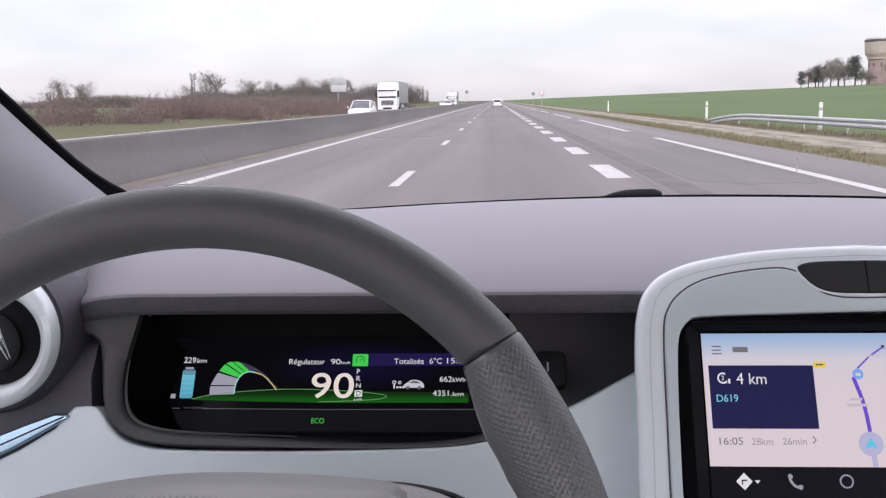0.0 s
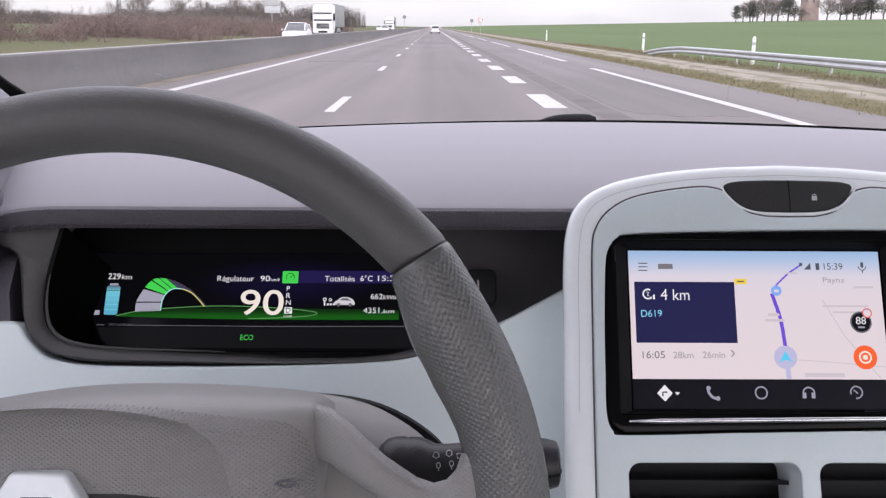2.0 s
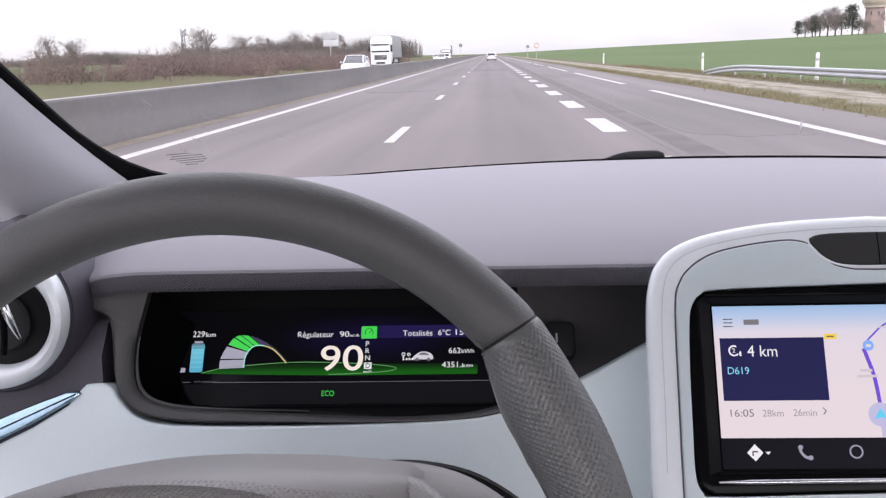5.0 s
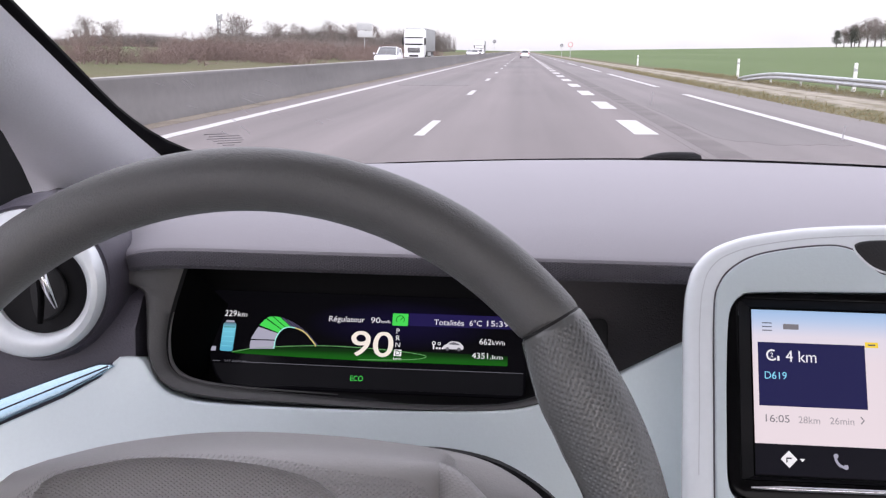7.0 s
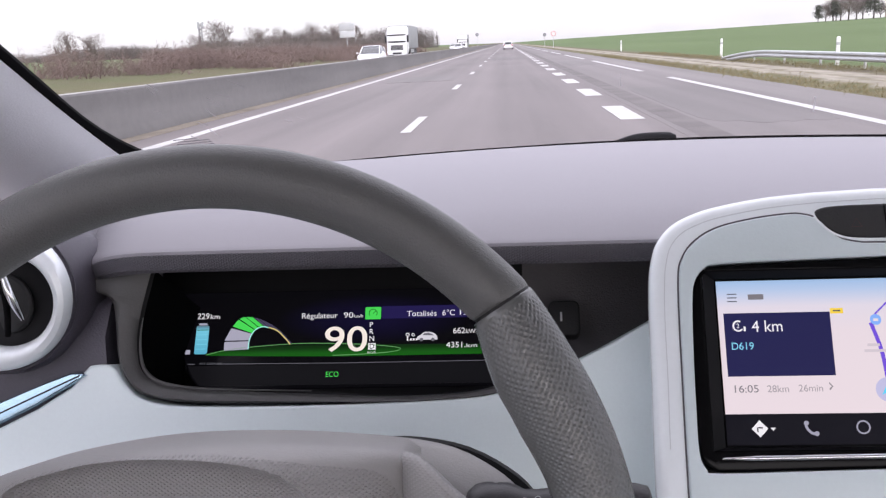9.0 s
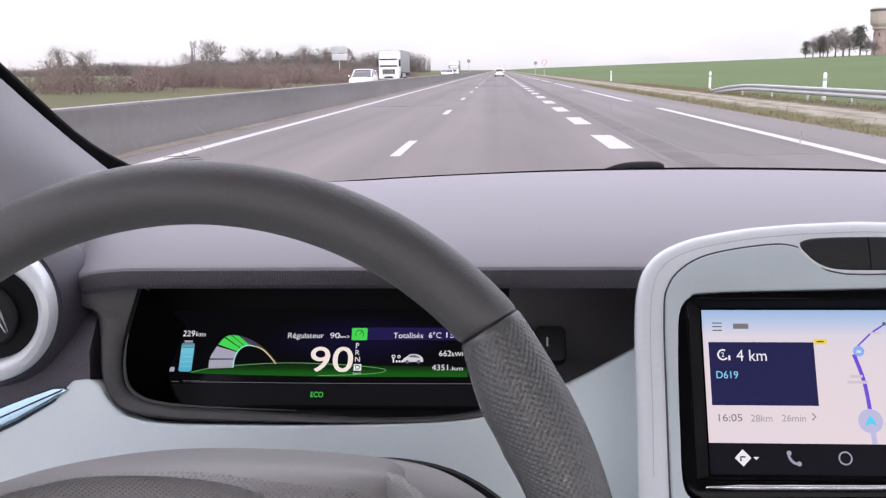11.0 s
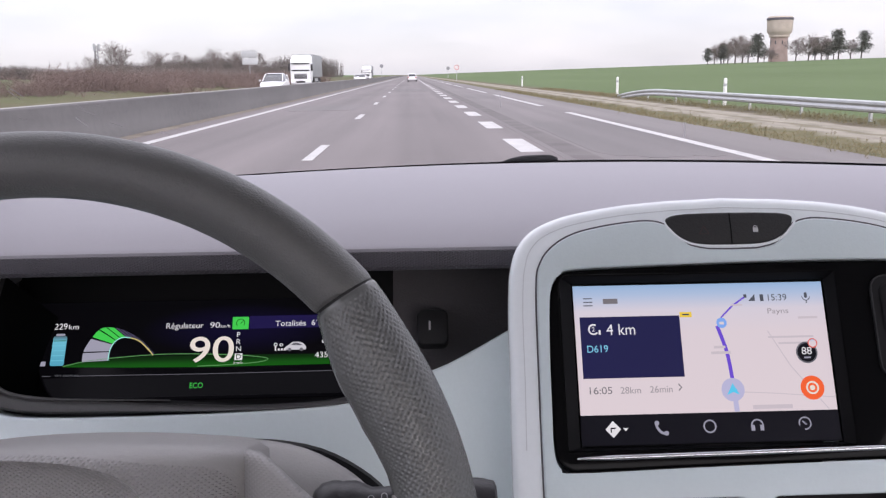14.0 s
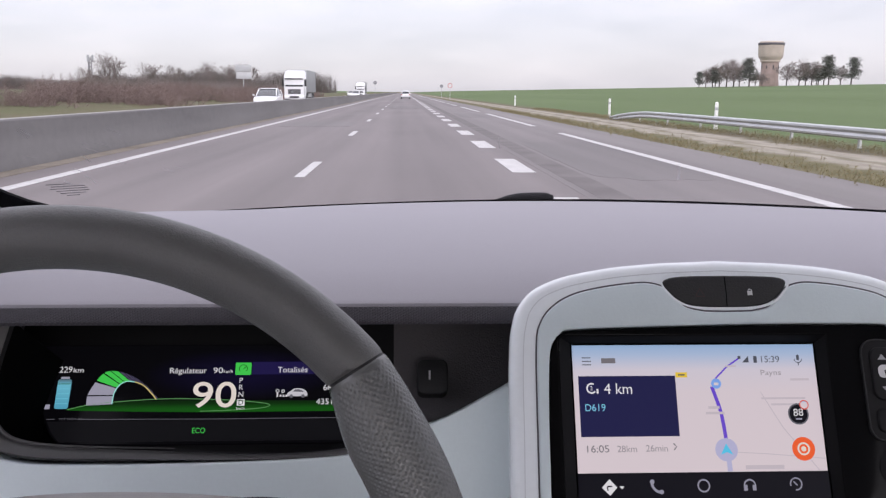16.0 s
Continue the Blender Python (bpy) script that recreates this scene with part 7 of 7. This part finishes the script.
def thicket(name, label, count, spot, size, m, seed, spread=0.5):
    """Many thin upright stems and twigs as one mass; spot gives a random foot, size a random height."""
    rng = random.Random(seed)
    v, f = [], []
    for _ in range(count):
        x, y = spot(rng)
        z = relief(x, y) - 0.1
        h = size(rng)
        for _s in range(4):
            p = Vector((x + rng.gauss(0, 0.25), y + rng.gauss(0, 0.25), z))
            d = Vector((rng.gauss(0, spread * 0.5), rng.gauss(0, spread * 0.5), 1)).normalized()
            top = p + d * h * rng.uniform(0.6, 1.0)
            w = 0.007 * h + 0.006
            k = len(v)
            a = Vector((rng.uniform(-1, 1), rng.uniform(-1, 1), 0)).normalized() * w
            b = Vector((-a.y, a.x, 0))
            v += [p + a, p - a * 0.5 + b, p - a * 0.5 - b, top]
            f += [(k, k + 1, k + 3), (k + 1, k + 2, k + 3), (k + 2, k, k + 3)]
            for _t in range(11):
                g = rng.uniform(0.1, 0.95)
                q = p.lerp(top, g)
                e = Vector((rng.gauss(0, 1), rng.gauss(0, 1), rng.uniform(0.1, 1.0))).normalized() * h * 0.28 * rng.uniform(0.5, 1.0)
                ww = w * 0.55
                k = len(v)
                s = e.orthogonal().normalized() * ww
                s2 = e.normalized().cross(s)
                v += [q + s, q - s * 0.5 + s2, q - s * 0.5 - s2, q + e]
                f += [(k, k + 1, k + 3), (k + 1, k + 2, k + 3), (k + 2, k, k + 3)]
    ob = link(name, v, f, m, smooth=0, fix=False)
    return tagged(ob, label, "brush", kind="stuff")


def clumps(seed, n, xr, yr, sd):
    """A picker of feet gathered into clumps of uneven size."""
    rng = random.Random(seed)
    mids = [(rng.uniform(*xr), rng.uniform(*yr), rng.uniform(0.5, 1.5) * sd) for _ in range(n)]

    def pick(r):
        x, y, s = r.choice(mids)
        return x + r.gauss(0, s), y + r.gauss(0, s * 2.0)

    return pick


thicket("roadside_brush", "dense brown bare brush along the opposite carriageway", 3400, clumps(61, 60, (-29, -20), (48, 210), 1.2), lambda r: r.uniform(0.4, 2.5), M_TWIG2, 41, 1.4)
thicket("olive_brush", "olive evergreen bushes among the bare brush", 500, clumps(63, 16, (-28, -20), (70, 190), 0.8), lambda r: r.uniform(0.5, 1.4), mat("olive_brush", (0.075, 0.072, 0.038), 0.9, var=0.3, vscale=0.5), 44, 1.6)
thicket("taller_brush", "taller grey-brown bare thicket behind the brush", 1500, clumps(62, 44, (-48, -31), (118, 240), 2.0), lambda r: r.uniform(1.4, 3.9), M_TWIG, 42, 1.2)
thicket("dry_verge_grass", "dry brown grass under and behind the guard rail", 2600, lambda r: ((11.2 + r.gauss(0, 0.35)) if r.random() < 0.6 else r.uniform(6.95, 8.2), r.uniform(6, 75)), lambda r: r.uniform(0.06, 0.34), mat("dry_grass", (0.20, 0.17, 0.09), 0.9, var=0.3, vscale=2.0), 43, 1.2)


def woods():
    """A long belt of winter woods: thousands of crossed stems with ragged tops."""
    rng = random.Random(51)
    v, f = [], []
    for _ in range(12500):
        y = rng.uniform(300, 470)
        x = -34 - (470 - y) * 0.75 + rng.uniform(-26, 0)
        z = relief(x, y) - 0.5
        h = (5.2 + 4.6 * noise.noise(Vector((x * 0.05, y * 0.05, 0.3))) + rng.uniform(0.0, 3.6) ** 1.1) * (0.34 + 0.66 * min(1.0, (y - 300) / 120))
        p = Vector((x, y, z))
        top = p + Vector((rng.gauss(0, 0.6), rng.gauss(0, 0.6), h))
        for j in range(9):
            g = 0.15 + 0.095 * j
            q = p.lerp(top, g)
            e = Vector((rng.gauss(0, 1), rng.gauss(0, 1), rng.uniform(0.4, 1.4))).normalized() * h * 0.22
            s = Vector((e.y, -e.x, 0)).normalized() * 0.065
            k = len(v)
            v += [q - s, q + s, q + e]
            f.append((k, k + 1, k + 2))
        k = len(v)
        v += [p + Vector((-0.09, 0, 0)), p + Vector((0.09, 0, 0)), top]
        f.append((k, k + 1, k + 2))
    ob = link("winter_woods", v, f, M_WOODS, smooth=0, fix=False)
    return tagged(ob, "belt of leafless brown winter woods on the skyline", "woods", kind="stuff")


woods()
